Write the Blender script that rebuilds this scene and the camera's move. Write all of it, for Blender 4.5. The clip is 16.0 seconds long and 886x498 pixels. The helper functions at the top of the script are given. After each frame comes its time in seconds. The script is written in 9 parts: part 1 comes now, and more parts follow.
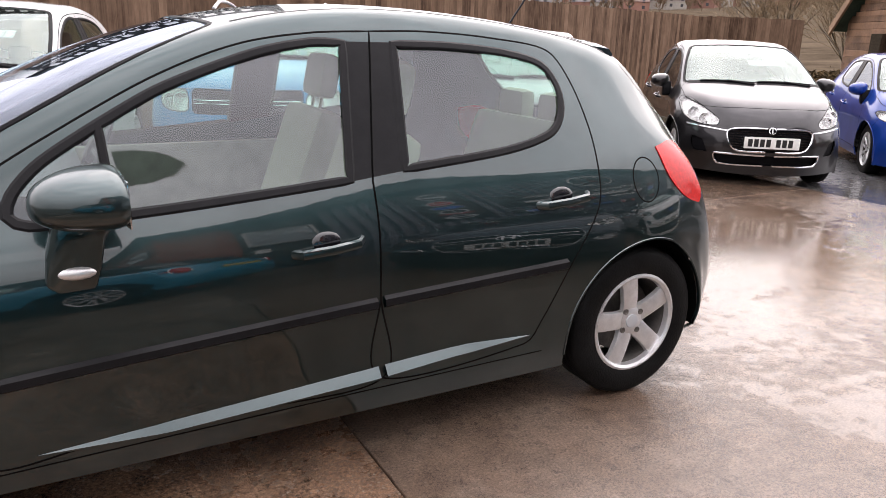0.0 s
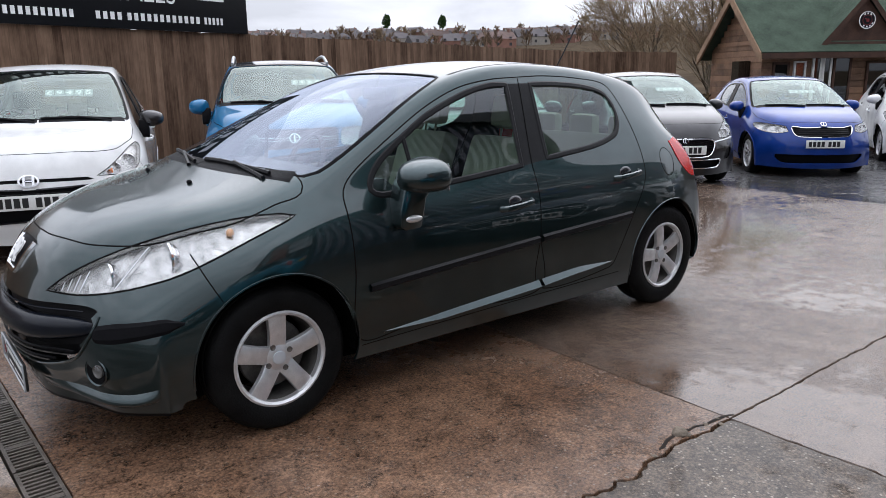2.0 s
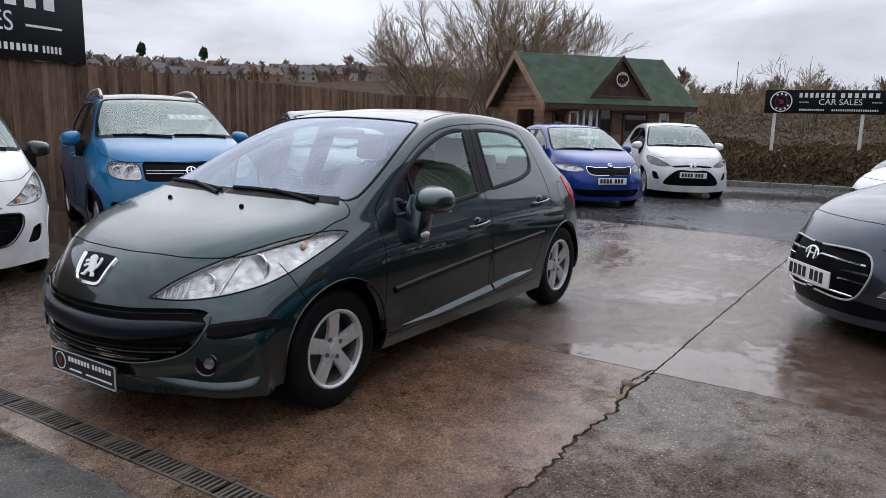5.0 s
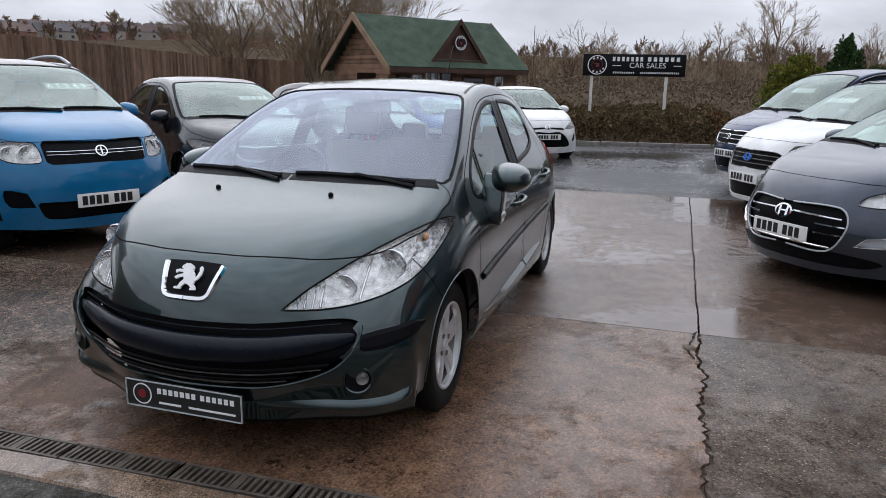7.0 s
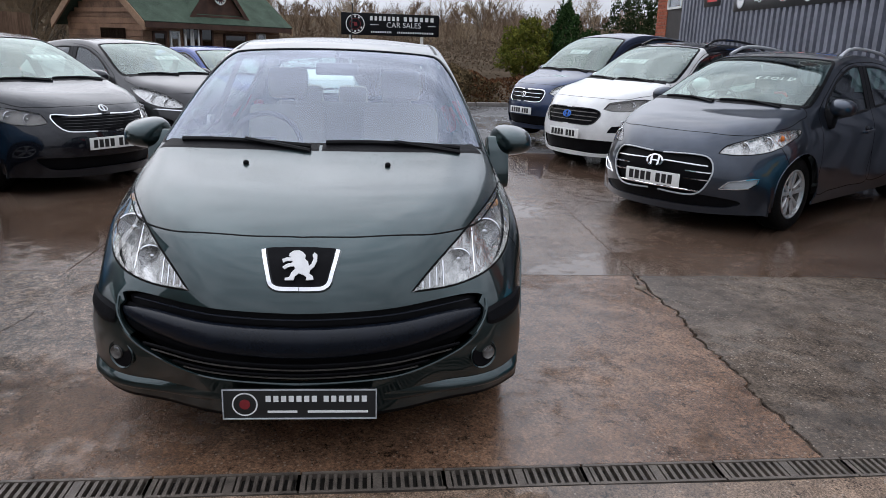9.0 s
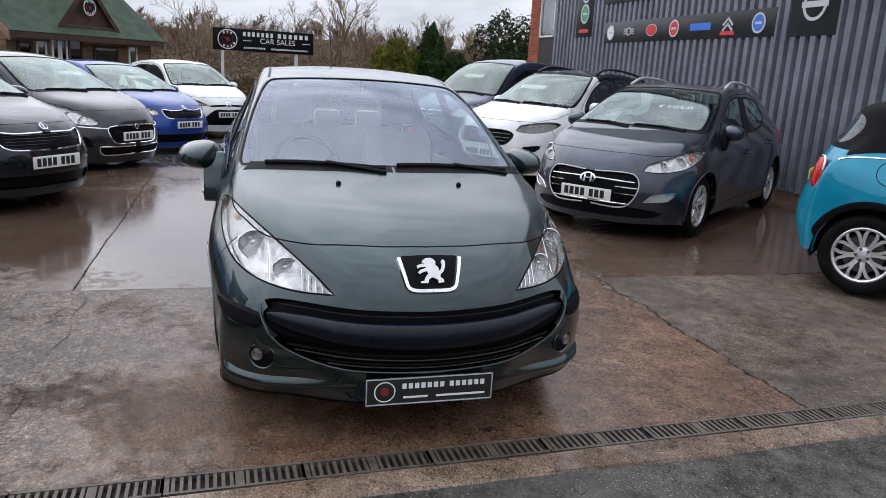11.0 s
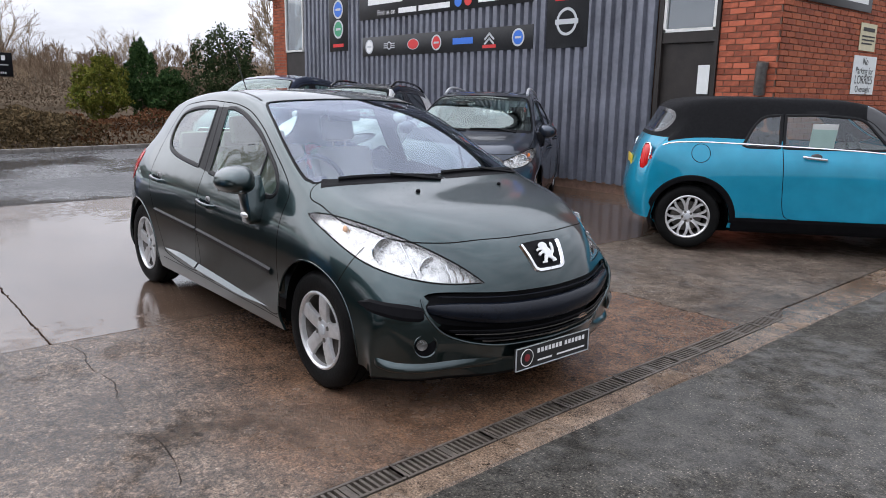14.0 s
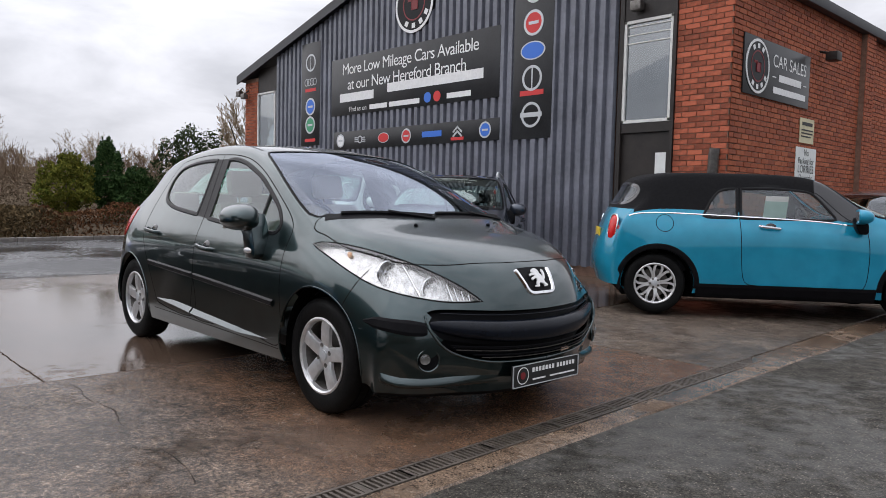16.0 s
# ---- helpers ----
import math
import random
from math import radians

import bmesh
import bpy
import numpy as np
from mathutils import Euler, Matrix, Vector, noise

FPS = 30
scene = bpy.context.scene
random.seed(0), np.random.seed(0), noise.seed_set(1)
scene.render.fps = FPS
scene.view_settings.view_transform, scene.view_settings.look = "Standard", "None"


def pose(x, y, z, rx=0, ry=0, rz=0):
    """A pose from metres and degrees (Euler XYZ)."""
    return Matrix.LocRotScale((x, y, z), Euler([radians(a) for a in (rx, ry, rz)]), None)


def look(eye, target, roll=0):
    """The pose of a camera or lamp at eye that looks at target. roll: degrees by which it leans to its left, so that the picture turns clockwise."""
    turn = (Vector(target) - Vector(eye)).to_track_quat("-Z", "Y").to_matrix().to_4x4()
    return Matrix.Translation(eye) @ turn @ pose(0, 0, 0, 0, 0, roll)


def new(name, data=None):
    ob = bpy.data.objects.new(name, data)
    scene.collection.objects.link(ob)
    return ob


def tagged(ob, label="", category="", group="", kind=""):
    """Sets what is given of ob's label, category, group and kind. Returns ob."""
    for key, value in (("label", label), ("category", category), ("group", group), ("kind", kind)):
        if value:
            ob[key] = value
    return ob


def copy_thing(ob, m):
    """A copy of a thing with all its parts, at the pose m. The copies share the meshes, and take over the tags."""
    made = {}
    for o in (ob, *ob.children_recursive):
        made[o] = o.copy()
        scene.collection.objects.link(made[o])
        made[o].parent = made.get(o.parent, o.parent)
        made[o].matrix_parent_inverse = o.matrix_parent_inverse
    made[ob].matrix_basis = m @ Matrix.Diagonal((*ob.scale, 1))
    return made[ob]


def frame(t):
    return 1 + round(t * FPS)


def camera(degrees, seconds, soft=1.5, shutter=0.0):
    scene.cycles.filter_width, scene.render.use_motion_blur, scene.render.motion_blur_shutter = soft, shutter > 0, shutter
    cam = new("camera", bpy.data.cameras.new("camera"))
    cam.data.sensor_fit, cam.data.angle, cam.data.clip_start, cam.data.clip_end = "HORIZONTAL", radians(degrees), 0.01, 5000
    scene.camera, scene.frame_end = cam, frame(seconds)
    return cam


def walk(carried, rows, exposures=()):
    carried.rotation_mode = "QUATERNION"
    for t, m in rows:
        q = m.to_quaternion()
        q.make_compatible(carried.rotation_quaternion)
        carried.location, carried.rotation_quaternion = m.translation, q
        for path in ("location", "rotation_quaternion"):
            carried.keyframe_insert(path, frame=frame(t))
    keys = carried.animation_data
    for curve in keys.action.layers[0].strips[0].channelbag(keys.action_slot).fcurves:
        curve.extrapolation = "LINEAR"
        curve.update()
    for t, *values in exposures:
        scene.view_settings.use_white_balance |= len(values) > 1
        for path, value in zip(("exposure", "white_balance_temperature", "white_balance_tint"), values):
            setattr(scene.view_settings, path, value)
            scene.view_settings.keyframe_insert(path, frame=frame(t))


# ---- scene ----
# ---- camera, world, exposure ----
cam = camera(62.4, 16.0, 0.8)
PATH = [
    (0, (-0.567, 2.784, 1.368), (-1.5, 1.107, 0.806), 1.67),
    (0.5, (-0.144, 2.945, 1.366), (-1.178, 1.31, 0.858), 1.33),
    (1, (0.321, 3.085, 1.371), (-0.755, 1.463, 0.914), 0.44),
    (1.5, (0.754, 3.273, 1.364), (-0.343, 1.665, 0.905), -1.3),
    (2, (1.186, 3.393, 1.382), (-0.012, 1.859, 0.922), -0.8),
    (2.5, (1.514, 3.606, 1.406), (0.288, 2.082, 0.989), -0.5),
    (3, (1.856, 3.717, 1.42), (0.592, 2.222, 1.011), -0.5),
    (3.5, (2.092, 3.801, 1.454), (0.77, 2.355, 1.049), -0.1),
    (4, (2.259, 3.763, 1.451), (0.893, 2.358, 1.053), 0.0),
    (4.5, (2.473, 3.496, 1.452), (1.007, 2.191, 1.065), 0.5),
    (4.7, (2.524, 3.359, 1.43), (0.976, 2.15, 1.057), 1.0),
    (6.8, (2.974, 1.872, 1.44), (1.152, 1.173, 1.0), 0.7),
    (7, (3.015, 1.715, 1.454), (1.155, 1.131, 1.006), 1.1),
    (7.5, (3.032, 1.347, 1.426), (1.126, 0.972, 0.952), 2.1),
    (8, (3.057, 0.985, 1.437), (1.122, 0.91, 0.937), 1.8),
    (8.5, (3.118, 0.624, 1.445), (1.189, 0.716, 0.926), 1.9),
    (8.7, (3.098, 0.487, 1.43), (1.171, 0.599, 0.905), 1.8),
    (10.8, (3.471, -0.625, 1.485), (1.599, -0.124, 0.99), 3.3),
    (11, (3.433, -0.743, 1.484), (1.569, -0.196, 1.009), 3.3),
    (11.5, (3.287, -1.042, 1.473), (1.451, -0.404, 1.0), 3.1),
    (12, (3.204, -1.416, 1.474), (1.453, -0.566, 1.011), 2.1),
    (12.5, (3.057, -1.689, 1.449), (1.355, -0.748, 0.984), 0.3),
    (13, (2.943, -1.997, 1.449), (1.331, -0.909, 0.985), 0.4),
    (13.5, (2.955, -2.316, 1.459), (1.401, -1.128, 1.046), 0.9),
    (14, (3.059, -2.578, 1.448), (1.561, -1.319, 1.032), 1.0),
    (14.5, (3.123, -2.792, 1.438), (1.675, -1.477, 1.025), 1.1),
    (15, (3.164, -2.869, 1.41), (1.749, -1.518, 0.993), 1.4),
    (15.5, (3.157, -2.857, 1.276), (1.727, -1.49, 0.983), 1.6),
    (16, (3.144, -2.906, 1.084), (1.687, -1.541, 0.958), 1.4),
]
walk(cam, [(t, look(eye, target, roll)) for t, eye, target, roll in PATH],
     [(0.0, 1.50, 7300, 20), (1.0, 1.14, 6800, 15), (1.5, .82, 6600, 14), (2.5, .58, 6450, 13), (3.5, .42, 6450, 13), (4.5, .33, 6450, 13), (7.0, .28, 6450, 13), (8.5, .40, 6450, 13),
      (11.0, .53, 6450, 13), (12.5, .64, 6450, 13), (14.5, .82, 6600, 14), (15.2, .76, 6750, 14), (16.0, .46, 6750, 14)])

world = bpy.data.worlds.new("overcast_sky")
scene.world = world
world.use_nodes = True
wt = world.node_tree
wt.nodes.clear()


def wnode(kind, **values):
    n = wt.nodes.new(kind)
    for k, v in values.items():
        n.inputs[k].default_value = v
    return n


sky = wt.nodes.new("ShaderNodeTexSky")
sky.sky_type, sky.sun_disc = "NISHITA", False
sky.sun_elevation, sky.sun_rotation = radians(43), radians(233)
grey = wt.nodes.new("ShaderNodeRGBToBW")
wt.links.new(sky.outputs[0], grey.inputs[0])
sky_scale = wt.nodes.new("ShaderNodeMath")
sky_scale.operation = "MULTIPLY"
sky_scale.inputs[1].default_value = 0.08
wt.links.new(grey.outputs[0], sky_scale.inputs[0])
coords = wt.nodes.new("ShaderNodeTexCoord")
squash = wt.nodes.new("ShaderNodeMapping")
squash.inputs["Scale"].default_value = (1.0, 1.0, 3.2)
wt.links.new(coords.outputs["Generated"], squash.inputs["Vector"])
cloud = wnode("ShaderNodeTexNoise", Scale=3.4, Detail=7.0, Roughness=0.55, Distortion=0.35)
wt.links.new(squash.outputs[0], cloud.inputs["Vector"])
cloud_ramp = wt.nodes.new("ShaderNodeValToRGB")
cloud_ramp.color_ramp.elements[0].position, cloud_ramp.color_ramp.elements[0].color = 0.34, (0.495, 0.535, 0.60, 1)
cloud_ramp.color_ramp.elements[1].position, cloud_ramp.color_ramp.elements[1].color = 0.62, (0.775, 0.825, 0.91, 1)
wt.links.new(cloud.outputs["Fac"], cloud_ramp.inputs[0])
blend = wt.nodes.new("ShaderNodeMix")
blend.data_type = "RGBA"
blend.inputs["Factor"].default_value = 0.12
wt.links.new(cloud_ramp.outputs[0], blend.inputs["A"])
wt.links.new(sky_scale.outputs[0], blend.inputs["B"])
# an overcast dome is about three times as bright overhead as at the horizon
split = wt.nodes.new("ShaderNodeSeparateXYZ")
wt.links.new(coords.outputs["Generated"], split.inputs[0])
dome = wt.nodes.new("ShaderNodeMapRange")
dome.inputs["From Min"].default_value, dome.inputs["From Max"].default_value = 0.0, 1.0
dome.inputs["To Min"].default_value, dome.inputs["To Max"].default_value = 0.58, 2.2
wt.links.new(split.outputs["Z"], dome.inputs["Value"])
lift = wt.nodes.new("ShaderNodeVectorMath")
lift.operation = "SCALE"
wt.links.new(blend.outputs["Result"], lift.inputs[0])
# and brighter on the side where the sun stands behind the cloud
side = wt.nodes.new("ShaderNodeVectorMath")
side.operation = "DOT_PRODUCT"
side.inputs[1].default_value = (-0.80, -0.60, 0.10)
wt.links.new(coords.outputs["Generated"], side.inputs[0])
veil = wt.nodes.new("ShaderNodeMath")
veil.operation = "MULTIPLY_ADD"
veil.inputs[1].default_value, veil.inputs[2].default_value = 0.28, 1.0
wt.links.new(side.outputs["Value"], veil.inputs[0])
both = wt.nodes.new("ShaderNodeMath")
both.operation = "MULTIPLY"
wt.links.new(dome.outputs[0], both.inputs[0])
wt.links.new(veil.outputs[0], both.inputs[1])
wt.links.new(both.outputs[0], lift.inputs["Scale"])
background = wt.nodes.new("ShaderNodeBackground")
background.inputs["Strength"].default_value = 1.0
wt.links.new(lift.outputs[0], background.inputs["Color"])
wout = wt.nodes.new("ShaderNodeOutputWorld")
wt.links.new(background.outputs[0], wout.inputs[0])

sun = new("sun", bpy.data.lights.new("sun", "SUN"))
sun.data.energy, sun.data.angle, sun.data.color = 0.35, radians(75), (1.0, 0.97, 0.93)
sun.matrix_world = look((-12, -9, 14), (0, 0, 0))

# ---- materials ----
def material(name, color, rough=0.5, metal=0.0, spec=0.5, coat=0.0, noise_scale=0.0, var=0.0, bump=0.0, bump_scale=40.0, emit=0.0, random=0.0):
    """A principled surface whose colour varies at two scales, with fine relief."""
    m = bpy.data.materials.new(name)
    m.use_nodes = True
    t = m.node_tree
    b = t.nodes["Principled BSDF"]
    b.inputs["Base Color"].default_value = (*color, 1)
    b.inputs["Roughness"].default_value = rough
    b.inputs["Metallic"].default_value = metal
    b.inputs["Specular IOR Level"].default_value = spec
    b.inputs["Coat Weight"].default_value = coat
    b.inputs["Coat Roughness"].default_value = 0.03
    if emit:
        b.inputs["Emission Color"].default_value = (*color, 1)
        b.inputs["Emission Strength"].default_value = emit
    co = t.nodes.new("ShaderNodeTexCoord")
    if var:
        n1 = t.nodes.new("ShaderNodeTexNoise")
        n1.inputs["Scale"].default_value, n1.inputs["Detail"].default_value = noise_scale, 6
        n2 = t.nodes.new("ShaderNodeTexNoise")
        n2.inputs["Scale"].default_value, n2.inputs["Detail"].default_value = noise_scale * 9, 3
        add = t.nodes.new("ShaderNodeMath")
        add.operation = "MULTIPLY_ADD"
        add.inputs[1].default_value, add.inputs[2].default_value = 0.45, -0.22
        sm = t.nodes.new("ShaderNodeMath")
        t.links.new(co.outputs["Object"], n1.inputs["Vector"])
        t.links.new(co.outputs["Object"], n2.inputs["Vector"])
        t.links.new(n2.outputs["Fac"], add.inputs[0])
        t.links.new(n1.outputs["Fac"], sm.inputs[0])
        t.links.new(add.outputs[0], sm.inputs[1])
        last = sm
        if random:
            info = t.nodes.new("ShaderNodeObjectInfo")
            r = t.nodes.new("ShaderNodeMath")
            r.operation = "MULTIPLY_ADD"
            r.inputs[1].default_value, r.inputs[2].default_value = random, -random / 2
            s2 = t.nodes.new("ShaderNodeMath")
            t.links.new(info.outputs["Random"], r.inputs[0])
            t.links.new(r.outputs[0], s2.inputs[0])
            t.links.new(sm.outputs[0], s2.inputs[1])
            last = s2
        ramp = t.nodes.new("ShaderNodeValToRGB")
        ramp.color_ramp.elements[0].position, ramp.color_ramp.elements[1].position = 0.25, 0.75
        ramp.color_ramp.elements[0].color = (*[c * (1 - var) for c in color], 1)
        ramp.color_ramp.elements[1].color = (*[min(1, c * (1 + var)) for c in color], 1)
        t.links.new(last.outputs[0], ramp.inputs[0])
        t.links.new(ramp.outputs[0], b.inputs["Base Color"])
    if bump:
        n3 = t.nodes.new("ShaderNodeTexNoise")
        n3.inputs["Scale"].default_value, n3.inputs["Detail"].default_value = bump_scale, 4
        bp = t.nodes.new("ShaderNodeBump")
        bp.inputs["Strength"].default_value, bp.inputs["Distance"].default_value = bump, 0.01
        t.links.new(co.outputs["Object"], n3.inputs["Vector"])
        t.links.new(n3.outputs["Fac"], bp.inputs["Height"])
        t.links.new(bp.outputs[0], b.inputs["Normal"])
    return m


def paint(name, color, metal=0.35, rough=0.38, coat=1.0, beads=False, ior=1.5):
    """Car paint under a clear coat, with a few rain specks and a thin uneven film of road dirt."""
    m = material(name, color, rough, metal, 0.04, coat)
    t = m.node_tree
    b = t.nodes["Principled BSDF"]
    b.inputs["Coat IOR"].default_value = ior
    co = t.nodes.new("ShaderNodeTexCoord")
    flake = t.nodes.new("ShaderNodeTexNoise")
    flake.inputs["Scale"].default_value, flake.inputs["Detail"].default_value = 900, 1
    film = t.nodes.new("ShaderNodeTexNoise")
    film.inputs["Scale"].default_value, film.inputs["Detail"].default_value = 5, 6
    mix = t.nodes.new("ShaderNodeMath")
    mix.operation = "MULTIPLY_ADD"
    mix.inputs[1].default_value = 0.5
    ramp = t.nodes.new("ShaderNodeValToRGB")
    ramp.color_ramp.elements[0].position, ramp.color_ramp.elements[1].position = 0.45, 1.05
    ramp.color_ramp.elements[0].color = (*[c * 0.82 for c in color], 1)
    ramp.color_ramp.elements[1].color = (*[min(1, c * 1.15 + 0.004) for c in color], 1)
    t.links.new(co.outputs["Object"], flake.inputs["Vector"])
    t.links.new(co.outputs["Object"], film.inputs["Vector"])
    t.links.new(flake.outputs["Fac"], mix.inputs[0])
    t.links.new(film.outputs["Fac"], mix.inputs[2])
    t.links.new(mix.outputs[0], ramp.inputs[0])
    t.links.new(ramp.outputs[0], b.inputs["Base Color"])
    gloss = t.nodes.new("ShaderNodeMapRange")
    gloss.inputs["From Min"].default_value, gloss.inputs["From Max"].default_value = 0.35, 0.7
    gloss.inputs["To Min"].default_value, gloss.inputs["To Max"].default_value = 0.0, 0.03
    t.links.new(film.outputs["Fac"], gloss.inputs["Value"])
    t.links.new(gloss.outputs[0], b.inputs["Coat Roughness"])
    if beads:
        gloss.inputs["To Min"].default_value, gloss.inputs["To Max"].default_value = 0.05, 0.13
        drops = t.nodes.new("ShaderNodeTexVoronoi")
        drops.inputs["Scale"].default_value = 130
        cap = t.nodes.new("ShaderNodeMapRange")
        cap.interpolation_type = "SMOOTHSTEP"
        cap.inputs["From Min"].default_value, cap.inputs["From Max"].default_value = 0.10, 0.34
        cap.inputs["To Min"].default_value, cap.inputs["To Max"].default_value = 1.0, 0.0
        bp = t.nodes.new("ShaderNodeBump")
        bp.inputs["Strength"].default_value, bp.inputs["Distance"].default_value = 0.35, 0.0012
        t.links.new(co.outputs["Object"], drops.inputs["Vector"])
        t.links.new(drops.outputs["Distance"], cap.inputs["Value"])
        t.links.new(cap.outputs[0], bp.inputs["Height"])
        t.links.new(bp.outputs[0], b.inputs["Coat Normal"])
    return m


def glass(name, tint, ior=1.5, boost=0.0, sheen=(0.93, 0.96, 1.0)):
    """A thin pane: clear tint with a mirror reflection by Fresnel."""
    m = bpy.data.materials.new(name)
    m.use_nodes = True
    t = m.node_tree
    t.nodes.clear()
    out = t.nodes.new("ShaderNodeOutputMaterial")
    mix = t.nodes.new("ShaderNodeMixShader")
    tr = t.nodes.new("ShaderNodeBsdfTransparent")
    tr.inputs[0].default_value = (*tint, 1)
    gl = t.nodes.new("ShaderNodeBsdfGlossy")
    gl.inputs["Roughness"].default_value = 0.015
    gl.inputs["Color"].default_value = (*sheen, 1)
    # both faces of the pane reflect: Schlick's curve over the slant of the view
    low = 1.75 * ((ior - 1) / (ior + 1)) ** 2 + boost
    slant = t.nodes.new("ShaderNodeLayerWeight")
    slant.inputs["Blend"].default_value = 0.5
    power = t.nodes.new("ShaderNodeMath")
    power.operation = "POWER"
    power.inputs[1].default_value = 4.2
    ad = t.nodes.new("ShaderNodeMath")
    ad.operation = "MULTIPLY_ADD"
    ad.use_clamp = True
    ad.inputs[1].default_value, ad.inputs[2].default_value = 1.0 - low, low
    t.links.new(slant.outputs["Facing"], power.inputs[0])
    t.links.new(power.outputs[0], ad.inputs[0])
    t.links.new(ad.outputs[0], mix.inputs[0])
    t.links.new(tr.outputs[0], mix.inputs[1])
    t.links.new(gl.outputs[0], mix.inputs[2])
    t.links.new(mix.outputs[0], out.inputs[0])
    return m


GREEN = paint("dark_green_paint", (0.017, 0.036, 0.038), 0.90, 0.31, ior=1.62)
GREEN_WET = paint("dark_green_paint_with_rain_beads", (0.017, 0.036, 0.038), 0.90, 0.33, beads=True, ior=1.62)
WHITE = paint("white_paint", (0.72, 0.72, 0.71), 0.0, 0.4)
AZURE = paint("azure_paint", (0.004, 0.13, 0.29), 0.12, 0.35)
BLACK_PAINT = paint("black_paint", (0.006, 0.007, 0.011), 0.2, 0.3)
CHARCOAL = paint("charcoal_paint", (0.026, 0.025, 0.027), 0.75, 0.34)
ROYAL = paint("royal_blue_paint", (0.003, 0.036, 0.23), 0.12, 0.32)
SLATE = paint("slate_grey_paint", (0.034, 0.043, 0.060), 0.8, 0.33)
NAVY = paint("navy_paint", (0.022, 0.036, 0.080), 0.7, 0.40)
AQUA = paint("aqua_blue_paint", (0.003, 0.23, 0.36), 0.15, 0.33)
SILVER_GREY = paint("silver_grey_paint", (0.12, 0.125, 0.135), 0.6, 0.35)

GLASS = glass("window_glass", (0.60, 0.78, 0.72), 1.5, 0.015)
WINDSCREEN = glass("windscreen_glass", (0.78, 0.88, 0.84), 1.52, 0.025, (0.88, 1.0, 0.96))
COATED_SCREEN = glass("coated_windscreen_glass", (0.90, 0.94, 0.98), 1.5, 0.040, (0.78, 0.85, 1.0))
DARK_GLASS = glass("privacy_glass", (0.18, 0.20, 0.20), 1.5, 0.02)
LENS = glass("lamp_lens", (0.96, 0.97, 0.98), 1.4, 0.0)
LAMP_LENS = glass("headlight_lens", (0.97, 0.97, 0.97), 1.32, 0.02, (0.98, 0.98, 0.98))
RED_LENS = material("red_lens", (0.55, 0.010, 0.009), 0.15, 0.0, 0.4, 0.35, 60, 0.25, 0.15, 200)
PALE_AMBER = material("pale_amber_bulb", (0.80, 0.42, 0.20), 0.25, 0.0, 0.5, 0.6)
AMBER = material("amber_lens", (0.75, 0.16, 0.01), 0.2, 0.0, 0.5, 1.0)
PLASTIC = material("black_plastic", (0.005, 0.005, 0.006), 0.45, 0.0, 0.07, 0.0, 12, 0.3, 0.12, 600)
GLOSS_BLACK = material("gloss_black", (0.006, 0.006, 0.008), 0.16, 0.0, 0.5, 0.6, 9, 0.2)
TRIM = material("satin_black_trim", (0.009, 0.009, 0.010), 0.38, 0.0, 0.14, 0.0, 20, 0.2, 0.08, 500)
MOULD = material("navy_black_moulding", (0.005, 0.007, 0.012), 0.27, 0.0, 0.26, 0.0, 15, 0.25, 0.06, 500)
RUBBER = material("tyre_rubber", (0.007, 0.007, 0.007), 0.52, 0.0, 0.08, 0.0, 8, 0.45, 0.25, 120)
# near-black for bands on the paint that stand for shade in panel gaps
SEAM = material("seam_shade_black", (0.003, 0.003, 0.003), 0.8, 0.0, 0.1)
UNDER = material("underbody", (0.003, 0.003, 0.003), 0.9, 0.0, 0.03, 0.0, 6, 0.4)
CHROME = material("chrome", (0.82, 0.83, 0.85), 0.07, 1.0)
ALLOY = material("silver_alloy", (0.66, 0.66, 0.66), 0.36, 0.7, 0.5, 0.3, 25, 0.14)
STEEL = material("dull_steel", (0.16, 0.15, 0.14), 0.5, 0.8, 0.5, 0.0, 14, 0.4)
REFLECTOR = material("lamp_reflector", (0.86, 0.86, 0.87), 0.07, 1.0, 0.5, 0.0, 30, 0.15, 0.8, 44)
LAMP_HOUSING = material("lamp_housing", (0.50, 0.50, 0.49), 0.16, 0.85, 0.6, 0.0, 26, 0.35, 0.9, 30)
PLATE_WHITE = material("plate_white", (0.78, 0.78, 0.75), 0.35, 0.0, 0.5, 0.3, 30, 0.06)
PLATE_YELLOW = material("plate_yellow", (0.78, 0.55, 0.04), 0.35, 0.0, 0.5, 0.3, 30, 0.06)
INK = material("black_ink", (0.012, 0.012, 0.012), 0.5)
WHITE_INK = material("white_print", (0.78, 0.78, 0.77), 0.5, 0.0, 0.5, 0.0, 20, 0.08)
EMBLEM_RED = material("dark_red_print", (0.20, 0.015, 0.02), 0.5)
RED_INK = material("red_print", (0.62, 0.03, 0.03), 0.5)
BLUE_INK = material("blue_print", (0.03, 0.16, 0.62), 0.5)
SILVER_INK = material("silver_print", (0.52, 0.54, 0.56), 0.4, 0.3)
GREEN_INK = material("green_print", (0.05, 0.32, 0.16), 0.5)
SEAT = material("seat_cloth", (0.30, 0.285, 0.225), 0.9, 0.0, 0.2, 0.0, 30, 0.08, 0.3, 350)
SEAT_DARK = material("dark_seat_cloth", (0.03, 0.03, 0.034), 0.9, 0.0, 0.2, 0.0, 30, 0.3, 0.3, 350)
DARK_LINING = material("dark_cabin_lining", (0.10, 0.10, 0.10), 0.85, 0.0, 0.2, 0.0, 15, 0.2)
CABIN = material("cabin_lining", (0.22, 0.215, 0.185), 0.85, 0.0, 0.2, 0.0, 15, 0.2)
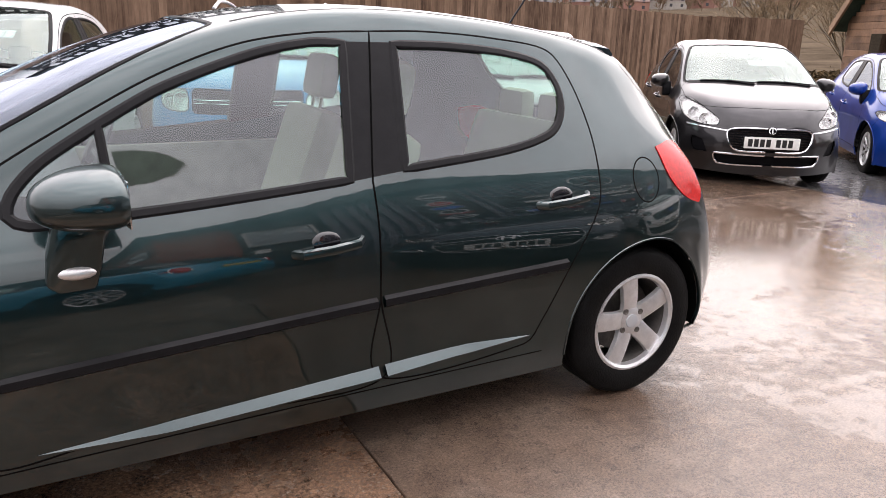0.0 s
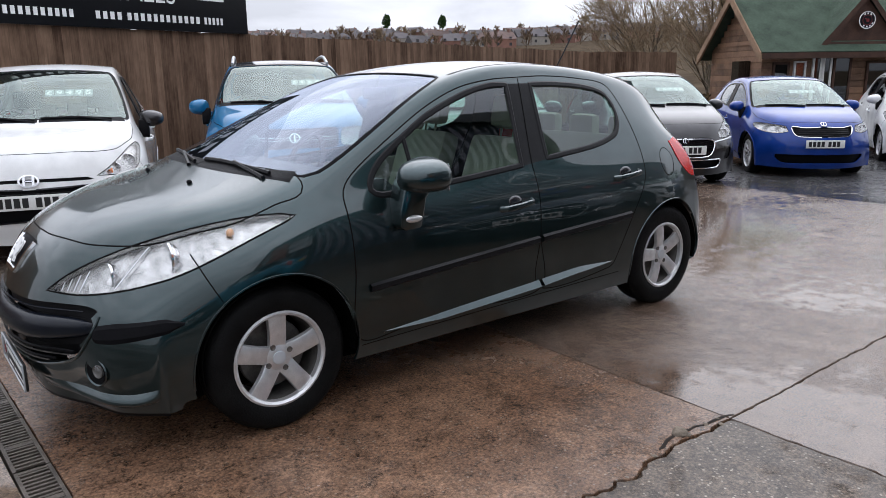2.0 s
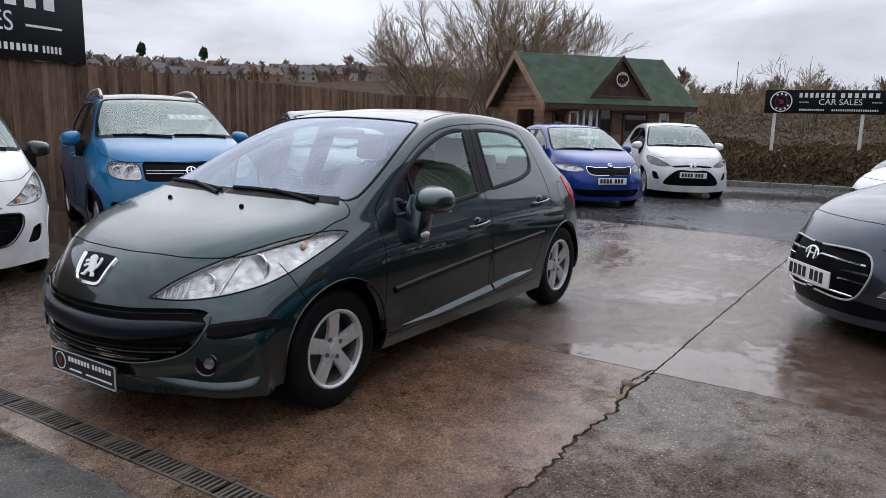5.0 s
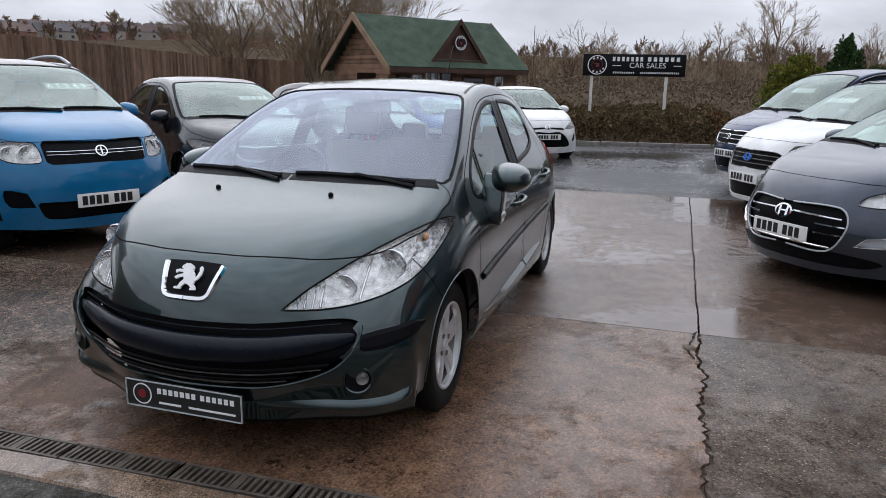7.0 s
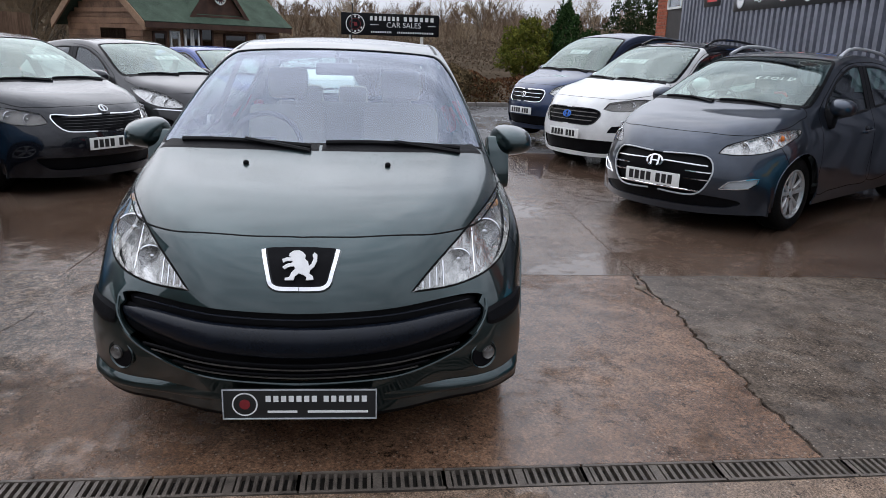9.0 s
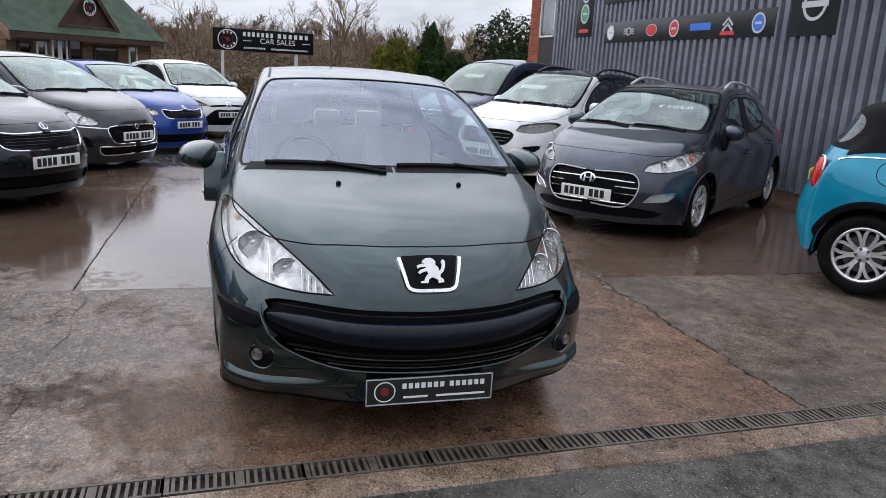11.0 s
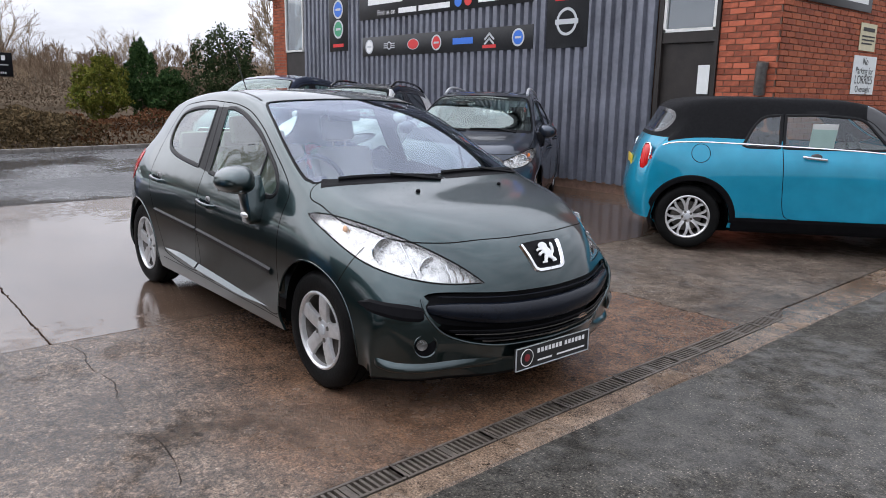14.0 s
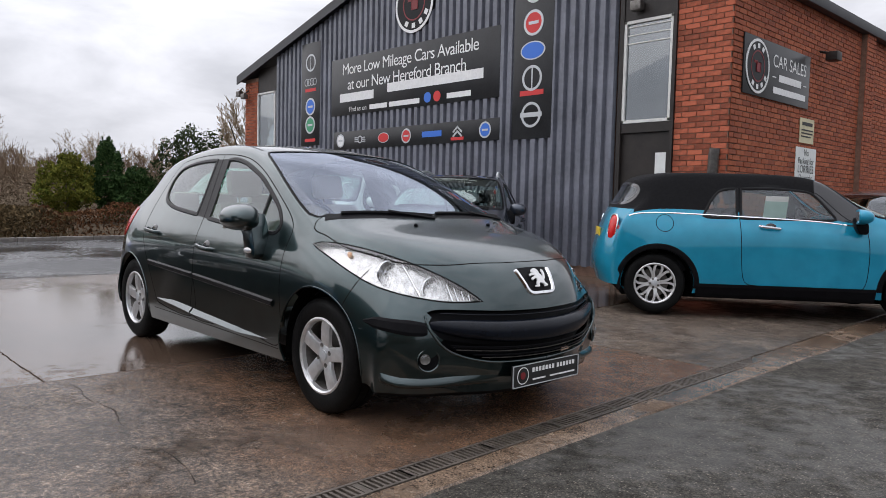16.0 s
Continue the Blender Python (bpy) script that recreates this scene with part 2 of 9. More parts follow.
DASH = material("dashboard_plastic", (0.035, 0.035, 0.04), 0.6, 0.0, 0.4, 0.0, 20, 0.25, 0.15, 500)
SOFT_TOP = material("black_canvas", (0.008, 0.008, 0.009), 0.9, 0.0, 0.2, 0.0, 40, 0.3, 0.3, 700)
PRICE_INK = material("price_print", (0.56, 0.60, 0.58), 0.5)
PRICE_TILE = material("price_tile_plastic", (0.20, 0.235, 0.225), 0.4, 0.0, 0.4, 0.0, 20, 0.15)
PAPER = material("paper", (0.72, 0.74, 0.72), 0.8, 0.0, 0.2, 0.0, 12, 0.05)

# ---- mesh helpers ----
def mesh_part(name, verts, faces, mat, parent=None, label="", normals=None, smooth=True):
    me = bpy.data.meshes.new(name)
    me.from_pydata([tuple(map(float, v)) for v in verts], [], [tuple(map(int, f)) for f in faces])
    me.materials.append(mat)
    me.update()
    if smooth:
        me.shade_smooth()
    if normals is not None:
        me.normals_split_custom_set_from_vertices([tuple(map(float, n)) for n in normals])
    ob = new(name, me)
    if parent is not None:
        ob.parent = parent
    if label:
        ob["label"] = label
    return ob


def part(name, bm, mat, parent=None, label="", smooth=False):
    me = bpy.data.meshes.new(name)
    bmesh.ops.recalc_face_normals(bm, faces=bm.faces)
    bm.to_mesh(me)
    bm.free()
    me.materials.append(mat)
    if smooth:
        me.shade_smooth()
        me.set_sharp_from_angle(angle=radians(40))
    ob = new(name, me)
    if parent is not None:
        ob.parent = parent
    if label:
        ob["label"] = label
    return ob


def add_box(bm, x0, x1, y0, y1, z0, z1, bevel=0.0, m=None):
    r = bmesh.ops.create_cube(bm, size=1.0)
    vs = r["verts"]
    bmesh.ops.scale(bm, vec=(x1 - x0, y1 - y0, z1 - z0), verts=vs)
    bmesh.ops.translate(bm, vec=((x0 + x1) / 2, (y0 + y1) / 2, (z0 + z1) / 2), verts=vs)
    if bevel:
        es = list({e for v in vs for e in v.link_edges})
        out = bmesh.ops.bevel(bm, geom=es, offset=bevel, segments=2, affect="EDGES", profile=0.6)
        vs = list({v for f in out["faces"] for v in f.verts} | {v for v in vs if v.is_valid})
    if m is not None:
        bmesh.ops.transform(bm, matrix=m, verts=vs)
    return vs


def box(name, x0, x1, y0, y1, z0, z1, mat, parent=None, label="", bevel=0.0, m=None):
    bm = bmesh.new()
    add_box(bm, x0, x1, y0, y1, z0, z1, bevel, m)
    return part(name, bm, mat, parent, label, smooth=bevel > 0)


def add_lathe(bm, profile, axis="y", n=40, m=None):
    """profile: (radius, offset along the axis) points, turned about the axis."""
    rings = []
    for i in range(n):
        a = 2 * math.pi * i / n
        ring = []
        for r, o in profile:
            if axis == "y":
                co = (r * math.cos(a), o, r * math.sin(a))
            elif axis == "x":
                co = (o, r * math.cos(a), r * math.sin(a))
            else:
                co = (r * math.cos(a), r * math.sin(a), o)
            v = Vector(co)
            ring.append(bm.verts.new(m @ v if m is not None else v))
        rings.append(ring)
    for i in range(n):
        a, b = rings[i], rings[(i + 1) % n]
        for k in range(len(profile) - 1):
            bm.faces.new((a[k], a[k + 1], b[k + 1], b[k]))
    return rings


def lathe(name, profile, mat, parent=None, label="", axis="y", n=40, m=None):
    bm = bmesh.new()
    add_lathe(bm, profile, axis, n, m)
    bmesh.ops.remove_doubles(bm, verts=bm.verts, dist=1e-5)
    return part(name, bm, mat, parent, label, smooth=True)


def add_tube(bm, points, radius, n=8, flat=1.0, taper=1.0):
    pts = [Vector(p) for p in points]
    rings = []
    for i, p in enumerate(pts):
        d = (pts[min(i + 1, len(pts) - 1)] - pts[max(i - 1, 0)]).normalized()
        side = d.cross(Vector((0, 0, 1)))
        side = side.normalized() if side.length > 1e-4 else Vector((1, 0, 0))
        up = side.cross(d)
        r = radius * (1 + (taper - 1) * i / max(1, len(pts) - 1))
        rings.append([bm.verts.new(p + side * (math.cos(2 * math.pi * k / n) * r) + up * (math.sin(2 * math.pi * k / n) * r * flat)) for k in range(n)])
    for a, b in zip(rings, rings[1:]):
        for k in range(n):
            bm.faces.new((a[k], a[(k + 1) % n], b[(k + 1) % n], b[k]))
    bm.faces.new(rings[0][::-1])
    bm.faces.new(rings[-1])


def tube(name, points, radius, mat, parent=None, label="", n=8, flat=1.0, taper=1.0):
    bm = bmesh.new()
    add_tube(bm, points, radius, n, flat, taper)
    return part(name, bm, mat, parent, label, smooth=True)


def add_prism(bm, outline, y0, y1, m=None):
    """A flat shape in x and z, thickened from y0 to y1."""
    a = [bm.verts.new((x, y0, z)) for x, z in outline]
    b = [bm.verts.new((x, y1, z)) for x, z in outline]
    n = len(outline)
    bm.faces.new(a)
    bm.faces.new(b[::-1])
    for i in range(n):
        bm.faces.new((a[i], b[i], b[(i + 1) % n], a[(i + 1) % n]))
    if m is not None:
        bmesh.ops.transform(bm, matrix=m, verts=a + b)


# ---- car bodies ----
# The sheet of a small hatchback: fifteen stations from the front lip over the roof to the rear lip,
# nine lines from the middle of the car out and down to the sill.
LINE_X = [
    [0.78, 0.85, 0.795, 0.665, 0.35, -0.02, -0.5, -1.02, -1.65, -2.6, -2.85, -3, -3.08, -3.17, -3.1],
    [0.765, 0.835, 0.78, 0.655, 0.34, -0.03, -0.51, -1.03, -1.65, -2.6, -2.845, -2.995, -3.075, -3.16, -3.09],
    [0.73, 0.8, 0.745, 0.6, 0.28, -0.1, -0.58, -1.07, -1.65, -2.55, -2.78, -2.94, -3.04, -3.13, -3.06],
    [0.64, 0.71, 0.66, 0.48, 0.17, -0.2, -0.66, -1.1, -1.65, -2.43, -2.61, -2.81, -2.93, -3.04, -3.02],
    [0.54, 0.6, 0.55, 0.37, 0.1, -0.25, -0.66, -1.08, -1.62, -2.36, -2.55, -2.74, -2.88, -2.98, -2.98],
    [0.45, 0.47, 0.42, 0.28, 0.08, -0.25, -0.65, -1.05, -1.6, -2.32, -2.52, -2.68, -2.8, -2.9, -2.92],
    [.42, .42, .38, .25, .06, -.25, -.65, -1.05, -1.60, -2.40, -2.60, -2.74, -2.84, -2.90, -2.90],
    [.41, .40, .36, .24, .05, -.25, -.65, -1.05, -1.60, -2.40, -2.60, -2.72, -2.81, -2.87, -2.88],
    [.40, .39, .35, .24, .05, -.25, -.65, -1.05, -1.60, -2.40, -2.60, -2.71, -2.80, -2.85, -2.86],
]
LINE_Y = [
    [0.0] * 15,
    [.17, .17, .17, .22, .30, .33, .32, .28, .27, .27, .27, .27, .27, .27, .27],
    [.34, .35, .34, .43, .56, .63, .61, .535, .505, .505, .52, .52, .51, .50, .49],
    [.51, .52, .50, .59, .71, .735, .685, .605, .585, .575, .635, .68, .70, .68, .65],
    [.645, .655, .635, .72, .788, .776, .770, .766, .765, .757, .748, .765, .765, .765, .73],
    [.745, .765, .755, .815, .862, .856, .850, .848, .850, .862, .850, .825, .80, .795, .77],
    [.79, .80, .80, .845, .868, .852, .842, .840, .842, .862, .855, .835, .815, .81, .79],
    [.80, .81, .815, .85, .862, .850, .846, .846, .846, .855, .85, .835, .82, .815, .79],
    [.78, .79, .80, .83, .84, .825, .815, .815, .815, .825, .825, .81, .80, .79, .77],
]
LINE_Z = [
    [.17, .42, .625, .80, .915, .985, 1.225, 1.41, 1.472, 1.385, 1.20, 1.0, .78, .48, .25],
    [.17, .42, .625, .798, .913, .985, 1.22, 1.403, 1.464, 1.375, 1.19, 1.0, .78, .48, .25],
    [.172, .42, .622, .79, .906, .98, 1.205, 1.385, 1.437, 1.345, 1.17, .99, .78, .48, .25],
    [.175, .42, .61, .765, .88, .96, 1.155, 1.345, 1.392, 1.30, 1.14, .975, .78, .48, .25],
    [.18, .42, .59, .71, .79, .895, .905, .925, .955, .99, 1.0, .93, .77, .48, .25],
    [.185, .42, .555, .64, .69, .725, .745, .755, .765, .775, .77, .75, .67, .47, .25],
    [.185, .37, .44, .45, .44, .42, .42, .42, .42, .44, .45, .45, .44, .38, .24],
    [.18, .28, .31, .32, .31, .295, .295, .295, .295, .31, .31, .31, .31, .28, .23],
    [.175, .20, .21, .21, .205, .20, .195, .195, .195, .20, .205, .21, .21, .21, .21],
]
BASE_NET = np.stack([np.array(LINE_X).T, np.array(LINE_Y).T, np.array(LINE_Z).T], axis=2)
# the green car's nose is blunter, with fuller bumper corners
HERO_NET = BASE_NET.copy()
HERO_NET[:3, 4, 0] = .60, .66, .60
HERO_NET[:3, 5, 0] = .50, .53, .47
HERO_NET[:3, 6, 0] = .46, .46, .41
HERO_NET[:3, 7, 0] = .44, .43, .38
HERO_NET[:3, 4, 1] += .018
HERO_NET[:3, 5, 1] += .022
HERO_NET[:3, 6, 1] += .012
HERO_NET[9:11, :4, 0] += .045
HERO_NET[9:11, 4, 0] += .025
HERO_NET[11, :4, 0] += .025
KEY_X = [-3.19, -2.54, -1.05, -0.25, 0.0, 0.85]
KEY_Z = [0.0, 0.18, 0.62, 0.95, 1.47]


def warp_of(xs, zs, wide):
    """The body's proportions: where the key lengths and heights of the base sheet go, and how wide it is."""
    def warp(p):
        p = np.asarray(p, float)
        out = p.copy()
        out[..., 0] = np.interp(p[..., 0], KEY_X, xs)
        out[..., 2] = np.interp(p[..., 2], KEY_Z, zs)
        out[..., 1] = p[..., 1] * wide
        return out
    return warp


class Hull:
    """A smooth sheet over a net of lines, with places looked up from the side, the front or above."""

    def __init__(self, net):
        self.nu, self.nv = net.shape[:2]
        pad = self.padded(net)
        blur = (pad[:-2, 1:-1] + 4 * pad[1:-1, 1:-1] + pad[2:, 1:-1]) / 6
        pb = self.padded(blur)
        blur = (pb[1:-1, :-2] + 4 * pb[1:-1, 1:-1] + pb[1:-1, 2:]) / 6
        self.ctrl = self.padded(net + 0.85 * (net - blur))
        n, k = (self.nu - 1) * 12 + 1, (self.nv - 1) * 9 + 1
        self.gu, self.gv = np.meshgrid(np.linspace(0, self.nu - 1, n), np.linspace(0, self.nv - 1, k), indexing="ij")
        pts = self.at(self.gu.ravel(), self.gv.ravel())
        idx = np.arange(n * k).reshape(n, k)
        quads = np.stack([idx[:-1, :-1], idx[1:, :-1], idx[1:, 1:], idx[:-1, 1:]], axis=2).reshape(-1, 4)
        from mathutils.bvhtree import BVHTree
        self.tree = BVHTree.FromPolygons(pts.tolist(), quads.tolist())
        self.quad_uv = np.stack([(self.gu[:-1, :-1] + self.gu[1:, 1:]) / 2, (self.gv[:-1, :-1] + self.gv[1:, 1:]) / 2], axis=2).reshape(-1, 2)

    @staticmethod
    def padded(c):
        c = np.concatenate([2 * c[:1] - c[1:2], c, 2 * c[-1:] - c[-2:-1]], axis=0)
        mirror = c[:, 1:2] * np.array([1.0, -1.0, 1.0])
        return np.concatenate([mirror, c, 2 * c[:, -1:] - c[:, -2:-1]], axis=1)

    @staticmethod
    def basis(f, d):
        if d:
            return np.stack([-(1 - f) ** 2 / 2, (9 * f * f - 12 * f) / 6, (-9 * f * f + 6 * f + 3) / 6, f * f / 2])
        return np.stack([(1 - f) ** 3 / 6, (3 * f ** 3 - 6 * f * f + 4) / 6, (-3 * f ** 3 + 3 * f * f + 3 * f + 1) / 6, f ** 3 / 6])

    def at(self, u, v, du=0, dv=0):
        u, v = np.clip(np.atleast_1d(u).astype(float), 0, self.nu - 1), np.clip(np.atleast_1d(v).astype(float), 0, self.nv - 1)
        i, j = np.minimum(u.astype(int), self.nu - 2), np.minimum(v.astype(int), self.nv - 2)
        bu, bv = self.basis(u - i, du), self.basis(v - j, dv)
        out = np.zeros((len(u), 3))
        for a in range(4):
            for b in range(4):
                out += (bu[a] * bv[b])[:, None] * self.ctrl[i + a, j + b]
        return out

    def normal(self, u, v):
        n = np.cross(self.at(u, v, 0, 1), self.at(u, v, 1, 0))
        n /= np.maximum(np.linalg.norm(n, axis=1), 1e-9)[:, None]
        mid = self.at(u, v) - np.array([self.ctrl[..., 0].mean(), 0, 0.75])
        return n * np.where((n * mid).sum(1) < 0, -1.0, 1.0)[:, None]

    def find(self, a, b, view):
        """(u, v) of the places seen at the coordinates a, b from the side (x, z), the front (y, z) or above (x, y)."""
        axes, src, way = {"side": ((0, 2), lambda p, q: (p, 4.0, q), (0, -1, 0)), "front": ((1, 2), lambda p, q: (4.0, p, q), (-1, 0, 0)),
                          "top": ((0, 1), lambda p, q: (p, q, 4.0), (0, 0, -1))}[view]
        uv = np.zeros((len(a), 2))
        for k, (p, q) in enumerate(zip(a, b)):
            hit, _, face, _ = self.tree.ray_cast(Vector(src(p, q)), Vector(way))
            if hit is None:
                o = Vector(src(p, q))
                o -= Vector((0, 3.2, 0)) if view == "side" else Vector((3.3, 0, 0)) if view == "front" else Vector((0, 0, 3.0))
                face = self.tree.find_nearest(o)[2]
            uv[k] = self.quad_uv[face]
        for _ in range(4):
            s, su, sv = (self.at(uv[:, 0], uv[:, 1], *d)[:, axes] for d in ((0, 0), (1, 0), (0, 1)))
            e = np.stack([a, b], 1) - s
            det = su[:, 0] * sv[:, 1] - su[:, 1] * sv[:, 0]
            det = np.where(np.abs(det) < 1e-5, 1e-5, det)
            step = np.stack([(e[:, 0] * sv[:, 1] - e[:, 1] * sv[:, 0]) / det, (su[:, 0] * e[:, 1] - su[:, 1] * e[:, 0]) / det], 1)
            uv += np.clip(step, -0.15, 0.15)
            uv[:, 0] = np.clip(uv[:, 0], 0, self.nu - 1)
            uv[:, 1] = np.clip(uv[:, 1], 0, self.nv - 1)
        return uv


def smooth_outline(points, step=0.03, closed=True, corners=()):
    """A rounded outline through the points; those numbered in corners stay sharp."""
    pts = [np.array(p, float) for p in points]
    n = len(pts)
    out = []
    for i in range(n if closed else n - 1):
        p0, p1, p2, p3 = pts[(i - 1) % n], pts[i], pts[(i + 1) % n], pts[(i + 2) % n]
        if not closed:
            p0, p3 = (pts[i - 1] if i else p1), (pts[i + 2] if i + 2 < n else p2)
        m1, m2 = (p2 - p0) * 0.5, (p3 - p1) * 0.5
        d = np.linalg.norm(p2 - p1)
        for m in (m1, m2):
            k = np.linalg.norm(m)
            if k > d:
                m *= d / k
        if i in corners:
            m1 = p2 - p1
        if (i + 1) % n in corners:
            m2 = p2 - p1
        k = max(1, int(math.ceil(d / step)))
        for s in range(k):
            f = s / k
            out.append((2 * f ** 3 - 3 * f * f + 1) * p1 + (f ** 3 - 2 * f * f + f) * m1 + (-2 * f ** 3 + 3 * f * f) * p2 + (f ** 3 - f * f) * m2)
    if not closed:
        out.append(pts[-1])
    return np.array(out)


def inside(poly, pts):
    x, y = pts[:, 0], pts[:, 1]
    ok = np.zeros(len(pts), bool)
    x0, y0 = poly[:, 0], poly[:, 1]
    x1, y1 = np.roll(x0, -1), np.roll(y0, -1)
    for a, b, c, d in zip(x0, y0, x1, y1):
        if b == d:
            continue
        cross = ((b > y) != (d > y)) & (x < (c - a) * (y - b) / (d - b) + a)
        ok ^= cross
    return ok


UV_SCALE = np.array([0.30, 0.17])


class Body:
    """A hull cut along outlines into panels."""

    def __init__(self, hull, fine):
        self.hull, self.fine = hull, fine
        self.regions, self.cuts = [], []

    def outline(self, pts, view, step=None, closed=True, corners=()):
        s = smooth_outline(pts, step or 0.028, closed, corners)
        return self.hull.find(s[:, 0], s[:, 1], view) if view != "uv" else s

    def region(self, name, uv):
        self.regions.append((name, uv))

    def solve(self, wanted=None):
        """Cuts the sheet: for each region its triangles, with all places and normals."""
        h, verts, edges = self.hull, [], []

        def line(uv, closed):
            base = len(verts)
            verts.extend((uv * UV_SCALE).tolist())
            n = len(uv)
            edges.extend((base + i, base + (i + 1) % n) for i in range(n if closed else n - 1))
        U, V = h.nu - 1, h.nv - 1
        nu, nv = int(U * self.fine), int(V * self.fine * 0.8)
        rim = [(i * U / nu, 0) for i in range(nu)] + [(U, j * V / nv) for j in range(nv)] + [(U - i * U / nu, V) for i in range(nu)] + [(0, V - j * V / nv) for j in range(nv)]
        line(np.array(rim, float), True)
        for _, uv in self.regions:
            line(uv, True)
        for uv in self.cuts:
            line(uv, False)
        for i in range(1, nu):
            for j in range(1, nv):
                verts.append((i * U / nu * UV_SCALE[0], (j + 0.5 * (i % 2) - 0.25) * V / nv * UV_SCALE[1]))
        from mathutils.geometry import delaunay_2d_cdt
        vs, _, fs, _, _, _ = delaunay_2d_cdt([Vector(v) for v in verts], edges, [], 0, 1e-5)
        uv = np.array([tuple(v) for v in vs]) / UV_SCALE
        uv[:, 0] = np.clip(uv[:, 0], 0, U)
        uv[:, 1] = np.clip(uv[:, 1], 0, V)
        tri = np.array([tuple(f) for f in fs if len(f) == 3])
        mid = uv[tri].mean(1)
        self.pos, self.nor = h.at(uv[:, 0], uv[:, 1]), h.normal(uv[:, 0], uv[:, 1])
        flip = (np.cross(self.pos[tri[:, 1]] - self.pos[tri[:, 0]], self.pos[tri[:, 2]] - self.pos[tri[:, 0]]) * self.nor[tri[:, 0]]).sum(1) < 0
        tri[flip] = tri[flip][:, ::-1]
        owner = np.full(len(tri), -1)
        for k, (_, poly) in enumerate(self.regions):
            hit = inside(poly, mid) & (owner < 0)
            owner[hit] = k
        self.tri, self.owner = tri, owner
        self.names = [n for n, _ in self.regions]

    def sheet(self, names, offset=0.0, where=None, both=True, side=1):
        """Vertices, faces and normals of regions by name (None: all the rest), mirrored to both sides or to one."""
        ids = [k for k, n in enumerate(self.names) if n in names] if names is not None else [-1]
        pick = np.isin(self.owner, ids)
        tri = self.tri[pick]
        if where is not None and len(tri):
            tri = tri[where(self.pos[tri].mean(1))]
        if not len(tri):
            return None
        used, inv = np.unique(tri, return_inverse=True)
        tri = inv.reshape(-1, 3)
        p, n = self.pos[used] + self.nor[used] * offset, self.nor[used]
        flip = np.array([1, -1, 1])
        if both:
            centre = np.abs(self.pos[used][:, 1]) < 1e-4
            other = np.arange(len(p)) + len(p)
            other[centre] = np.where(centre)[0]
            n = n.copy()
            n[centre, 1] = 0
            return np.concatenate([p, p * flip]), np.concatenate([tri, other[tri][:, ::-1]]), np.concatenate([n, n * flip])
        if side < 0:
            return p * flip, tri[:, ::-1], n * flip
        return p, tri, n

    def panel(self, name, names, mat, parent, label="", offset=0.0, where=None, both=True, side=1, thick=0.0):
        s = self.sheet(names, offset, where, both, side)
        if s is None:
            return None
        p, f, n = s
        if thick:
            e = np.concatenate([f[:, [0, 1]], f[:, [1, 2]], f[:, [2, 0]]])
            keys = {(a, b) for a, b in e.tolist()}
            rim = [(a, b) for a, b in keys if (b, a) not in keys]
            idx = sorted({a for ab in rim for a in ab})
            m1 = {a: len(p) + i for i, a in enumerate(idx)}
            m2 = {a: len(p) + len(idx) + i for i, a in enumerate(idx)}
            q = np.concatenate([p, p[idx], p[idx] - n[idx] * thick])
            side_n = np.zeros((2 * len(idx), 3))
            for a, b in rim:
                d = np.cross(p[b] - p[a], n[a])
                d /= max(np.linalg.norm(d), 1e-9)
                for k in (a, b):
                    side_n[m1[k] - len(p)] += d
                    side_n[m2[k] - len(p)] += d
            side_n /= np.maximum(np.linalg.norm(side_n, axis=1), 1e-9)[:, None]
            lip = [(m1[b], m1[a], m2[a]) for a, b in rim] + [(m1[b], m2[a], m2[b]) for a, b in rim]
            p, f, n = q, np.concatenate([f, np.array(lip)]), np.concatenate([n, side_n])
        return mesh_part(name, p, f, mat, parent, label, n)

    def ribbon(self, uv, width, lift, closed=True, shift=0.0):
        p, n = self.hull.at(uv[:, 0], uv[:, 1]), self.hull.normal(uv[:, 0], uv[:, 1])
        t = np.roll(p, -1, 0) - np.roll(p, 1, 0)
        if not closed:
            t[0], t[-1] = p[1] - p[0], p[-1] - p[-2]
        t /= np.maximum(np.linalg.norm(t, axis=1), 1e-9)[:, None]
        b = np.cross(n, t)
        w = width / 2
        rows = [p + b * (shift - w) + n * 0.0004, p + b * (shift - w * 0.55) + n * lift, p + b * (shift + w * 0.55) + n * lift, p + b * (shift + w) + n * 0.0004]
        k = len(p)
        v = np.concatenate(rows)
        f = []
        for r in range(3):
            for i in range(k if closed else k - 1):
                j = (i + 1) % k
                f.append((r * k + i, (r + 1) * k + i, (r + 1) * k + j, r * k + j))
        return v, f

    def band(self, name, uv, width, lift, mat, parent, closed=True, shift=0.0, label="", side=None):
        v, f = self.ribbon(uv, width, lift, closed, shift)
        if side is None:
            m = v * np.array([1, -1, 1])
            f = f + [tuple(len(v) + i for i in reversed(q)) for q in f]
            v = np.concatenate([v, m])
        elif side < 0:
            v, f = v * np.array([1, -1, 1]), [tuple(reversed(q)) for q in f]
        return mesh_part(name, v, f, mat, parent, label, smooth=False)


def rot_about_y(r, a):
    return r * math.cos(a), r * math.sin(a)


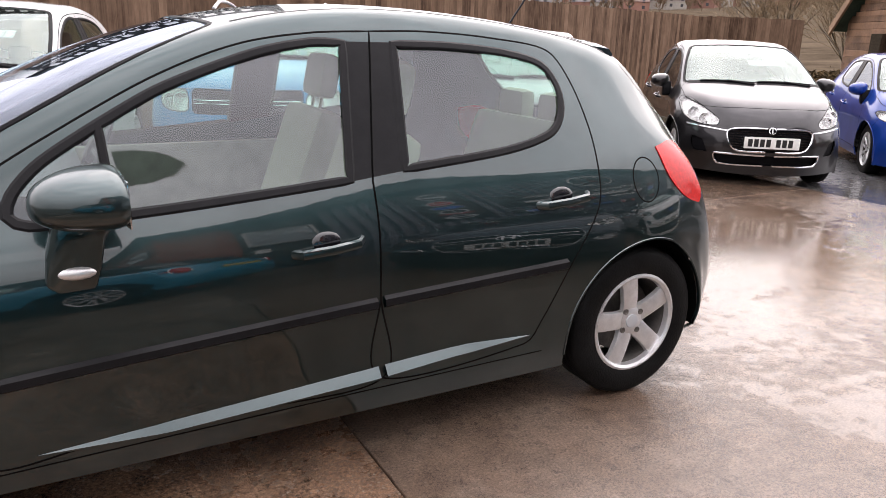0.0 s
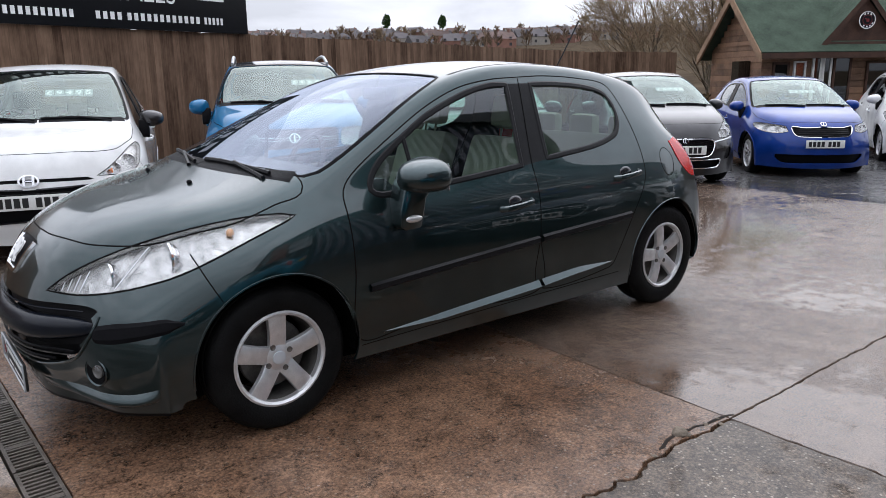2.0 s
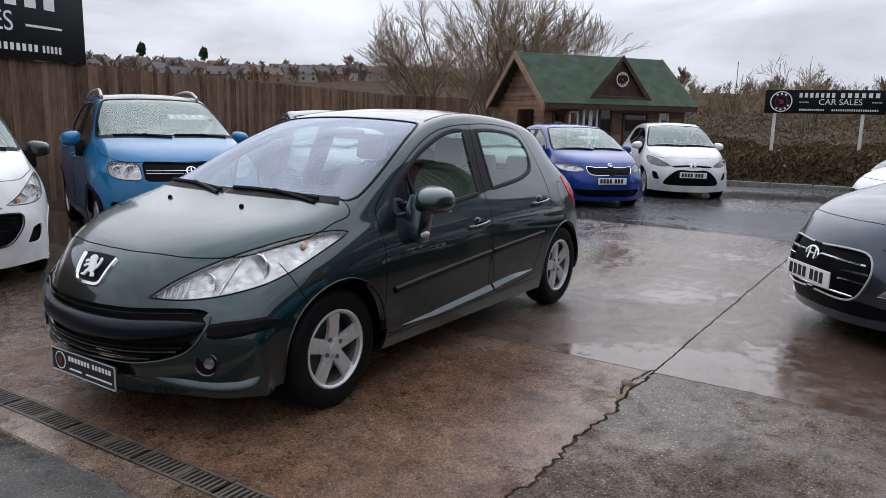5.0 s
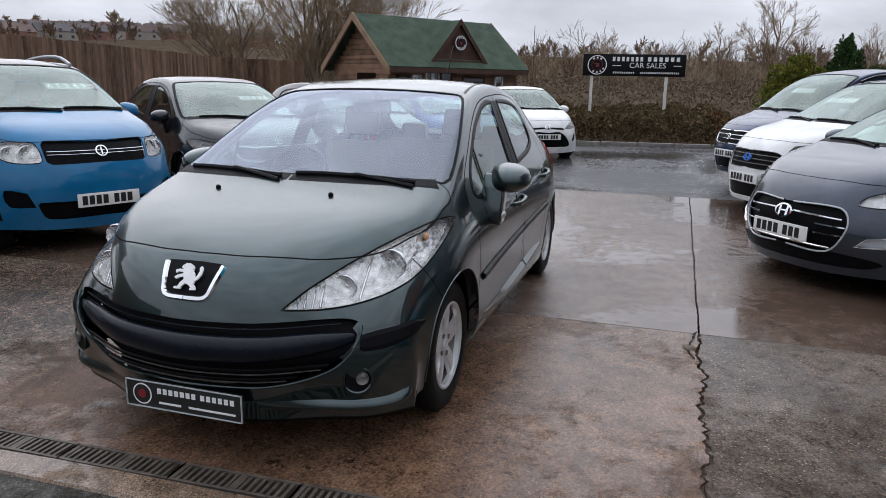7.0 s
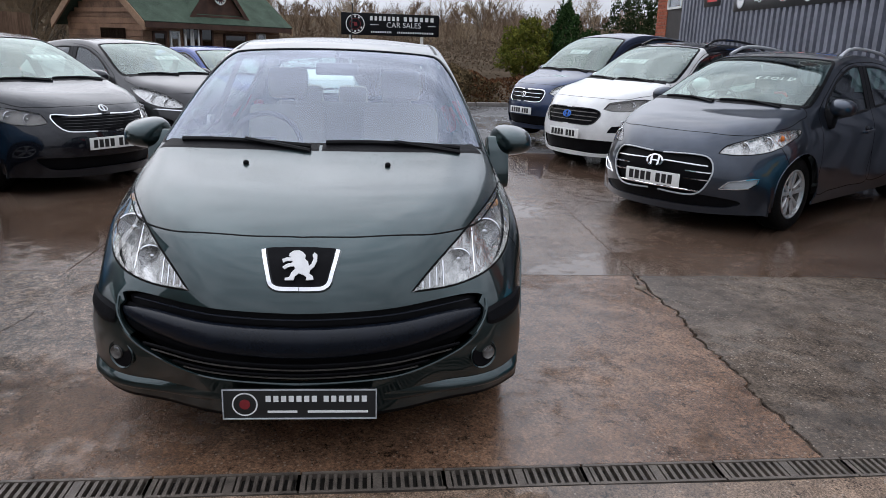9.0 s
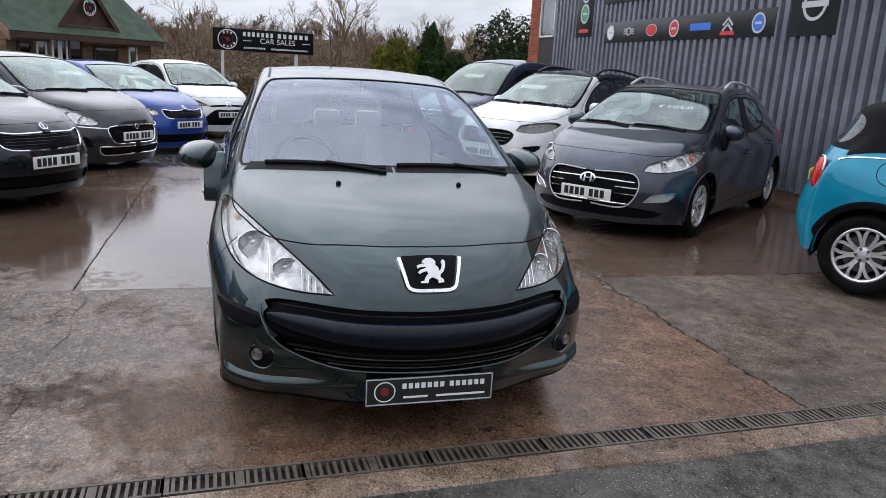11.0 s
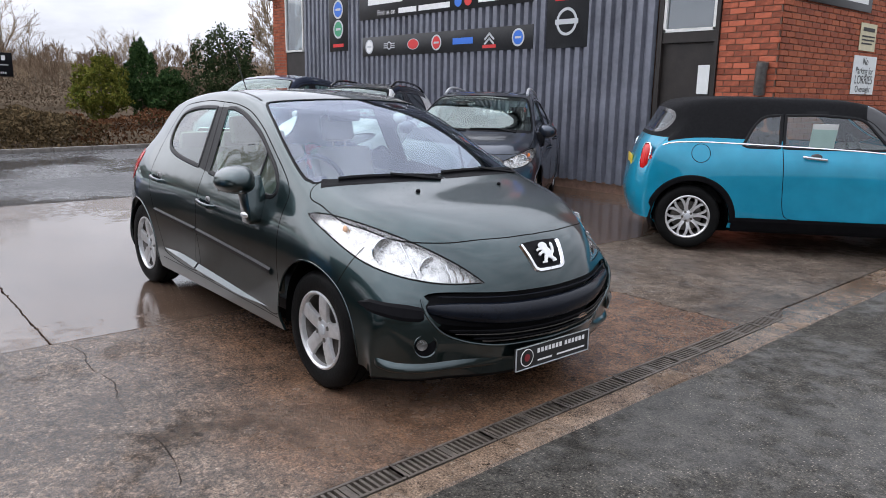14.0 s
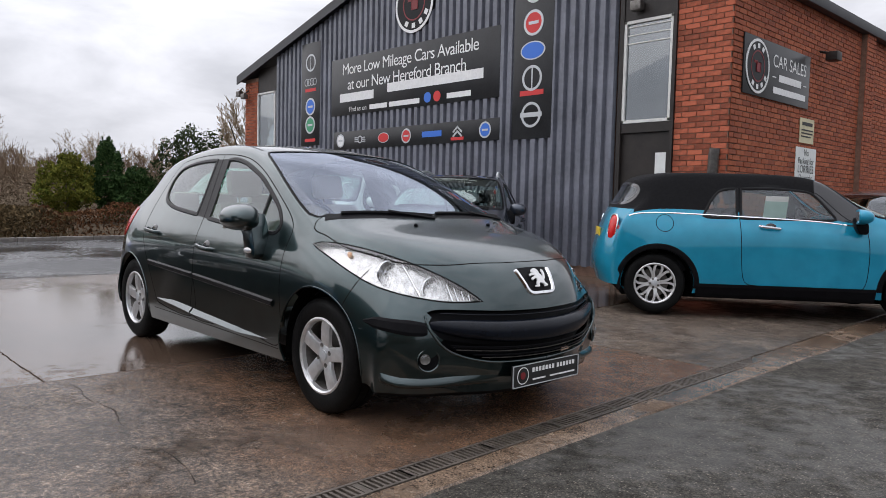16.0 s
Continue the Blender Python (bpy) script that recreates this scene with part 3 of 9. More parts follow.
def build_wheel(name, radius, width, rim_r, style, parent, at, side, turn=0.0):
    """A wheel: tyre with tread grooves, rim, spokes, brake disc, hub cap."""
    hub = new(name)
    hub.parent = parent
    hub.matrix_basis = pose(*at, 0, 0, 0 if side > 0 else 180)
    w = width / 2
    prof = [(rim_r * 0.97, -w * .86), (rim_r * 1.06, -w * .98), (radius * .90, -w * 1.02), (radius * .975, -w * .86), (radius, -w * .66), (radius, -w * .36), (radius - .007, -w * .34), (radius - .007, -w * .26), (radius, -w * .24),
            (radius, w * .24), (radius - .007, w * .26), (radius - .007, w * .34), (radius, w * .36), (radius, w * .66), (radius * .975, w * .86), (radius * .90, w * 1.02), (rim_r * 1.06, w * .98), (rim_r * 0.97, w * .86)]
    bm = bmesh.new()
    add_lathe(bm, prof, "y", 64)
    part("tyre", bm, RUBBER, hub, "black rubber tyre, wet tread", smooth=True)
    lathe("barrel", [(rim_r * .99, w * .90), (rim_r * .94, w * .88), (rim_r * .88, w * .55), (rim_r * .86, -w * .8)], STEEL, hub, "dark inner rim barrel")
    lathe("rim_lip", [(rim_r * 1.005, w * .80), (rim_r * 1.01, w * .95), (rim_r * .965, w * .985), (rim_r * .915, w * .90), (rim_r * .90, w * .66)], ALLOY, hub, "machined silver rim lip")
    lathe("brake_disc", [(0.0, w * .05), (rim_r * .70, w * .05), (rim_r * .72, w * .0), (rim_r * .72, -w * .15)], STEEL, hub, "rusty brake disc")
    spokes, w0, w1, forked = style[:4]
    nuts = style[4] if len(style) > 4 else 5
    bm = bmesh.new()
    for i in range(spokes):
        a = 2 * math.pi * i / spokes + turn
        m = Matrix.Rotation(-a, 4, "Y")
        legs = [(0, 0)] if not forked else [(-forked, 0), (forked, 0)]
        for off, _ in legs:
            r0, r1 = rim_r * .16, rim_r * .95
            rows = []
            loop = spokes == 8
            for r, hw, yy in ((r0, w0, w * .66), (rim_r * .45, (w0 + w1) / 2 * .93, w * .80), (rim_r * .75, w1 * .97, w * .84), (r1, w1 * 1.05, w * .80)):
                o = off * (r / r1 if not loop else float(np.interp(r / rim_r, [.16, .32, .5, .75, .95], [.15, .55, 1.0, 1.1, .75])))
                rows.append([bm.verts.new(m @ Vector((r, yy - .02, o - hw))), bm.verts.new(m @ Vector((r, yy - .003, o - hw * .92))), bm.verts.new(m @ Vector((r, yy, o - hw * .75))), bm.verts.new(m @ Vector((r, yy, o + hw * .75))), bm.verts.new(m @ Vector((r, yy - .003, o + hw * .92))), bm.verts.new(m @ Vector((r, yy - .02, o + hw)))])
            for p, q in zip(rows, rows[1:]):
                for k in range(5):
                    bm.faces.new((p[k], p[k + 1], q[k + 1], q[k]))
    add_lathe(bm, [(rim_r * .30, w * .40), (rim_r * .29, w * .68), (rim_r * .25, w * .73), (0.0, w * .74)], "y", 28)
    part("spokes", bm, ALLOY, hub, "silver alloy spokes", smooth=True)
    lathe("centre_cap", [(rim_r * .145, w * .70), (rim_r * .14, w * .79), (rim_r * .11, w * .81), (0.0, w * .80)], SILVER_INK, hub, "grey centre cap", n=24)
    for i in range(nuts):
        a = 2 * math.pi * (i + .5) / nuts + turn
        x, z = rot_about_y(rim_r * (.215 if nuts == 5 else .27), a)
        lathe("wheel_nut", [(.012, w * .70), (.012, w * .765), (.009, w * .765), (.007, w * .74), (0, w * .74)], STEEL, hub, n=10, m=Matrix.Translation((x, 0, z)))
    return hub


def build_seat(parent, x, y, z, mat, wide=.48):
    bm = bmesh.new()
    add_box(bm, x - .25, x + .27, y - wide / 2, y + wide / 2, z, z + .17, .05)
    part("seat", bm, mat, parent, "cloth seat cushion", smooth=True)
    bm = bmesh.new()
    m = Matrix.Translation((x - .22, y, z + .10)) @ Matrix.Rotation(radians(-20), 4, "Y")
    add_box(bm, -.07, .07, -wide / 2, wide / 2, 0, .60, .055, m)
    part("backrest", bm, mat, parent, "cloth seat backrest", smooth=True)
    bm = bmesh.new()
    m = Matrix.Translation((x - .43, y, z + .71)) @ Matrix.Rotation(radians(-12), 4, "Y")
    add_box(bm, -.045, .045, -.125, .125, 0, .19, .042, m)
    for s in (-.05, .05):
        add_tube(bm, [m @ Vector((0, s, -.08)), m @ Vector((0, s, .03))], .007, 6)
    part("headrest", bm, mat, parent, "padded cloth headrest", smooth=True)

ARCH_F, ARCH_R = (0.01, 0.29, 0.352), (-2.52, 0.30, 0.362)
GLASS_F = [(-1.405, 1.335), (-1.30, 1.335), (-1.13, 1.302), (-.88, 1.215), (-.73, 1.138), (-.56, 1.035), (-.49, .965), (-.475, .915), (-.52, .890), (-.81, .902), (-1.07, .92), (-1.365, .945)]
GLASS_R = [(-1.575, 1.335), (-1.79, 1.332), (-2.01, 1.312), (-2.15, 1.275), (-2.20, 1.20), (-2.19, 1.115), (-2.125, 1.05), (-1.94, 1.005), (-1.55, .966)]
B_PILLAR = [(-1.40, 1.34), (-1.362, .94), (-1.553, .962), (-1.58, 1.34)]
DOOR_F = [(-.335, .90), (-.335, .60), (-.345, .30), (-.60, .295), (-1.0, .30), (-1.44, .315), (-1.43, .60), (-1.435, .94), (-1.50, 1.372), (-1.30, 1.362), (-1.08, 1.325), (-.84, 1.235), (-.56, 1.085), (-.42, 1.0), (-.36, .95)]
DOOR_R = [(-1.50, 1.372), (-1.435, .94), (-1.43, .60), (-1.44, .315), (-1.98, .335), (-2.05, .42), (-2.15, .60), (-2.27, .80), (-2.295, .92), (-2.30, 1.06), (-2.265, 1.22), (-2.19, 1.325), (-1.95, 1.362), (-1.7, 1.376)]
TAIL = [(-2.60, .985), (-2.71, 1.0), (-2.79, .95), (-2.86, .80), (-2.835, .760), (-2.725, .80), (-2.64, .88)]
BONNET = [(.668, 0), (.655, .20), (.60, .41), (.52, .53), (.40, .635), (.25, .705), (.12, .745), (-.04, .752), (-.175, .735), (-.13, .55), (-.075, .30), (-.055, 0)]
LAMP = [(.375, .615), (.45, .685), (.56, .765), (.66, .825), (.755, .868), (.79, .855), (.80, .79), (.785, .725), (.745, .672), (.66, .636), (.52, .613)]
SCREEN = [(5.08, 0), (5.08, 1.4), (5.07, 2.2), (5.06, 2.66), (5.18, 2.80), (5.8, 2.58), (6.3, 2.40), (6.72, 2.22), (6.92, 2.0), (6.97, 1.5), (6.98, .9), (6.98, 0)]
BACKLIGHT = [(9.22, 0), (9.22, 1.2), (9.35, 2.2), (9.7, 2.4), (10.5, 2.3), (10.85, 1.9), (10.93, 1.0), (10.95, 0)]


def frames_on(body, view, a, b, lift=0.0):
    uv = body.hull.find(np.array([a], float), np.array([b], float), view)
    return Vector(body.hull.at(uv[:, 0], uv[:, 1])[0] + lift * body.hull.normal(uv[:, 0], uv[:, 1])[0]), Vector(body.hull.normal(uv[:, 0], uv[:, 1])[0])


def open_line(uv):
    """A half outline without its stretch along the car's middle, but reaching it at both ends."""
    keep = uv[:, 1] > .001
    if keep.all() or not keep.any():
        return uv
    start = int(np.argmax(~keep & np.roll(keep, -1)))
    uv, keep = np.roll(uv, -start, 0), np.roll(keep, -start)
    last = int(np.where(keep)[0].max())
    uv = uv[:min(last + 2, len(uv))].copy()
    uv[:, 1] = np.maximum(uv[:, 1], .0006)
    return uv


def lamp_bowl(parent, centre, r, deep, label="bright reflector bowl"):
    prof = [(r, 0), (r * .97, -deep * .15), (r * .8, -deep * .6), (r * .45, -deep * .92), (0.0, -deep)]
    lathe("reflector_bowl", prof, REFLECTOR, parent, label, axis="x", n=26, m=Matrix.Translation(centre))
    lathe("bulb", [(.0, .014), (r * .22, .008), (r * .26, 0), (r * .22, -deep * .6)], CHROME, parent, axis="x", n=14, m=Matrix.Translation((centre[0] - deep * .35, centre[1], centre[2])))
    lathe("bowl_ring", [(r * 1.0, -.006), (r * 1.07, -.002), (r * 1.07, .004), (r, .006)], CHROME, parent, axis="x", n=26, m=Matrix.Translation(centre))


def number_plate(parent, x, z, ground, ink, tilt=0.0, wide=.52, high=.111, dealer=False, yaw=0.0):
    """A plate on its holder; its characters are plain bars."""
    m = pose(x, 0, z, 0, tilt, yaw)
    p = box("number_plate", -.006, .006, -wide / 2, wide / 2, -high / 2, high / 2, ground, parent, "", .004, m)
    p["label"] = "black dealer plate in a silver frame" if dealer else "number plate with dark bars"
    s = 1 if yaw == 0 else 1
    if dealer:
        bm = bmesh.new()
        t = .0042
        for y0, y1, z0, z1 in ((-wide / 2, wide / 2, high / 2 - t, high / 2), (-wide / 2, wide / 2, -high / 2, -high / 2 + t), (-wide / 2, -wide / 2 + t, -high / 2, high / 2), (wide / 2 - t, wide / 2, -high / 2, high / 2)):
            add_box(bm, .004, .011, y0, y1, z0, z1, .0015, m)
        part("plate_frame", bm, SILVER_INK, parent, "silver plate frame", smooth=True)
        lathe("emblem", [(.018, .0065), (.018, .009), (.014, .0095), (0, .0095)], EMBLEM_RED, parent, "small dark red emblem", axis="x", n=28, m=m @ Matrix.Translation((0, -.185, 0)))
        bm = bmesh.new()
        add_lathe(bm, [(.043, .0065), (.043, .008), (.038, .008)], "x", 28, m @ Matrix.Translation((0, -.185, 0)))
        for k in range(13):
            y = -.115 + k * .0258 + (.014 if k > 6 else 0)
            add_box(bm, .0062, .0078, y, y + .017, .009, .031, 0, m)
        add_box(bm, .0062, .0078, -.110, -.01, -.032, -.024, 0, m)
        add_box(bm, .0062, .0078, .025, .230, -.032, -.024, 0, m)
        part("plate_print", bm, WHITE_INK, parent, "pale bars of print")
    else:
        y = -wide / 2 + .035
        for i in range(7):
            box("plate_bar", .0062, .0075, y, y + .042, -.037, .037, ink, p, "", 0, m)
            y += .057 + (.035 if i == 3 else 0)


def build_mirror(parent, x, y, z, side, size, mat, lower=None, wedge=False):
    """A door mirror: shell, dark arm, mirror glass facing back, repeater."""
    holder = new("door_mirror")
    holder.parent = parent
    w, h, d = size
    bm = bmesh.new()
    bmesh.ops.create_uvsphere(bm, u_segments=28, v_segments=18, radius=1.0)
    for v in bm.verts:
        c = v.co
        sx = c.x
        c.y = c.y * (1 - .10 * max(0, c.x))
        k = 1.0 if sx > 0 else .45
        pw = 0.80
        c.y = math.copysign(abs(c.y) ** pw, c.y)
        c.z = math.copysign(abs(c.z) ** pw, c.z) * (1 - .16 * c.y * 0)
        c.x = max(c.x * d * k, -.21 * d)
        if wedge and c.z < 0:
            c.z *= .80
        c.y, c.z = c.y * w / 2, c.z * h / 2 * (1.0 - .14 * (c.y if side > 0 else c.y))
    m = Matrix.Translation((x, y * side, z)) @ Matrix.Diagonal((1, side, 1, 1)) @ Matrix.Rotation(radians(9), 4, "Z")
    bmesh.ops.transform(bm, matrix=m, verts=bm.verts)
    part("shell", bm, mat, holder, "painted mirror shell", smooth=True)
    bm = bmesh.new()
    add_box(bm, -d * .225, -d * .20, -w * .37, w * .37, -h * .34, h * .34, .002, m)
    part("mirror_glass", bm, CHROME, holder, "mirror glass", smooth=True)
    inner = y - w * .42
    bm = bmesh.new()
    if wedge:
        lower = mat
        add_prism(bm, [(x + .075, z + .035), (x + .112, z - .03), (x + .140, z - .135), (x + .146, z - .205), (x + .118, z - .226), (x + .035, z - .222), (x + .018, z - .165), (x + .004, z - .095), (x - .030, z - .055), (x - .02, z + .02)], (inner - .035) * side, (inner + .072) * side)
    else:
        add_prism(bm, [(x + .075, z - h * .05), (x + .098, z - h * .55), (x + .102, z - h * 1.0), (x + .085, z - h * 1.14), (x + .02, z - h * 1.10), (x - .012, z - h * .75), (x - .03, z - h * .30), (x - .02, z - h * .05)], (inner - .03) * side, (inner + .060) * side)
    bmesh.ops.recalc_face_normals(bm, faces=bm.faces)
    bmesh.ops.bevel(bm, geom=bm.edges[:], offset=.012, segments=2, affect="EDGES", profile=.5)
    part("arm", bm, lower or PLASTIC, holder, "black mirror arm", smooth=True)
    return holder


def build_car(name, label, category, at, heading, c):
    """One parked car, with its front axle's middle on the ground at `at`. c: proportions, colours and the shapes of its front."""
    root = tagged(new(name), label, category, "parked cars" if name != "hatchback_car" else "")
    xs, zs, wide = c["xs"], c["zs"], c["wide"]
    warp = warp_of(xs, zs, wide)
    hull = Hull(warp(c.get("net", BASE_NET)))
    body = Body(hull, c.get("fine", 7))
    coat, hero = c["paint"], c.get("hero", False)
    sx = lambda pts: [(float(np.interp(x, KEY_X, xs)), float(np.interp(z, KEY_Z, zs))) for x, z in pts]
    tx = lambda pts: [(float(np.interp(x, KEY_X, xs)), y * wide) for x, y in pts]
    fz = lambda pts: [(y * wide, float(np.interp(z, KEY_Z, zs))) for y, z in pts]
    own = lambda key, default, conv: c[key] if key in c else conv(default)
    step = 0.028 if hero else 0.045
    clear = lambda uv: np.where(uv < .012, 0.0, uv)
    wr = c.get("wheel", .30)
    arch = c.get("arch", wr + .047)
    circle = lambda cx, cz, r: [(cx + r * math.cos(a), cz + r * math.sin(a)) for a in np.linspace(0, 2 * math.pi, 26)[:-1]]
    out = {}
    for key, uv in (("arch_f", body.outline(circle(.005, wr - .012, arch), "side", step)), ("arch_r", body.outline(circle(xs[1] + .015, wr - .005, arch + .008), "side", step))):
        out[key] = uv
        body.region(key, uv)
    soft = c.get("soft_top", False)
    if not c.get("no_glass"):
        out["glass_f"] = body.outline(own("glass_f", GLASS_F, sx), "side", step, True, (0, 11))
        out["glass_r"] = body.outline(own("glass_r", GLASS_R, sx), "side", step, True, (0, 8))
        body.region("glass_f", out["glass_f"])
        body.region("glass_r", out["glass_r"])
        body.region("b_pillar", body.outline(sx(B_PILLAR), "side", step, True, (0, 1, 2, 3)))
    out["lamp"] = body.outline(own("lamp", LAMP, fz), "front", step, True, c.get("lamp_corners", (0,)))
    body.region("lamp", out["lamp"])
    for k, (gname, pts) in enumerate(c.get("openings", ())):
        uv = clear(body.outline(pts, "front", step, True, (0, len(pts) - 1)))
        out[gname] = uv
        body.region(gname, uv)
    back = c.get("backlight", BACKLIGHT)
    if "backlight" in c:
        out["backlight"] = clear(body.outline(back, "uv", .2, True, (0, len(back) - 1)))
        body.region("backlight", out["backlight"])
    for pname, pts, pmat, plabel in c.get("patches", ()):
        uv = clear(body.outline(pts, "uv", .25, True, tuple(range(len(pts)))))
        body.region(pname, uv)
    out["tail"] = body.outline(own("tail", TAIL, sx), "side", step, True, (0, 3))
    body.region("tail", out["tail"])
    out["screen"] = clear(body.outline(SCREEN, "uv", .2, True, (0, len(SCREEN) - 1)))
    body.region("screen", out["screen"])
    if "backlight" not in c:
        out["backlight"] = clear(body.outline(back, "uv", .2, True, (0, len(back) - 1)))
        body.region("backlight", out["backlight"])
    out["door_f"] = body.outline(own("door_f", DOOR_F, sx), "side", step, True, (7, 8))
    body.region("door_f", out["door_f"])
    if not c.get("two_door"):
        out["door_r"] = body.outline(own("door_r", DOOR_R, sx), "side", step, True, (0, 1))
        body.region("door_r", out["door_r"])
    out["bonnet"] = clear(body.outline(tx(BONNET), "top", step, True, (0, 11)))
    body.region("bonnet", out["bonnet"])
    if "roof_cut" in c:
        roof = np.array([(c["roof_cut"], 0), (c["roof_cut"], 1.4), (c["roof_cut"] + .1, 2.45), (7.6, 2.75), (8.6, 2.75), (9.1, 2.6), (9.2, 1.5), (9.2, 0)], float)
        out["roof"] = body.outline(roof, "uv", .2, True, (0, 7))
        body.region("roof", out["roof"])
    cut_x = float(np.interp(.30, KEY_X, xs))
    zc = lambda z: float(np.interp(z, KEY_Z, zs))
    cut = body.outline([(cut_x + .0, zc(.75)), (cut_x - .03, zc(.66)), (cut_x - .07, zc(.575))], "side", step, False)
    body.cuts.append(cut)
    rear_cut = body.outline([(float(np.interp(-2.86, KEY_X, xs)), zc(.80)), (float(np.interp(-2.80, KEY_X, xs)), zc(.64)), (float(np.interp(-2.76, KEY_X, xs)), zc(.54))], "side", step, False)
    body.cuts.append(rear_cut)
    body.solve()

    front_x = lambda p: p[:, 0] > cut_x - .03 + (p[:, 2] - zc(.66)) * .4
    rear_x = lambda p: (p[:, 0] < float(np.interp(-2.80, KEY_X, xs))) & (p[:, 2] < zc(.76))
    shell = new("body_shell")
    shell.parent = root
    body.panel("shell_panel", None, coat, shell, "", 0, lambda p: ~front_x(p) & ~rear_x(p), thick=.012)
    body.panel("front_bumper", None, coat, root, c.get("bumper_label", ""), 0, front_x, thick=.012)
    body.panel("rear_bumper", None, coat, root, "", 0, rear_x, thick=.012)
    body.panel("bonnet", ["bonnet"], c.get("bonnet_paint", coat), root, "")
    for pname, pts, pmat, plabel in c.get("patches", ()):
        apart = min(v for _, v in pts) > .001
        for s in ((1, -1) if apart else (1,)):
            body.panel(pname, [pname], pmat, root, plabel, 0.0, None, not apart, s)
    if "roof_cut" in c:
        body.panel("roof", ["roof"], c["roof_paint"], root, c.get("roof_label", "roof in another colour"))
    for s in (1, -1):
        fd = body.panel("front_door", ["door_f"], coat, root, "", both=False, side=s)
        body.panel("window", ["glass_f"], c.get("side_glass", GLASS), fd, "clear door window", -.004, both=False, side=s)
        if c.get("two_door"):
            body.panel("quarter_window", ["glass_r"], c.get("rear_glass", GLASS), root, "rear quarter window", -.004, both=False, side=s)
        else:
            rd = body.panel("rear_door", ["door_r"], coat, root, "", both=False, side=s)
            body.panel("window", ["glass_r"], c.get("rear_glass", GLASS), rd, "rear door window", -.004, both=False, side=s)
        frame_mat = c.get("frame_mat", TRIM)
        body.panel("b_pillar", ["b_pillar"], frame_mat, root, "satin black door pillar trim", both=False, side=s)
        for key in ("glass_f", "glass_r"):
            body.band("window_seal", out[key], .030 if hero else .026, .004, frame_mat, root, True, 0.0, "satin black window seal", s)
        for key in ("door_f",) if c.get("two_door") else ("door_f", "door_r"):
            body.band("door_gap", out[key], .006 if hero else .007, .0008, SEAM, root, True, 0, "dark gap round the door", s)
        for key in ("arch_f", "arch_r"):
            rim = out[key]
            high = hull.at(rim[:, 0], rim[:, 1])[:, 2] > zc(.235)
            start = int(np.argmax(~high & np.roll(high, -1))) + 1 if not high.all() else 0
            rim, high = np.roll(rim, -start, 0), np.roll(high, -start)
            rim = rim[high] if high.any() else rim
            body.band("arch_lip", rim, c.get("arch_trim", .009), c.get("arch_lift", .004), PLASTIC if c.get("arch_trim") else coat, root, False, c.get("arch_trim", 0) * .5 * c.get("arch_sign", 1), "", s)
        lamp = new("headlight")
        lamp.parent = root
        lamp["label"] = "clear headlight with bright reflectors"
        body.panel("housing", ["lamp"], c.get("lamp_back", LAMP_HOUSING), lamp, "silvery lamp housing", -.034, both=False, side=s)
        body.panel("lens", ["lamp"], LAMP_LENS, lamp, "clear lens", 0, both=False, side=s, thick=.010)
        body.band("lamp_wall", out["lamp"], .010, -.026, c.get("lamp_back", LAMP_HOUSING), lamp, True, 0, "", s)
        for (y, z, r) in c.get("bowls", ()):
            p, n = frames_on(body, "front", y, z, -.018)
            lamp_bowl(lamp, (p.x - .018, p.y * s, p.z), r, r * .8)
        for y in c.get("lamp_ribs", ()):
            pts = []
            for f in np.linspace(0, 1, 7):
                z = c["rib_z"](y, f)
                p, n = frames_on(body, "front", y, z, -.020)
                pts.append((p.x, p.y * s, p.z))
            tube("lamp_rib", pts, .0035, CHROME, lamp, "bright rib in the lamp", 6)
        if "amber" in c:
            y, z, r = c["amber"]
            p, n = frames_on(body, "front", y, z, -.02)
            bm = bmesh.new()
            bmesh.ops.create_uvsphere(bm, u_segments=14, v_segments=8, radius=r)
            bmesh.ops.transform(bm, matrix=Matrix.Translation((p.x, p.y * s, p.z)) @ Matrix.Diagonal((1, .8, 1.1, 1)), verts=bm.verts)
            part("indicator_bulb", bm, PALE_AMBER if hero else AMBER, lamp, "amber indicator", smooth=True)
        if c.get("lamp_seal", True):
            body.band("lamp_gap", out["lamp"], .006, .0008, SEAM, root, True, 0, "", s)
        body.panel("tail_light", ["tail"], RED_LENS, root, "red tail light", .004, both=False, side=s, thick=.02)
    screen = body.panel("windscreen", ["screen"], c.get("screen_glass", WINDSCREEN), root, "raked clear windscreen", -.003)
    body.panel("rear_window", ["backlight"], c.get("rear_glass", GLASS), root, "rear window", -.003)
    trim_uv = open_line(out["screen"])
    body.band("screen_surround", trim_uv, .015 if hero else .030, .002, PLASTIC, root, False, 0, "black printed border of the windscreen")
    body.band("rear_screen_surround", open_line(out["backlight"]), .035, .001, GLOSS_BLACK, root, False)
    body.band("bonnet_gap", open_line(out["bonnet"]), .006, .0008, SEAM, root, False, 0, "dark gap round the bonnet")
    vv = np.linspace(0.02, 2.45, 24)
    body.band("scuttle", np.stack([np.full(24, 5.02), vv], 1), .075, .002, PLASTIC, root, False, 0, "black scuttle below the windscreen")
    for s in (1, -1):
        body.band("bumper_gap", cut, .005, .0008, SEAM, root, False, 0, "", s)

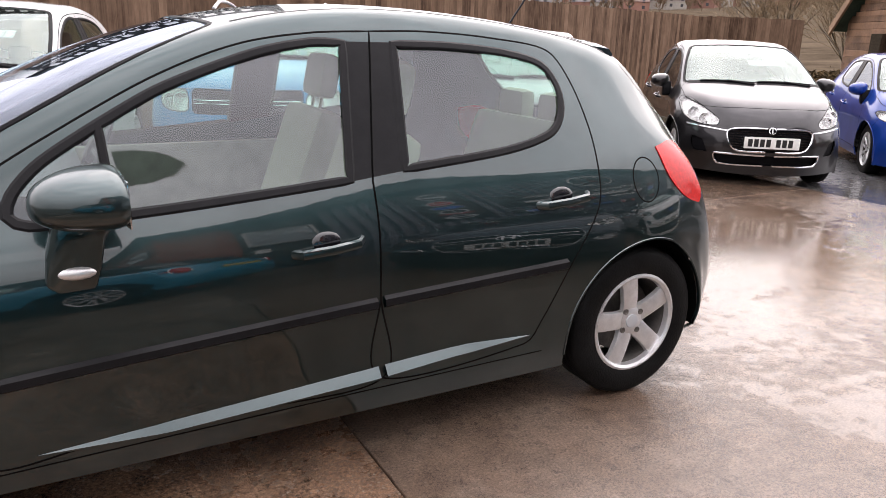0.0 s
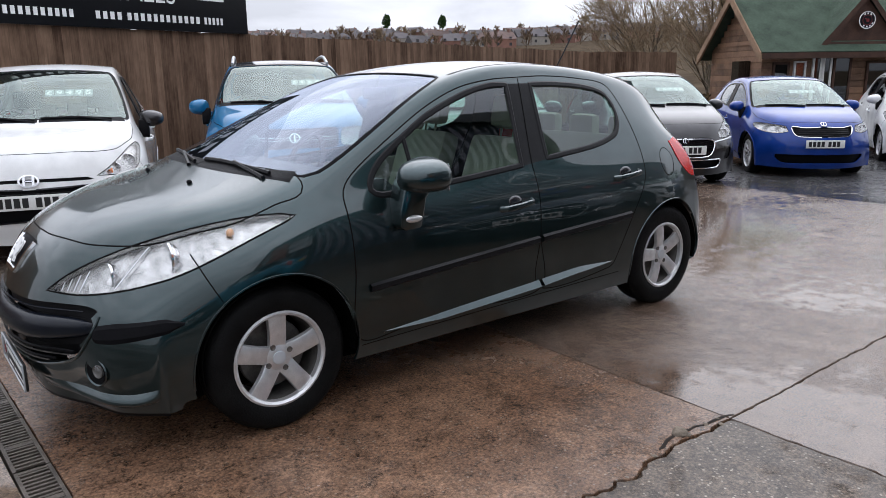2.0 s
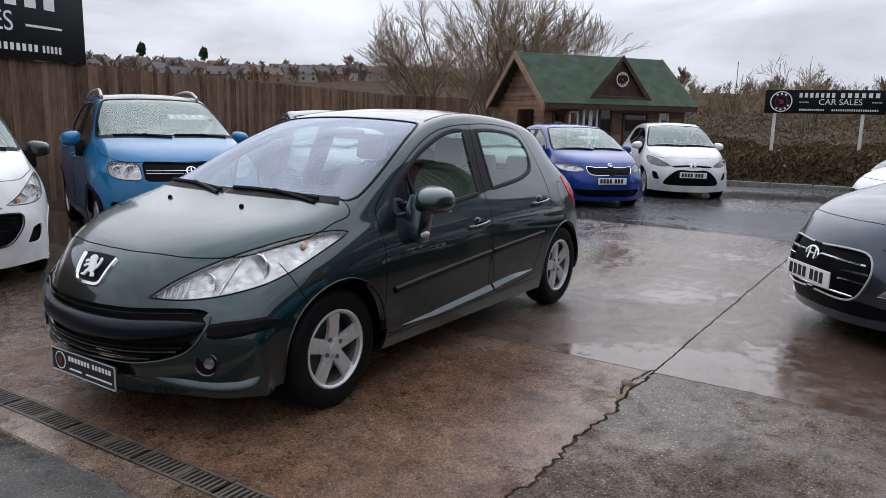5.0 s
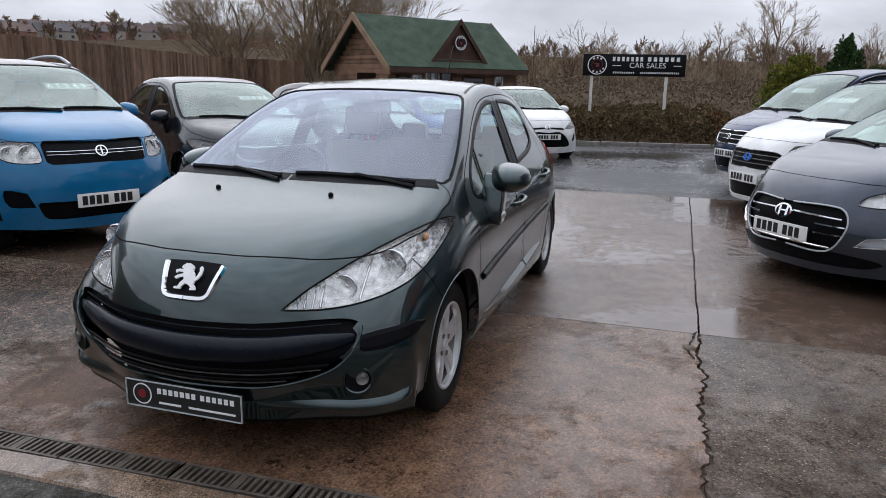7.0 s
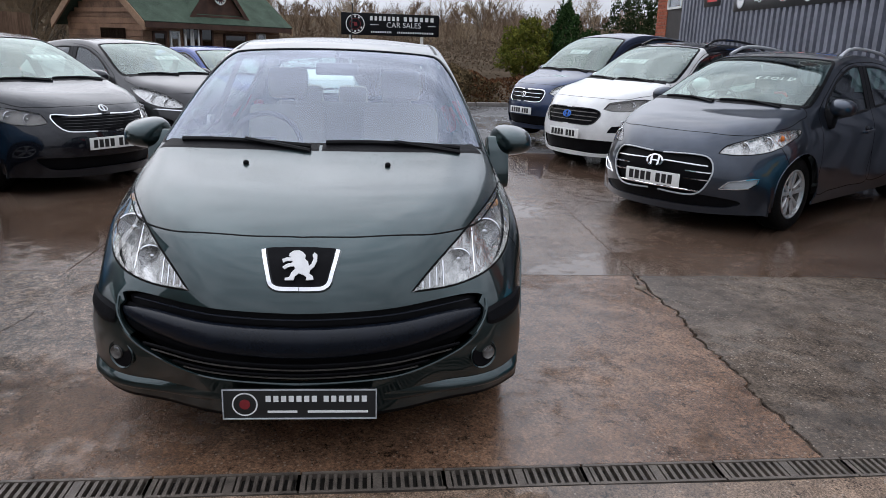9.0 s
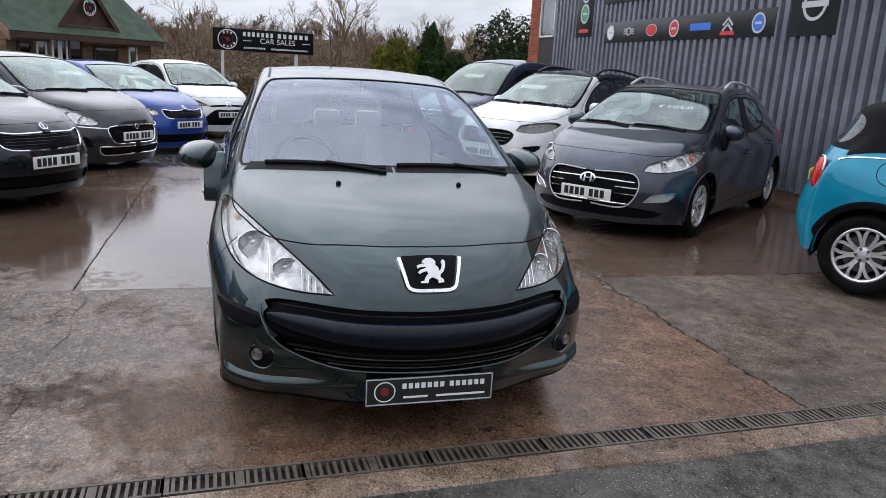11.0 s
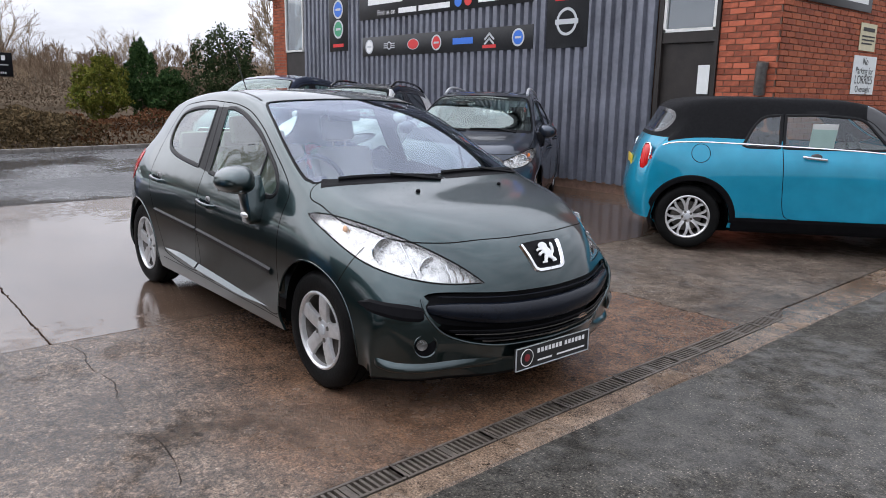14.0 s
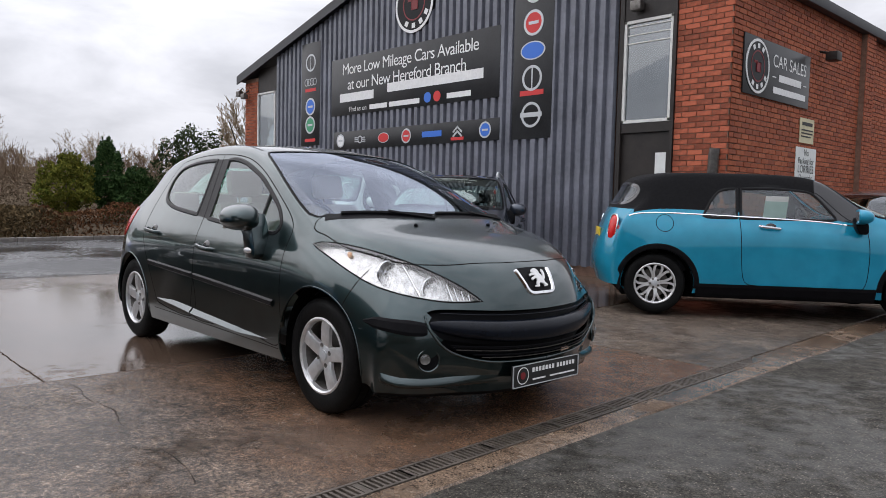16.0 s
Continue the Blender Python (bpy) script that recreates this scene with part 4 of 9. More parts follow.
    # grilles and air intakes: a dark back, set in, with bars across
    for gname, pts in c.get("openings", ()):
        how = c.get("fill", {}).get(gname, {})
        uv = out[gname]
        whole = not (uv[:, 1] < .001).any()
        for s in ((1, -1) if whole else (1,)):
            body.panel(gname, [gname], how.get("mat", PLASTIC), root, how.get("label", "black grille"), how.get("depth", -.03), None, not whole, s)
        if how.get("rim"):
            uv = uv if whole else uv[uv[:, 1] > .001]
            for s in ((1, -1) if whole else (None,)):
                body.band("grille_rim", uv, how["rim"][0], .008, how["rim"][1], root, whole, 0, how.get("rim_label", ""), s)
        for (z0, y0, z1, y1, wdt, mat) in how.get("bars", ()):
            ys = np.linspace(y0, y1, 14)
            zz = z0 + (z1 - z0) * (ys / max(y1, 1e-3)) ** 2
            body.band("grille_bar", hull.find(ys, zz, "front"), wdt, .006, mat, root, False, 0, "bright grille bar" if mat in (CHROME, SILVER_INK) else "")
        if how.get("mesh"):
            bm = bmesh.new()
            ys0, ys1, z0, z1, pitch = how["mesh"]
            poly = np.array(pts)
            z = z0
            row = 0
            while z < z1:
                y = ys0 + (row % 2) * pitch / 2
                while y < ys1:
                    if inside(poly, np.array([[y, z]]))[0]:
                        p, n = frames_on(body, "front", y, z, how.get("depth", -.03) + .008)
                        for s in ((1, -1) if y > .001 else (1,)):
                            add_box(bm, p.x - .006, p.x + .006, p.y * s - pitch * .40, p.y * s + pitch * .40, p.z - pitch * .11, p.z + pitch * .11)
                    y += pitch
                z += pitch * .55
                row += 1
            if bm.verts:
                part("grille_mesh", bm, how.get("mesh_mat", GLOSS_BLACK), root, "black mesh of the grille")
            else:
                bm.free()
    uu, vv = np.meshgrid(np.linspace(7.02, 9.1, 12), np.linspace(0, 2.3, 6), indexing="ij")
    lining = hull.at(uu.ravel(), vv.ravel()) - .035 * hull.normal(uu.ravel(), vv.ravel())
    grid = [(i * 6 + j, i * 6 + j + 1, i * 6 + j + 7, i * 6 + j + 6) for i in range(11) for j in range(5)]
    mesh_part("headlining", np.concatenate([lining, lining * np.array([1, -1, 1])]), grid + [tuple(72 + k for k in reversed(q)) for q in grid], c.get("lining", DARK_LINING), root, "pale roof lining", smooth=True)
    # underside and wheel housings
    bm = bmesh.new()
    # floor set low, to deepen the shade on the ground below
    add_box(bm, xs[0] + .30, xs[5] - .42, -.64 * wide, .64 * wide, zc(.145), zc(.23))
    for cx in (0.005, xs[1] + .015):
        for s in (1, -1):
            ring = []
            n = 20
            for k in range(n + 1):
                a = math.pi * (k / n) * 1.10 - .05 * math.pi
                x, z = cx + (arch + .006) * math.cos(a), wr - .012 + (arch + .006) * math.sin(a)
                ring.append((bm.verts.new((x, s * .80 * wide, z)), bm.verts.new((x, s * .50 * wide, z))))
            for p, q in zip(ring, ring[1:]):
                bm.faces.new((p[0], p[1], q[1], q[0]))
            bm.faces.new([r[1] for r in ring])
    part("underbody", bm, UNDER, root, "dark underbody and wheel housings")
    # cabin
    inner = new("cabin")
    inner.parent = root
    cx = xs[3]
    box("cabin_floor", xs[1] + .42, cx - .20, -.70 * wide, .70 * wide, zc(.24), zc(.30), DASH, inner, "dark carpet")
    seat_mat = c.get("seat", SEAT_DARK)
    hz = zc(.38)
    for s in (1, -1):
        build_seat(inner, (xs[2] + xs[3]) / 2 - .58, s * .355 * wide, hz, seat_mat)
        box("door_lining", xs[1] + .52, cx - .24, s * .745 * wide - .02, s * .745 * wide + .02, zc(.35), zc(.86), c.get("lining", DARK_LINING), inner, "door lining", .015)
    bm = bmesh.new()
    bx = xs[1] + .22
    add_box(bm, bx - .20, bx + .30, -.60 * wide, .60 * wide, hz, hz + .18, .05)
    add_box(bm, -.06, .06, -.60 * wide, .60 * wide, 0, .52, .05, Matrix.Translation((bx - .20, 0, hz + .12)) @ Matrix.Rotation(radians(-18), 4, "Y"))
    part("rear_bench", bm, seat_mat, inner, "cloth rear bench", smooth=True)
    for s in (.34, 0, -.34):
        bm = bmesh.new()
        add_box(bm, bx - .43, bx - .34, s * wide - .11, s * wide + .11, hz + .58, hz + .74, .04)
        part("rear_headrest", bm, seat_mat, inner, "", smooth=True)
    bm = bmesh.new()
    dz = zc(.93)
    prof = [(cx + .12, dz - .02), (cx - .12, dz + .02), (cx - .34, dz + .015), (cx - .44, dz - .06), (cx - .40, dz - .30), (cx - .05, dz - .42), (cx + .12, dz - .30)]
    add_prism(bm, prof, -.70 * wide, .70 * wide)
    part("dashboard", bm, DASH, inner, "dark moulded dashboard", smooth=True)
    wheel_m = Matrix.Translation((cx - .50, -.355 * wide, dz - .03)) @ Matrix.Rotation(radians(-24), 4, "Y")
    bm = bmesh.new()
    ringp = [wheel_m @ Vector((0, .185 * math.cos(a), .185 * math.sin(a))) for a in np.linspace(0, 2 * math.pi, 29)]
    add_tube(bm, ringp, .014, 8)
    for a in (0, math.pi, -math.pi / 2):
        add_tube(bm, [wheel_m @ Vector((.01, 0, 0)), wheel_m @ Vector((0, .18 * math.cos(a), .18 * math.sin(a)))], .014, 6)
    add_box(bm, -.01, .03, -.06, .06, -.05, .05, .015, wheel_m)
    part("steering_wheel", bm, DASH, inner, "black steering wheel", smooth=True)
    if not soft:
        hx = xs[2] - .02
        p, n = frames_on(body, "top", hx, 0, -.10)
        bm = bmesh.new()
        add_box(bm, p.x + .06, p.x + .085, -.115, .115, p.z - .055, p.z + .01, .012)
        add_tube(bm, [(p.x + .07, 0, p.z), (p.x + .03, 0, p.z + .085)], .008, 6)
        part("interior_mirror", bm, DASH, inner, "interior mirror", smooth=True)
    # wheels
    for k, (ax, s) in enumerate(((0.0, 1), (0.0, -1), (xs[1], 1), (xs[1], -1))):
        build_wheel("wheel", wr if not (hero and ax == 0) else wr - .003, c.get("tyre", .185), wr * c.get("rim", .66), c.get("spokes", (5, .030, .044, 0)), root, (ax, s * (.80 * wide - c.get("tyre", .185) / 2 + .012), wr + (c.get("front_drop", 0) if ax == 0 else 0)), s, .3 + k * .5 if not hero else (.31, .45, .12, .25)[k])
    # mirrors, handles, wipers
    mx, my, mz, msize = c.get("mirror", (xs[3] - .30, .875 * wide, zc(.99), (.22, .16, .11)))
    for s in (1, -1):
        build_mirror(root, mx, my, mz, s, msize, c.get("mirror_paint", coat), wedge=hero)
        for hxz in c.get("handles", ((float(np.interp(-1.27, KEY_X, xs)), zc(.765)), (float(np.interp(-2.12, KEY_X, xs)), zc(.835)))):
            p, n = frames_on(body, "side", hxz[0], hxz[1])
            bm = bmesh.new()
            lx = .105
            add_tube(bm, [(p.x + lx, (p.y - .006) * s, p.z - .012), (p.x + lx * .8, (p.y + .026) * s, p.z - .008), (p.x, (p.y + .036) * s, p.z), (p.x - lx * .8, (p.y + .026) * s, p.z + .008), (p.x - lx, (p.y - .006) * s, p.z + .012)], .0125, 8, 1.2)
            part("door_handle", bm, c.get("handle_mat", coat), root, "pull handle", smooth=True)
            # no real recess: a flattened black ball paints the shade behind the handle
            bm = bmesh.new()
            bmesh.ops.create_uvsphere(bm, u_segments=18, v_segments=10, radius=1.0)
            bmesh.ops.transform(bm, matrix=Matrix.Translation((p.x + .005, (p.y - .012) * s, p.z)) @ Matrix.Diagonal((.058, .0155, .046, 1)), verts=bm.verts)
            part("handle_cup_shade", bm, GLOSS_BLACK, root, "dark hollow behind the handle", smooth=True)
    for (y0, y1, lag) in c.get("wipers", ((.56, .02, 0), (-.02, -.55, .0))):
        pts = []
        for f in np.linspace(0, 1, 9):
            y = y0 + (y1 - y0) * f
            uu = 5.00 + .09 * math.sin(f * 2.2)
            ys = abs(y) / wide
            vv = np.interp(ys, [0, .33, .62, .72], [0, 1, 2, 2.6])
            q, nn = hull.at(uu, vv)[0], hull.normal([uu], [vv])[0]
            pts.append(Vector((q[0], math.copysign(q[1], y), q[2])) + Vector((nn[0], math.copysign(nn[1], y), nn[2])) * .010)
        bm = bmesh.new()
        add_tube(bm, pts, .008, 6, 1.4)
        add_tube(bm, [pts[0] - Vector((-.03, 0, .015)), pts[4] + Vector((0, 0, .008))], .010, 6)
        part("wiper", bm, TRIM, root, "black wiper", smooth=True)
    if "plate_z" in c:
        p, n = frames_on(body, "front", 0.0, c["plate_z"], .018)
        number_plate(root, p.x + c.get("plate_out", 0), c["plate_z"], c.get("plate_mat", PLATE_WHITE), c.get("plate_ink", INK), c.get("plate_tilt", 0), dealer=hero)
    if "price" in c:
        price_card(root, body, c["price"], c.get("price_y", .25))
    if "extras" in c:
        c["extras"](root, body, c)
    root.matrix_world = pose(at[0], at[1], at[2] if len(at) > 2 else 0, 0, 0, heading)
    return root


def text_mesh(name, body_text, size, mat, m, parent=None, label="", align="CENTER", spread=1.0, depth=0.0, thick=0.0):
    cu = bpy.data.curves.new(name, "FONT")
    cu.body, cu.size, cu.align_x, cu.align_y, cu.extrude = body_text, size, align, "CENTER", depth
    cu.space_character, cu.offset = spread, thick
    tmp = bpy.data.objects.new(name, cu)
    me = bpy.data.meshes.new_from_object(tmp)
    bpy.data.objects.remove(tmp)
    bpy.data.curves.remove(cu)
    me.name = name
    me.materials.clear()
    me.materials.append(mat)
    me.transform(m)
    ob = new(name, me)
    if parent is not None:
        ob.parent = parent
    if label:
        ob["label"] = label
    return ob


def price_card(root, body, words, y):
    """White price figures standing behind the windscreen."""
    u, v = 6.05, float(np.interp(abs(y), [0, .33, .62], [0, 1, 2]))
    q = body.hull.at(u, v)[0]
    n = body.hull.normal([u], [v])[0]
    c = Vector((q[0], math.copysign(q[1], y), q[2])) - Vector((n[0], 0, n[2])) * .02
    tilt = math.degrees(math.atan2(n[2], n[0]))
    m = Matrix.Translation(c) @ Matrix.Rotation(radians(-tilt), 4, "Y") @ Matrix(((0, 0, 1, 0), (1, 0, 0, 0), (0, 1, 0, 0), (0, 0, 0, 1)))
    plain = "SOLD" in words
    for k, ch in enumerate(words):
        x = (k - (len(words) - 1) / 2) * .078
        mm = m @ Matrix.Translation((x, 0, 0))
        if not plain:
            box("price_tile", -.036, .036, -.058, .058, -.003, -.001, PRICE_TILE, root, "pale price tile behind the windscreen", 0, mm)
        text_mesh("price_figure", ch, .088 if plain else .098, PRICE_INK, mm, root, "white price figure", thick=.0012)

# ---- the cars ----
def hero_extras(root, body, c):
    hull = body.hull
    # added box that blocks light from the ground under the car
    box("undertray", -2.85, .42, -.60, .60, .130, .19, UNDER, root, "black plastic undertray", .02)
    for s in (1, -1):
        for (x0, z0, x1, z1) in ((-.405, .510, -1.418, .572), (-1.442, .574, -2.135, .612)):
            xx = np.linspace(x0, x1, 24)
            uv = hull.find(xx, z0 + (z1 - z0) * (xx - x0) / (x1 - x0), "side")
            body.band("side_moulding", uv, .040, .014, TRIM, root, False, 0, "dark rubbing strip", s)
        # bright ledge along the foot of the doors
        for x0, x1, f0, f1 in ((-.47, -1.425, .0, 1.0), (-1.447, -2.0, 1.0, .0)):
            xx = np.linspace(x0, x1, 30)
            tall = np.interp(np.linspace(0, 1, 30), [0, .35, 1] if f0 < f1 else [0, .55, 1], [.004, .028, .034] if f0 < f1 else [.034, .028, .004])
            low = np.interp(xx, [-2.0, -1.68, -1.4, -.78, -.47], [.362, .346, .322, .291, .297])
            top = hull.at(*hull.find(xx, low + tall, "side").T)
            bot = hull.at(*hull.find(xx, low, "side").T)
            out = .75 * tall
            rows = []
            for i in range(30):
                rows.append(((top[i][0], (top[i][1] + .001) * s, top[i][2]), (bot[i][0], (bot[i][1] + out[i]) * s, bot[i][2] + .004), (bot[i][0], (bot[i][1] + out[i] - .001) * s, bot[i][2] - .001), (bot[i][0], (bot[i][1] - .002) * s, bot[i][2] - .004)))
            verts = [v for r in rows for v in r]
            faces = [(4 * i + k, 4 * i + k + 1, 4 * i + k + 5, 4 * i + k + 4)[::s] for i in range(29) for k in range(3)]
            mesh_part("door_ledge", verts, faces, GREEN, root, "pressed ledge along the door foot", smooth=False)
        uv = hull.find(np.linspace(-.715, -.700, 8), np.linspace(.895, 1.118, 8), "side")
        body.band("quarter_light_bar", uv, .024, .005, TRIM, root, False, 0, "black bar of the quarter light", s)
        xx = np.linspace(-.36, -2.06, 40)
        uv = hull.find(xx, np.interp(xx, [-2.06, -.36], [.292, .262]), "side")
        body.band("sill_gap", uv, .005, .0008, SEAM, root, False, 0, "", s)
        a = np.linspace(0, 2 * math.pi, 33)[:-1]
        if s > 0:
            uv = hull.find(-2.515 + .066 * np.cos(a), .875 + .078 * np.sin(a), "side")
            body.band("fuel_flap_gap", uv, .005, .0008, SEAM, root, True, 0, "round gap of the fuel flap", s)
        # fog lamp at the outer side of a round recess
        p, n = frames_on(body, "front", .645, .350, .0)
        fog = new("fog_lamp")
        fog.parent = root
        m = Matrix.Translation((p.x - .002, p.y * s, p.z)) @ Matrix.Rotation(math.atan2(n.y, n.x) * s, 4, "Z")
        lathe("fog_ring", [(.050, -.01), (.056, .003), (.053, .007), (.047, .002), (.044, -.02)], GREEN, fog, "painted rim of the fog lamp recess", axis="x", n=32, m=m)
        lathe("fog_recess", [(.049, .002), (.046, .0045), (.03, .0035), (0, .003)], PLASTIC, fog, "black fog lamp recess", axis="x", n=28, m=m)
        mm = m @ Matrix.Translation((.004, .017 * s, .006))
        lathe("fog_bowl", [(.025, .0), (.024, .008), (.018, .004), (0, .001)], STEEL, fog, "bright fog lamp reflector", axis="x", n=24, m=mm)
        lathe("fog_lens", [(.023, .007), (.018, .012), (.009, .016), (0, .017)], LENS, fog, "clear fog lamp lens", axis="x", n=24, m=mm)
        # rubbing strip on the bumper corner, from the mouth round to the side
        vs = np.linspace(3.93, 5.55, 24)
        uv = []
        for v, z in zip(vs, np.interp(vs, [4.0, 5.9], [.494, .522])):
            us = np.linspace(.8, 3.0, 40)
            uv.append((float(np.interp(z, hull.at(us, np.full(40, v))[:, 2], us)), v))
        taper = np.interp(vs, [3.93, 4.02, 4.4, 5.40, 5.55], [.046, .064, .074, .056, .010])[:, None]
        body.band("bumper_strip", np.array(uv), taper, .006, PLASTIC, root, False, 0, "black corner strip of the bumper", s)
        bm = bmesh.new()
        bmesh.ops.create_uvsphere(bm, u_segments=12, v_segments=8, radius=.012)
        p, n = frames_on(body, "top", .125, .286, .004)
        bmesh.ops.translate(bm, vec=(p.x, p.y * s, p.z), verts=bm.verts)
        part("washer_jet", bm, PLASTIC, root, "black washer jet", smooth=True)
    # black boxes fill the openings, in place of unlit space behind the grille
    box("grille_backing", .31, .55, -.55, .55, .29, .565, PLASTIC, root, "black space behind the grille", .02)
    box("grille_side_backing", .34, .42, -.65, .65, .30, .58, PLASTIC, root, "black space behind the grille", .02)
    # rounded black beam across the nose
    bm = bmesh.new()
    prev = None
    for y in np.linspace(-.628, .628, 45):
        f = abs(y) / .628
        z = .463 + .048 * f ** 2.2
        p, n = frames_on(body, "front", abs(y), z, 0)
        hi, deep = .056 * (1 - .30 * f ** 2 - .40 * f ** 8), .036 * (1 - .9 * f ** 9)
        ring = [bm.verts.new((p.x - .016 + deep * math.cos(a) * n.x, y + deep * math.cos(a) * math.copysign(n.y, y), z + hi * math.sin(a))) for a in np.linspace(0, 2 * math.pi, 17)[:-1]]
        if prev:
            for k in range(16):
                bm.faces.new((prev[k], prev[(k + 1) % 16], ring[(k + 1) % 16], ring[k]))
        prev = ring
    bmesh.ops.recalc_face_normals(bm, faces=bm.faces)
    part("bumper_beam", bm, MOULD, root, "satin black rounded bumper beam", smooth=True)
    # pressed ledge low on the bumper, then the valance tucked in under it
    def low_point(v, z):
        us = np.linspace(0, 1.2, 25)
        return float(np.interp(z, hull.at(us, np.full(25, v))[:, 2], us))
    for s in (1, -1):
        rows = []
        for v in np.linspace(1.35, 5.75, 48):
            z = float(np.interp(v, [1.3, 3.5, 4.6, 5.8], [.236, .226, .232, .262]))
            flare = float(np.interp(v, [1.35, 2.1, 3.0, 4.9, 5.4, 5.75], [-.004, .006, .026, .026, .012, -.004]))
            row = []
            for dz, k, deep in ((.034, 0, .003), (.018, .55, 0), (.004, .95, 0), (-.004, 1, 0), (-.010, .85, 0), (-.022, .0, .004)):
                u = low_point(v, z + dz)
                q, n = Vector(hull.at(u, v)[0]), Vector(hull.normal([u], [v])[0])
                q += Vector((n.x, n.y, 0)).normalized() * ((flare * k if flare > 0 else flare) - deep)
                row.append((q.x, q.y * s, q.z))
            rows.append(row)
        mesh_part("bumper_ledge", [q for r in rows for q in r], [(6 * i + k, 6 * i + k + 1, 6 * i + k + 7, 6 * i + k + 6)[::-s] for i in range(47) for k in range(5)], GREEN, root, "pressed ledge low on the bumper", smooth=True)
    rows = []
    for v in np.linspace(-6.6, 6.6, 67):
        q, n = Vector(hull.at(0.0, abs(v))[0]), Vector(hull.normal([.1], [abs(v)])[0])
        flat = Vector((n.x, n.y, 0)).normalized()
        for back, down in ((.0, -.002), (.006, .014), (.03, .022), (.16, .020)):
            p = q - flat * back
            rows.append((p.x, math.copysign(p.y, v), p.z - down))
    mesh_part("bumper_lip", rows, [(4 * i + k, 4 * i + k + 1, 4 * i + k + 5, 4 * i + k + 4) for i in range(66) for k in range(3)], PLASTIC, root, "black lip under the bumper", smooth=True)
    # thin painted rim round the foot of the mouth
    for s in (1, -1):
        uv = body.outline([(.648, .556), (.650, .520), (.638, .482), (.606, .432), (.553, .389), (.462, .351), (.34, .326), (.2, .318), (.001, .316)], "front", .012, False)
        line_ = hull.at(uv[:, 0], uv[:, 1]) + .001 * hull.normal(uv[:, 0], uv[:, 1])
        tube("mouth_rim", [(p[0], p[1] * s, p[2]) for p in line_], .0062, GREEN, root, "thin rounded rim of the mouth", 8)
    # nose badge: chrome shield with a dark field and a pale beast-like mark as a plain shape
    ring = [(0, .762), (.06, .761), (.126, .752), (.112, .700), (.094, .652), (.070, .641), (0, .638)]
    for s in (1, -1):
        uv = body.outline([(.124, .752), (.119, .732), (.106, .688), (.095, .655), (.074, .643), (.04, .641), (0.001, .641)], "front", .01, False)
        body.band("badge_frame", uv, .024, .011, CHROME, root, False, 0, "chrome shield frame", s)
    q = smooth_outline([(y, z) for y, z in ring] + [(-y, z) for y, z in ring[::-1] if y > 0], .012)
    pts = []
    for y, z in q:
        p, n = frames_on(body, "front", abs(y), z, .003)
        pts.append((p.x, math.copysign(p.y, y), p.z))
    mid, n = frames_on(body, "front", 0, .71, .003)
    mesh_part("badge_field", [tuple(mid)] + pts, [(0, i + 1, (i + 1) % len(pts) + 1) for i in range(len(pts))], PLASTIC, root, "black field of the badge", smooth=False)
    bm = bmesh.new()
    up = Vector((-.55, 0, .84)).normalized()
    out = Vector((.84, 0, .55)).normalized()
    m = Matrix.Translation(mid + out * .004) @ Matrix(((out.x, 0, up.x, 0), (0, 1, 0, 0), (out.z, 0, up.z, 0), (0, 0, 0, 1)))
    beast = [(-.034, .040), (-.022, .050), (-.004, .052), (.010, .045), (.018, .034), (.016, .022), (.026, .012), (.030, -.004), (.038, .004), (.044, .022), (.040, .036), (.047, .045), (.056, .036), (.055, .014),
             (.046, -.008), (.034, -.018), (.032, -.030), (.044, -.040), (.046, -.052), (.022, -.054), (.024, -.044), (.014, -.036), (-.002, -.030), (-.014, -.040), (-.018, -.054), (-.046, -.054), (-.046, -.046), (-.032, -.044),
             (-.026, -.028), (-.014, -.014), (-.018, -.004), (-.036, -.008), (-.048, -.016), (-.056, -.008), (-.044, .002), (-.024, .008), (-.022, .014), (-.042, .014), (-.054, .008), (-.058, .020), (-.042, .026), (-.026, .026), (-.036, .032)]
    flip = Matrix(((0, 1, 0, 0), (1, 0, 0, 0), (0, 0, 1, 0), (0, 0, 0, 1)))
    add_prism(bm, [(y * 1.02, z * .98) for y, z in beast], .002, .009, m @ flip)
    part("badge_mark", bm, WHITE_INK, root, "pale raised mark on the badge")
    # aerial, roof seams, spoiler
    tube("aerial", [(-2.40, 0, 1.405), (-2.47, 0, 1.50), (-2.62, 0, 1.72)], .0045, TRIM, root, "thin black aerial", 6)
    for s in (1, -1):
        uu = np.linspace(7.02, 9.15, 40)
        uv = np.stack([uu, np.full(40, 2.12)], 1)
        body.band("roof_channel", uv, .016, .0015, TRIM, root, False, 0, "black roof channel", s)
    rows = []
    for y in np.linspace(-.50, .50, 15):
        edge = 1 - (abs(y) / .5) ** 4
        p, q = frames_on(body, "top", -2.46, abs(y), .002)[0], frames_on(body, "top", -2.60, abs(y), -.01)[0]
        tip = p.z - .030
        rows.append([(p.x, y, p.z), (p.x - .09, y, p.z - .010), (p.x - .11 - .05 * edge, y, tip), (p.x - .11 - .05 * edge, y, tip - .014), (q.x, y, q.z)])
    bm = bmesh.new()
    vs = [[bm.verts.new(v) for v in r] for r in rows]
    for r0, r1 in zip(vs, vs[1:]):
        for k in range(4):
            bm.faces.new((r0[k], r0[k + 1], r1[k + 1], r1[k]))
    bm.faces.new(vs[0])
    bm.faces.new(vs[-1][::-1])
    bmesh.ops.recalc_face_normals(bm, faces=bm.faces)
    part("spoiler", bm, GREEN, root, "painted roof spoiler", smooth=True)
